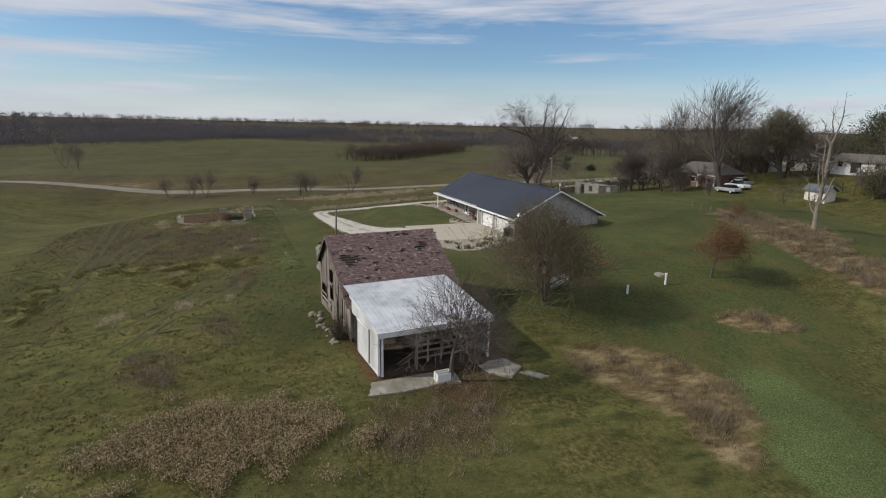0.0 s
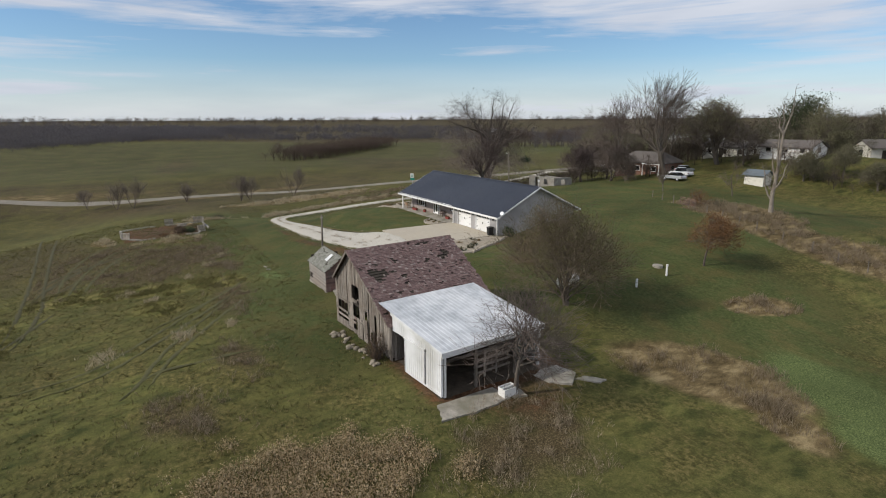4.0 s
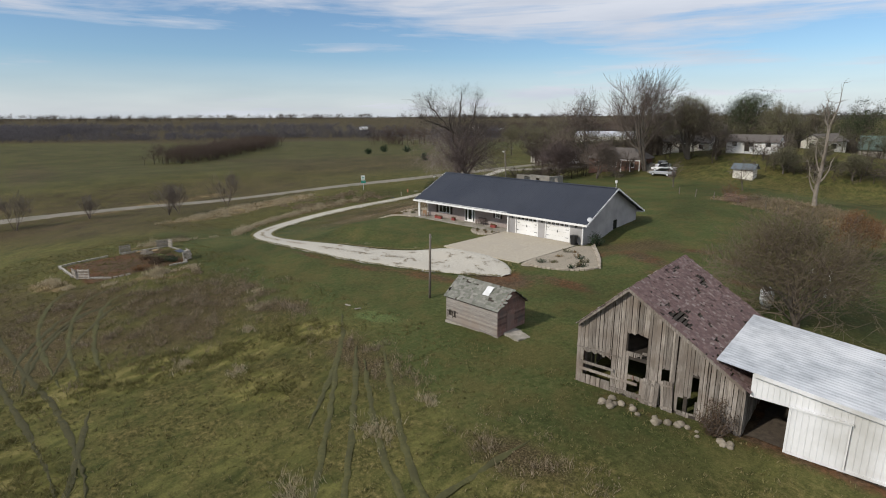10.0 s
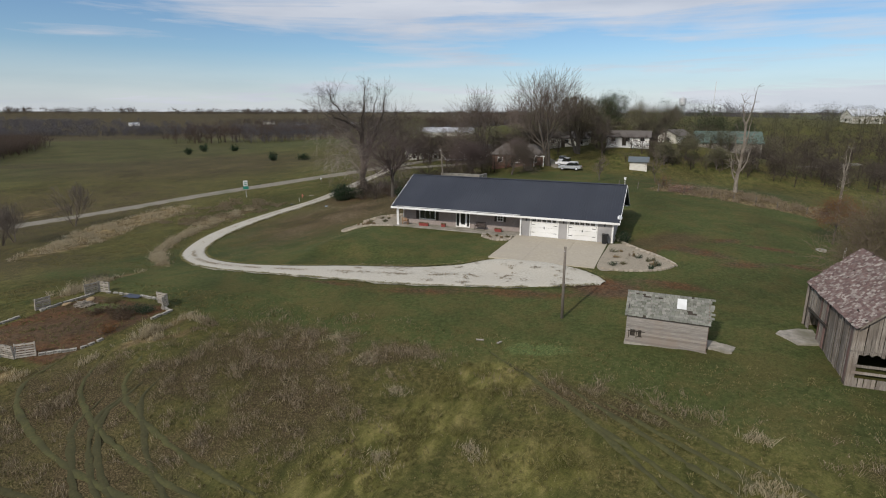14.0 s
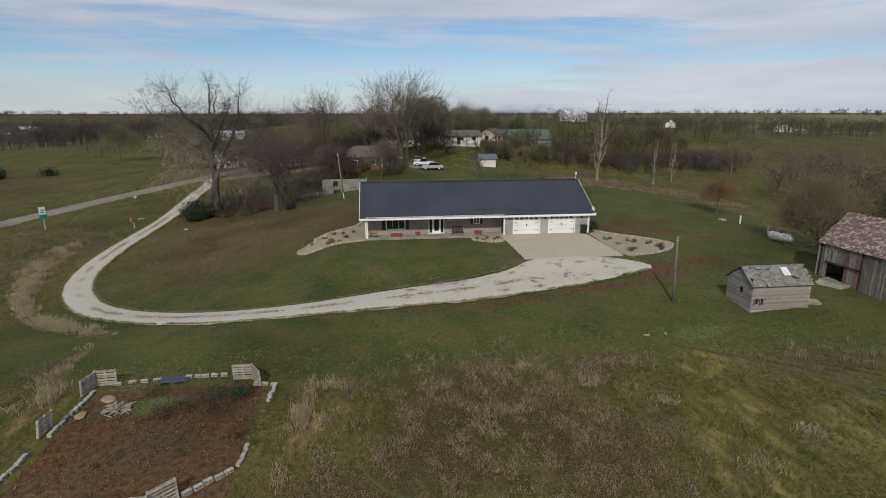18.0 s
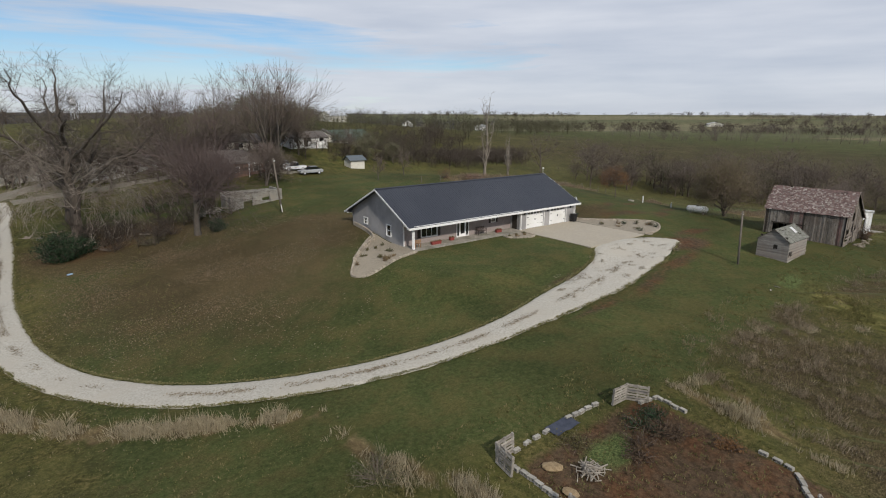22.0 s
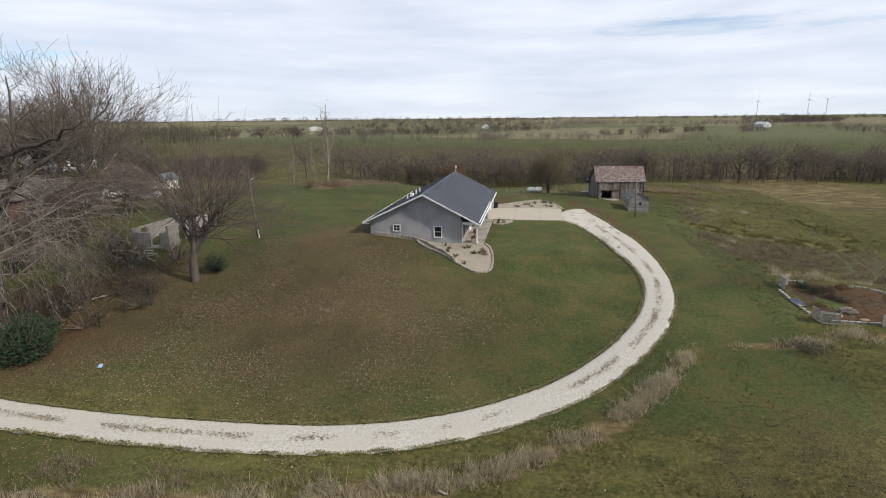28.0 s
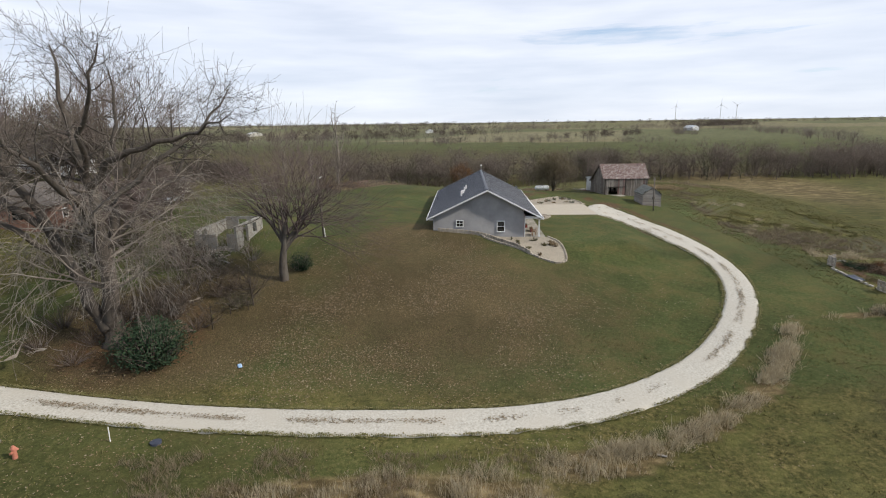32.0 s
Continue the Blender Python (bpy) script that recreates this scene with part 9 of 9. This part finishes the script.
blades("dead_grass", pts[keep & east], hs[keep & east] * (0.8 + clump[keep & east]), 8, 0.010, 0.6, TANGRASS, "tangled tan-brown dead grass", 18)
keep = keep & ~east
blades("tall_dry_grass", pts[keep], hs[keep] * (0.8 + clump[keep]), 8, 0.010, 0.38, STRAWGRASS, "drifts of tall bleached dry grass", 11)
VERGE = smooth_line([p for p, _ in DRIVE], 1.0)
# a band of standing straw outside the drive's bend
band = smooth_line([(-39.0, 11), (-37.6, 7), (-36.0, 1.6), (-34.1, -3.0), (-31.2, -7.6), (-28.0, -11.2), (-23.4, -15.0), (-20.2, -16.8), (-19.2, -20), (-19.0, -24.5), (-18.2, -29), (-17.2, -33)], 0.25)
pts = np.array([(x + rs.normal(0, 0.42), y + rs.normal(0, 0.42)) for x, y in band for k in range(max(0, int((-1 if y < -18 else 3) + (14 if y < -18 else 22) * noise.noise(Vector((x * 0.55, y * 0.55, 8.0))))))])
blades("standing_straw", pts, rs.uniform(0.3, 0.85, len(pts)) * np.where(pts[:, 1] < -18, 0.75, 1.0), 9, 0.009, 0.85, STRAWGRASS, "band of tall bleached straw beside the drive", 19)
# tan tangle on the verge across the drive
n = 5200
w = np.stack([rs.uniform(-50, -35.6, n), rs.uniform(4, 27, n)], -1)
rough = np.array([noise.noise(Vector((x * 0.35, y * 0.35, 12.0))) + 0.5 * noise.noise(Vector((x * 1.3, y * 1.3, 2.0))) for x, y in w])
lane_d = np.array([np.min((np.array(VERGE)[:, 0] - a) ** 2 + (np.array(VERGE)[:, 1] - b) ** 2) for a, b in w])
keep = (rough > 0.02) & (lane_d > 3.0 ** 2) & (w[:, 0] + 0.25 * (w[:, 1] - 20) < -36.2)
blades("verge_tangle", w[keep], rs.uniform(0.2, 0.6, keep.sum()), 8, 0.009, 0.8, TANGRASS, "tangled tan grass on the verge across the drive", 31)
# weed patch below the first viewpoint
n = 9000
w = np.stack([rs.uniform(53, 66, n), rs.uniform(-41, -25, n)], -1)
keep = np.array([1.0 - math.hypot((x - 59.6 - 0.15 * (y + 33)) / 3.6, (y + 33) / 5.9) + 0.9 * noise.noise(Vector((x * 0.55, y * 0.55, 4.0))) + 0.35 * noise.noise(Vector((x * 2.1, y * 2.1, 7.0))) > 0.05 for x, y in w])
spots = w[keep]
m = len(spots)
rise = np.array([0.55 + 0.35 * noise.noise(Vector((x * 0.8, y * 0.8, 3.0))) for x, y in spots])
blades("weed_stem", spots[::2], rise[::2], 3, 0.010, 0.3, WEED, "dry stems under the weed patch", 12, "weeds")
# the seed heads and curled leaves that close the top of the patch
flecks("weed_patch", spots, rise, 16, 0.2, (0.028, 0.062), WEED, "dense patch of tan weeds gone to seed", 28)
# no growth stands in the wheel marks
def off_tracks(w, far=0.42):
    near = np.full(len(w), 1e9)
    for px, py in TRACKS:
        near = np.minimum(near, (w[:, 0] - px) ** 2 + (w[:, 1] - py) ** 2)
    return near > far * far


# rough weeds over the old field
n = 60000
w = np.stack([rs.uniform(-2, 66, n), rs.uniform(-48, -18, n)], -1)
cov = np.zeros(n)
for d in BROWN:
    cov = np.maximum(cov, blob(w[:, 0], w[:, 1], *d, 0.8))
tuft = np.array([noise.noise(Vector((x * 0.7, y * 0.7, 2.0))) for x, y in w])
keep = (rs.uniform(0, 1, n) < cov * np.clip(0.25 + 2.2 * tuft, 0, 1)) & ((w[:, 1] < -25) | (w[:, 0] > 57)) & off_tracks(w)
blades("field_weeds", w[keep], rs.uniform(0.2, 0.55, keep.sum()), 7, 0.008, 0.7, DEADWEED, "thin grey-brown weeds across the old field", 13, "weeds")
flecks("weed_heads", w[keep][::2], rs.uniform(0.3, 0.6, keep[keep].size)[::2], 5, 0.12, (0.025, 0.05), DEADWEED, "grey-brown seed heads over the field weeds", 29)
# bleached tufts standing alone in the field
pts = np.concatenate([np.stack([rs.normal(x, r, int(90 * r)), rs.normal(y, r * 0.7, int(90 * r))], -1) for x, y, r in ((37.0, -35.9, 0.7), (38.0, -41.0, 0.75), (20.3, -39.4, 0.5), (37.1, -32.4, 0.35), (24.4, -37.4, 0.4), (14.6, -31.2, 0.4), (18.2, -33.6, 0.35), (11.2, -29.2, 0.3))])
blades("bleached_tufts", pts, rs.uniform(0.25, 0.55, len(pts)), 8, 0.009, 0.8, STRAWGRASS, "bleached grass tufts standing alone in the field", 30)
# rank grass in yellow-green drifts
pts = []
for cx, cy, rx, ry, turn in RANK:
    n = int(rx * ry * 55)
    r, a = np.sqrt(rs.uniform(0, 1, n)), rs.uniform(0, 2 * np.pi, n)
    c, s = math.cos(radians(turn)), math.sin(radians(turn))
    pts.append(np.stack([cx + rx * r * np.cos(a) * c - ry * r * np.sin(a) * s, cy + rx * r * np.cos(a) * s + ry * r * np.sin(a) * c], -1))
pts = np.concatenate(pts)
pts = pts[np.array([noise.noise(Vector((x * 0.6, y * 0.6, 6.0))) > -0.05 for x, y in pts])]
blades("rank_grass", pts, rs.uniform(0.15, 0.42, len(pts)), 7, 0.013, 1.2, RANKGRASS, "drifts of rank yellow-green grass", 17)
# field grass tufts and lawn tufts where the camera flies low
n = 26000
w = np.stack([rs.uniform(-24, 76, n), rs.uniform(-56, -25, n)], -1)
w = w[off_tracks(w, 0.3)]
blades("field_grass", w, rs.uniform(0.06, 0.17, len(w)), 5, 0.022, 1.1, TUFT, "rough olive field grass", 14)
n = 12500
w = np.stack([rs.uniform(-48, -20, n), rs.uniform(-22, 44, n)], -1)
gx, gy = np.array([p[0] for p, _ in DRIVE]), np.array([p[1] for p, _ in DRIVE])
fine = smooth_line([p for p, _ in DRIVE], 0.5)
fx, fy = np.array(fine).T
near_drive = np.array([np.min((fx - a) ** 2 + (fy - b) ** 2) for a, b in w])
w, nd = w[near_drive > 2.1 ** 2], near_drive[near_drive > 2.1 ** 2]
blades("verge_grass", w, rs.uniform(0.05, 0.15, len(w)), 4, 0.02, 1.0, TUFT, "rough verge grass along the drive", 15)
# fallen leaves on the west lawn
n = 46000
x, y = rs.normal(-17, 9.5, n), rs.normal(14, 10, n)
far_x, far_y = rs.uniform(-48, -18, 9000), rs.uniform(16, 44, 9000)
x, y = np.concatenate([x, far_x]), np.concatenate([y, far_y])
thick = np.array([noise.noise(Vector((a * 0.16, b * 0.16, 5.0))) for a, b in zip(x, y)])
near_lane = np.array([np.min((fx - a) ** 2 + (fy - b) ** 2) for a, b in zip(x, y)])
keep = (x < -0.8) & (x > -48) & (near_lane > 2.6) & (rs.uniform(0, 1, len(x)) < 0.45 + 1.3 * thick)
x, y = x[keep], y[keep]
z = height(x, y) + 0.035
a, s = rs.uniform(0, 6.28, len(x)), rs.uniform(0.035, 0.075, len(x))
dx, dy = np.cos(a) * s, np.sin(a) * s
v = np.stack([np.stack([x - dx, y - dy, z], -1), np.stack([x + dy * 0.6, y - dx * 0.6, z + 0.01], -1), np.stack([x + dx, y + dy, z + 0.03], -1), np.stack([x - dy * 0.6, y + dx * 0.6, z + 0.012], -1)], 1).reshape(-1, 3)
k = np.arange(len(x)) * 4
me = bpy.data.meshes.new("fallen_leaves")
me.from_pydata(v.tolist(), [], np.stack([k, k + 1, k + 2, k + 3], -1).tolist())
me.materials.append(FALLEN)
tagged(new("fallen_leaves", me), "scatter of fallen leaves on the lawn", "leaves", kind="stuff")

# grass and dirt creeping over both edges of the drive
edge_pts = []
lane = smooth_line([p for p, _ in DRIVE], 0.12)
wide = np.interp(np.linspace(0, way[-1], len(lane)), way, [w for _, w in DRIVE])
for k in range(1, len(lane) - 1):
    (x0, y0), (x1, y1) = lane[k - 1], lane[k + 1]
    l = math.hypot(x1 - x0, y1 - y0) or 1
    nx, ny = -(y1 - y0) / l, (x1 - x0) / l
    for side in (-1, 1):
        q = noise.noise(Vector((lane[k][0] * 0.9, lane[k][1] * 0.9, 3.0 + side)))
        for j in range(int(7 + 11 * q)):
            d = side * (wide[k] / 2 + 0.02 + rs.normal(0, 0.10) - 0.22 * max(q, 0))
            edge_pts.append((lane[k][0] + nx * d, lane[k][1] + ny * d))
edge_pts = np.array(edge_pts)
keep = ~((edge_pts[:, 0] > 16.0) & (edge_pts[:, 1] > -10.6))
edge_pts = edge_pts[keep]
x, y = edge_pts.T
s, a = rs.uniform(0.03, 0.09, len(x)), rs.uniform(0, 6.28, len(x))
z = height(x, y) + rs.uniform(0.09, 0.16, len(x))
v = np.stack([np.stack([x + np.cos(a + q) * s * w, y + np.sin(a + q) * s * w, z + g * s], -1) for q, w, g in ((0, 1.0, 0.3), (1.6, 0.7, 0.0), (3.1, 1.1, 0.4), (4.6, 0.8, 0.0))], 1).reshape(-1, 3)
k = np.arange(len(x)) * 4
me = bpy.data.meshes.new("drive_fringe")
me.from_pydata(v.tolist(), [], np.stack([k, k + 1, k + 2, k + 3], -1).tolist())
me.materials.append(TUFT)
tagged(new("drive_fringe", me), "ragged grass and dirt creeping over the drive edges", "grass", kind="stuff")

# grass and dirt along the middle of the drive
mid_pts = []
for i, (x, y) in enumerate(fine):
    k = noise.noise(Vector((x * 0.35, y * 0.35, 9.0)))
    if x < 16 and k > -0.15:
        for j in range(int(60 * (k + 0.22))):
            mid_pts.append((x + rs.normal(0, 0.16), y + rs.normal(0, 0.16)))
for k in range(420):
    x, y = rs.uniform(4, 27), rs.uniform(-17.6, -10.8)
    at = np.argmin((fx - x) ** 2 + (fy - y) ** 2)
    if (fx[at] - x) ** 2 + (fy[at] - y) ** 2 < 3.2 ** 2 and noise.noise(Vector((x * 0.6, y * 0.9, 4.0))) > 0.1 and not (y > -10.9 and x > 16):
        mid_pts += [(x + rs.normal(0, 0.14), y + rs.normal(0, 0.08)) for j in range(9)]
mid_pts = np.array(mid_pts)
x, y = mid_pts.T
s, a = rs.uniform(0.025, 0.075, len(x)), rs.uniform(0, 6.28, len(x))
z = height(x, y) + 0.19
v = np.stack([np.stack([x + np.cos(a + q) * s * w, y + np.sin(a + q) * s * w, z + 0 * x], -1) for q, w in ((0, 1.0), (1.2, 0.7), (2.6, 1.1), (3.9, 0.8), (5.1, 1.0))], 1).reshape(-1, 3)
k = np.arange(len(x)) * 5
me = bpy.data.meshes.new("drive_weeds")
me.from_pydata(v.tolist(), [], np.stack([k, k + 1, k + 2, k + 3, k + 4], -1).tolist())
me.materials.append(DEADWEED)
tagged(new("drive_weeds", me), "flattened weeds and dirt along the drive's middle", "weeds", kind="stuff")
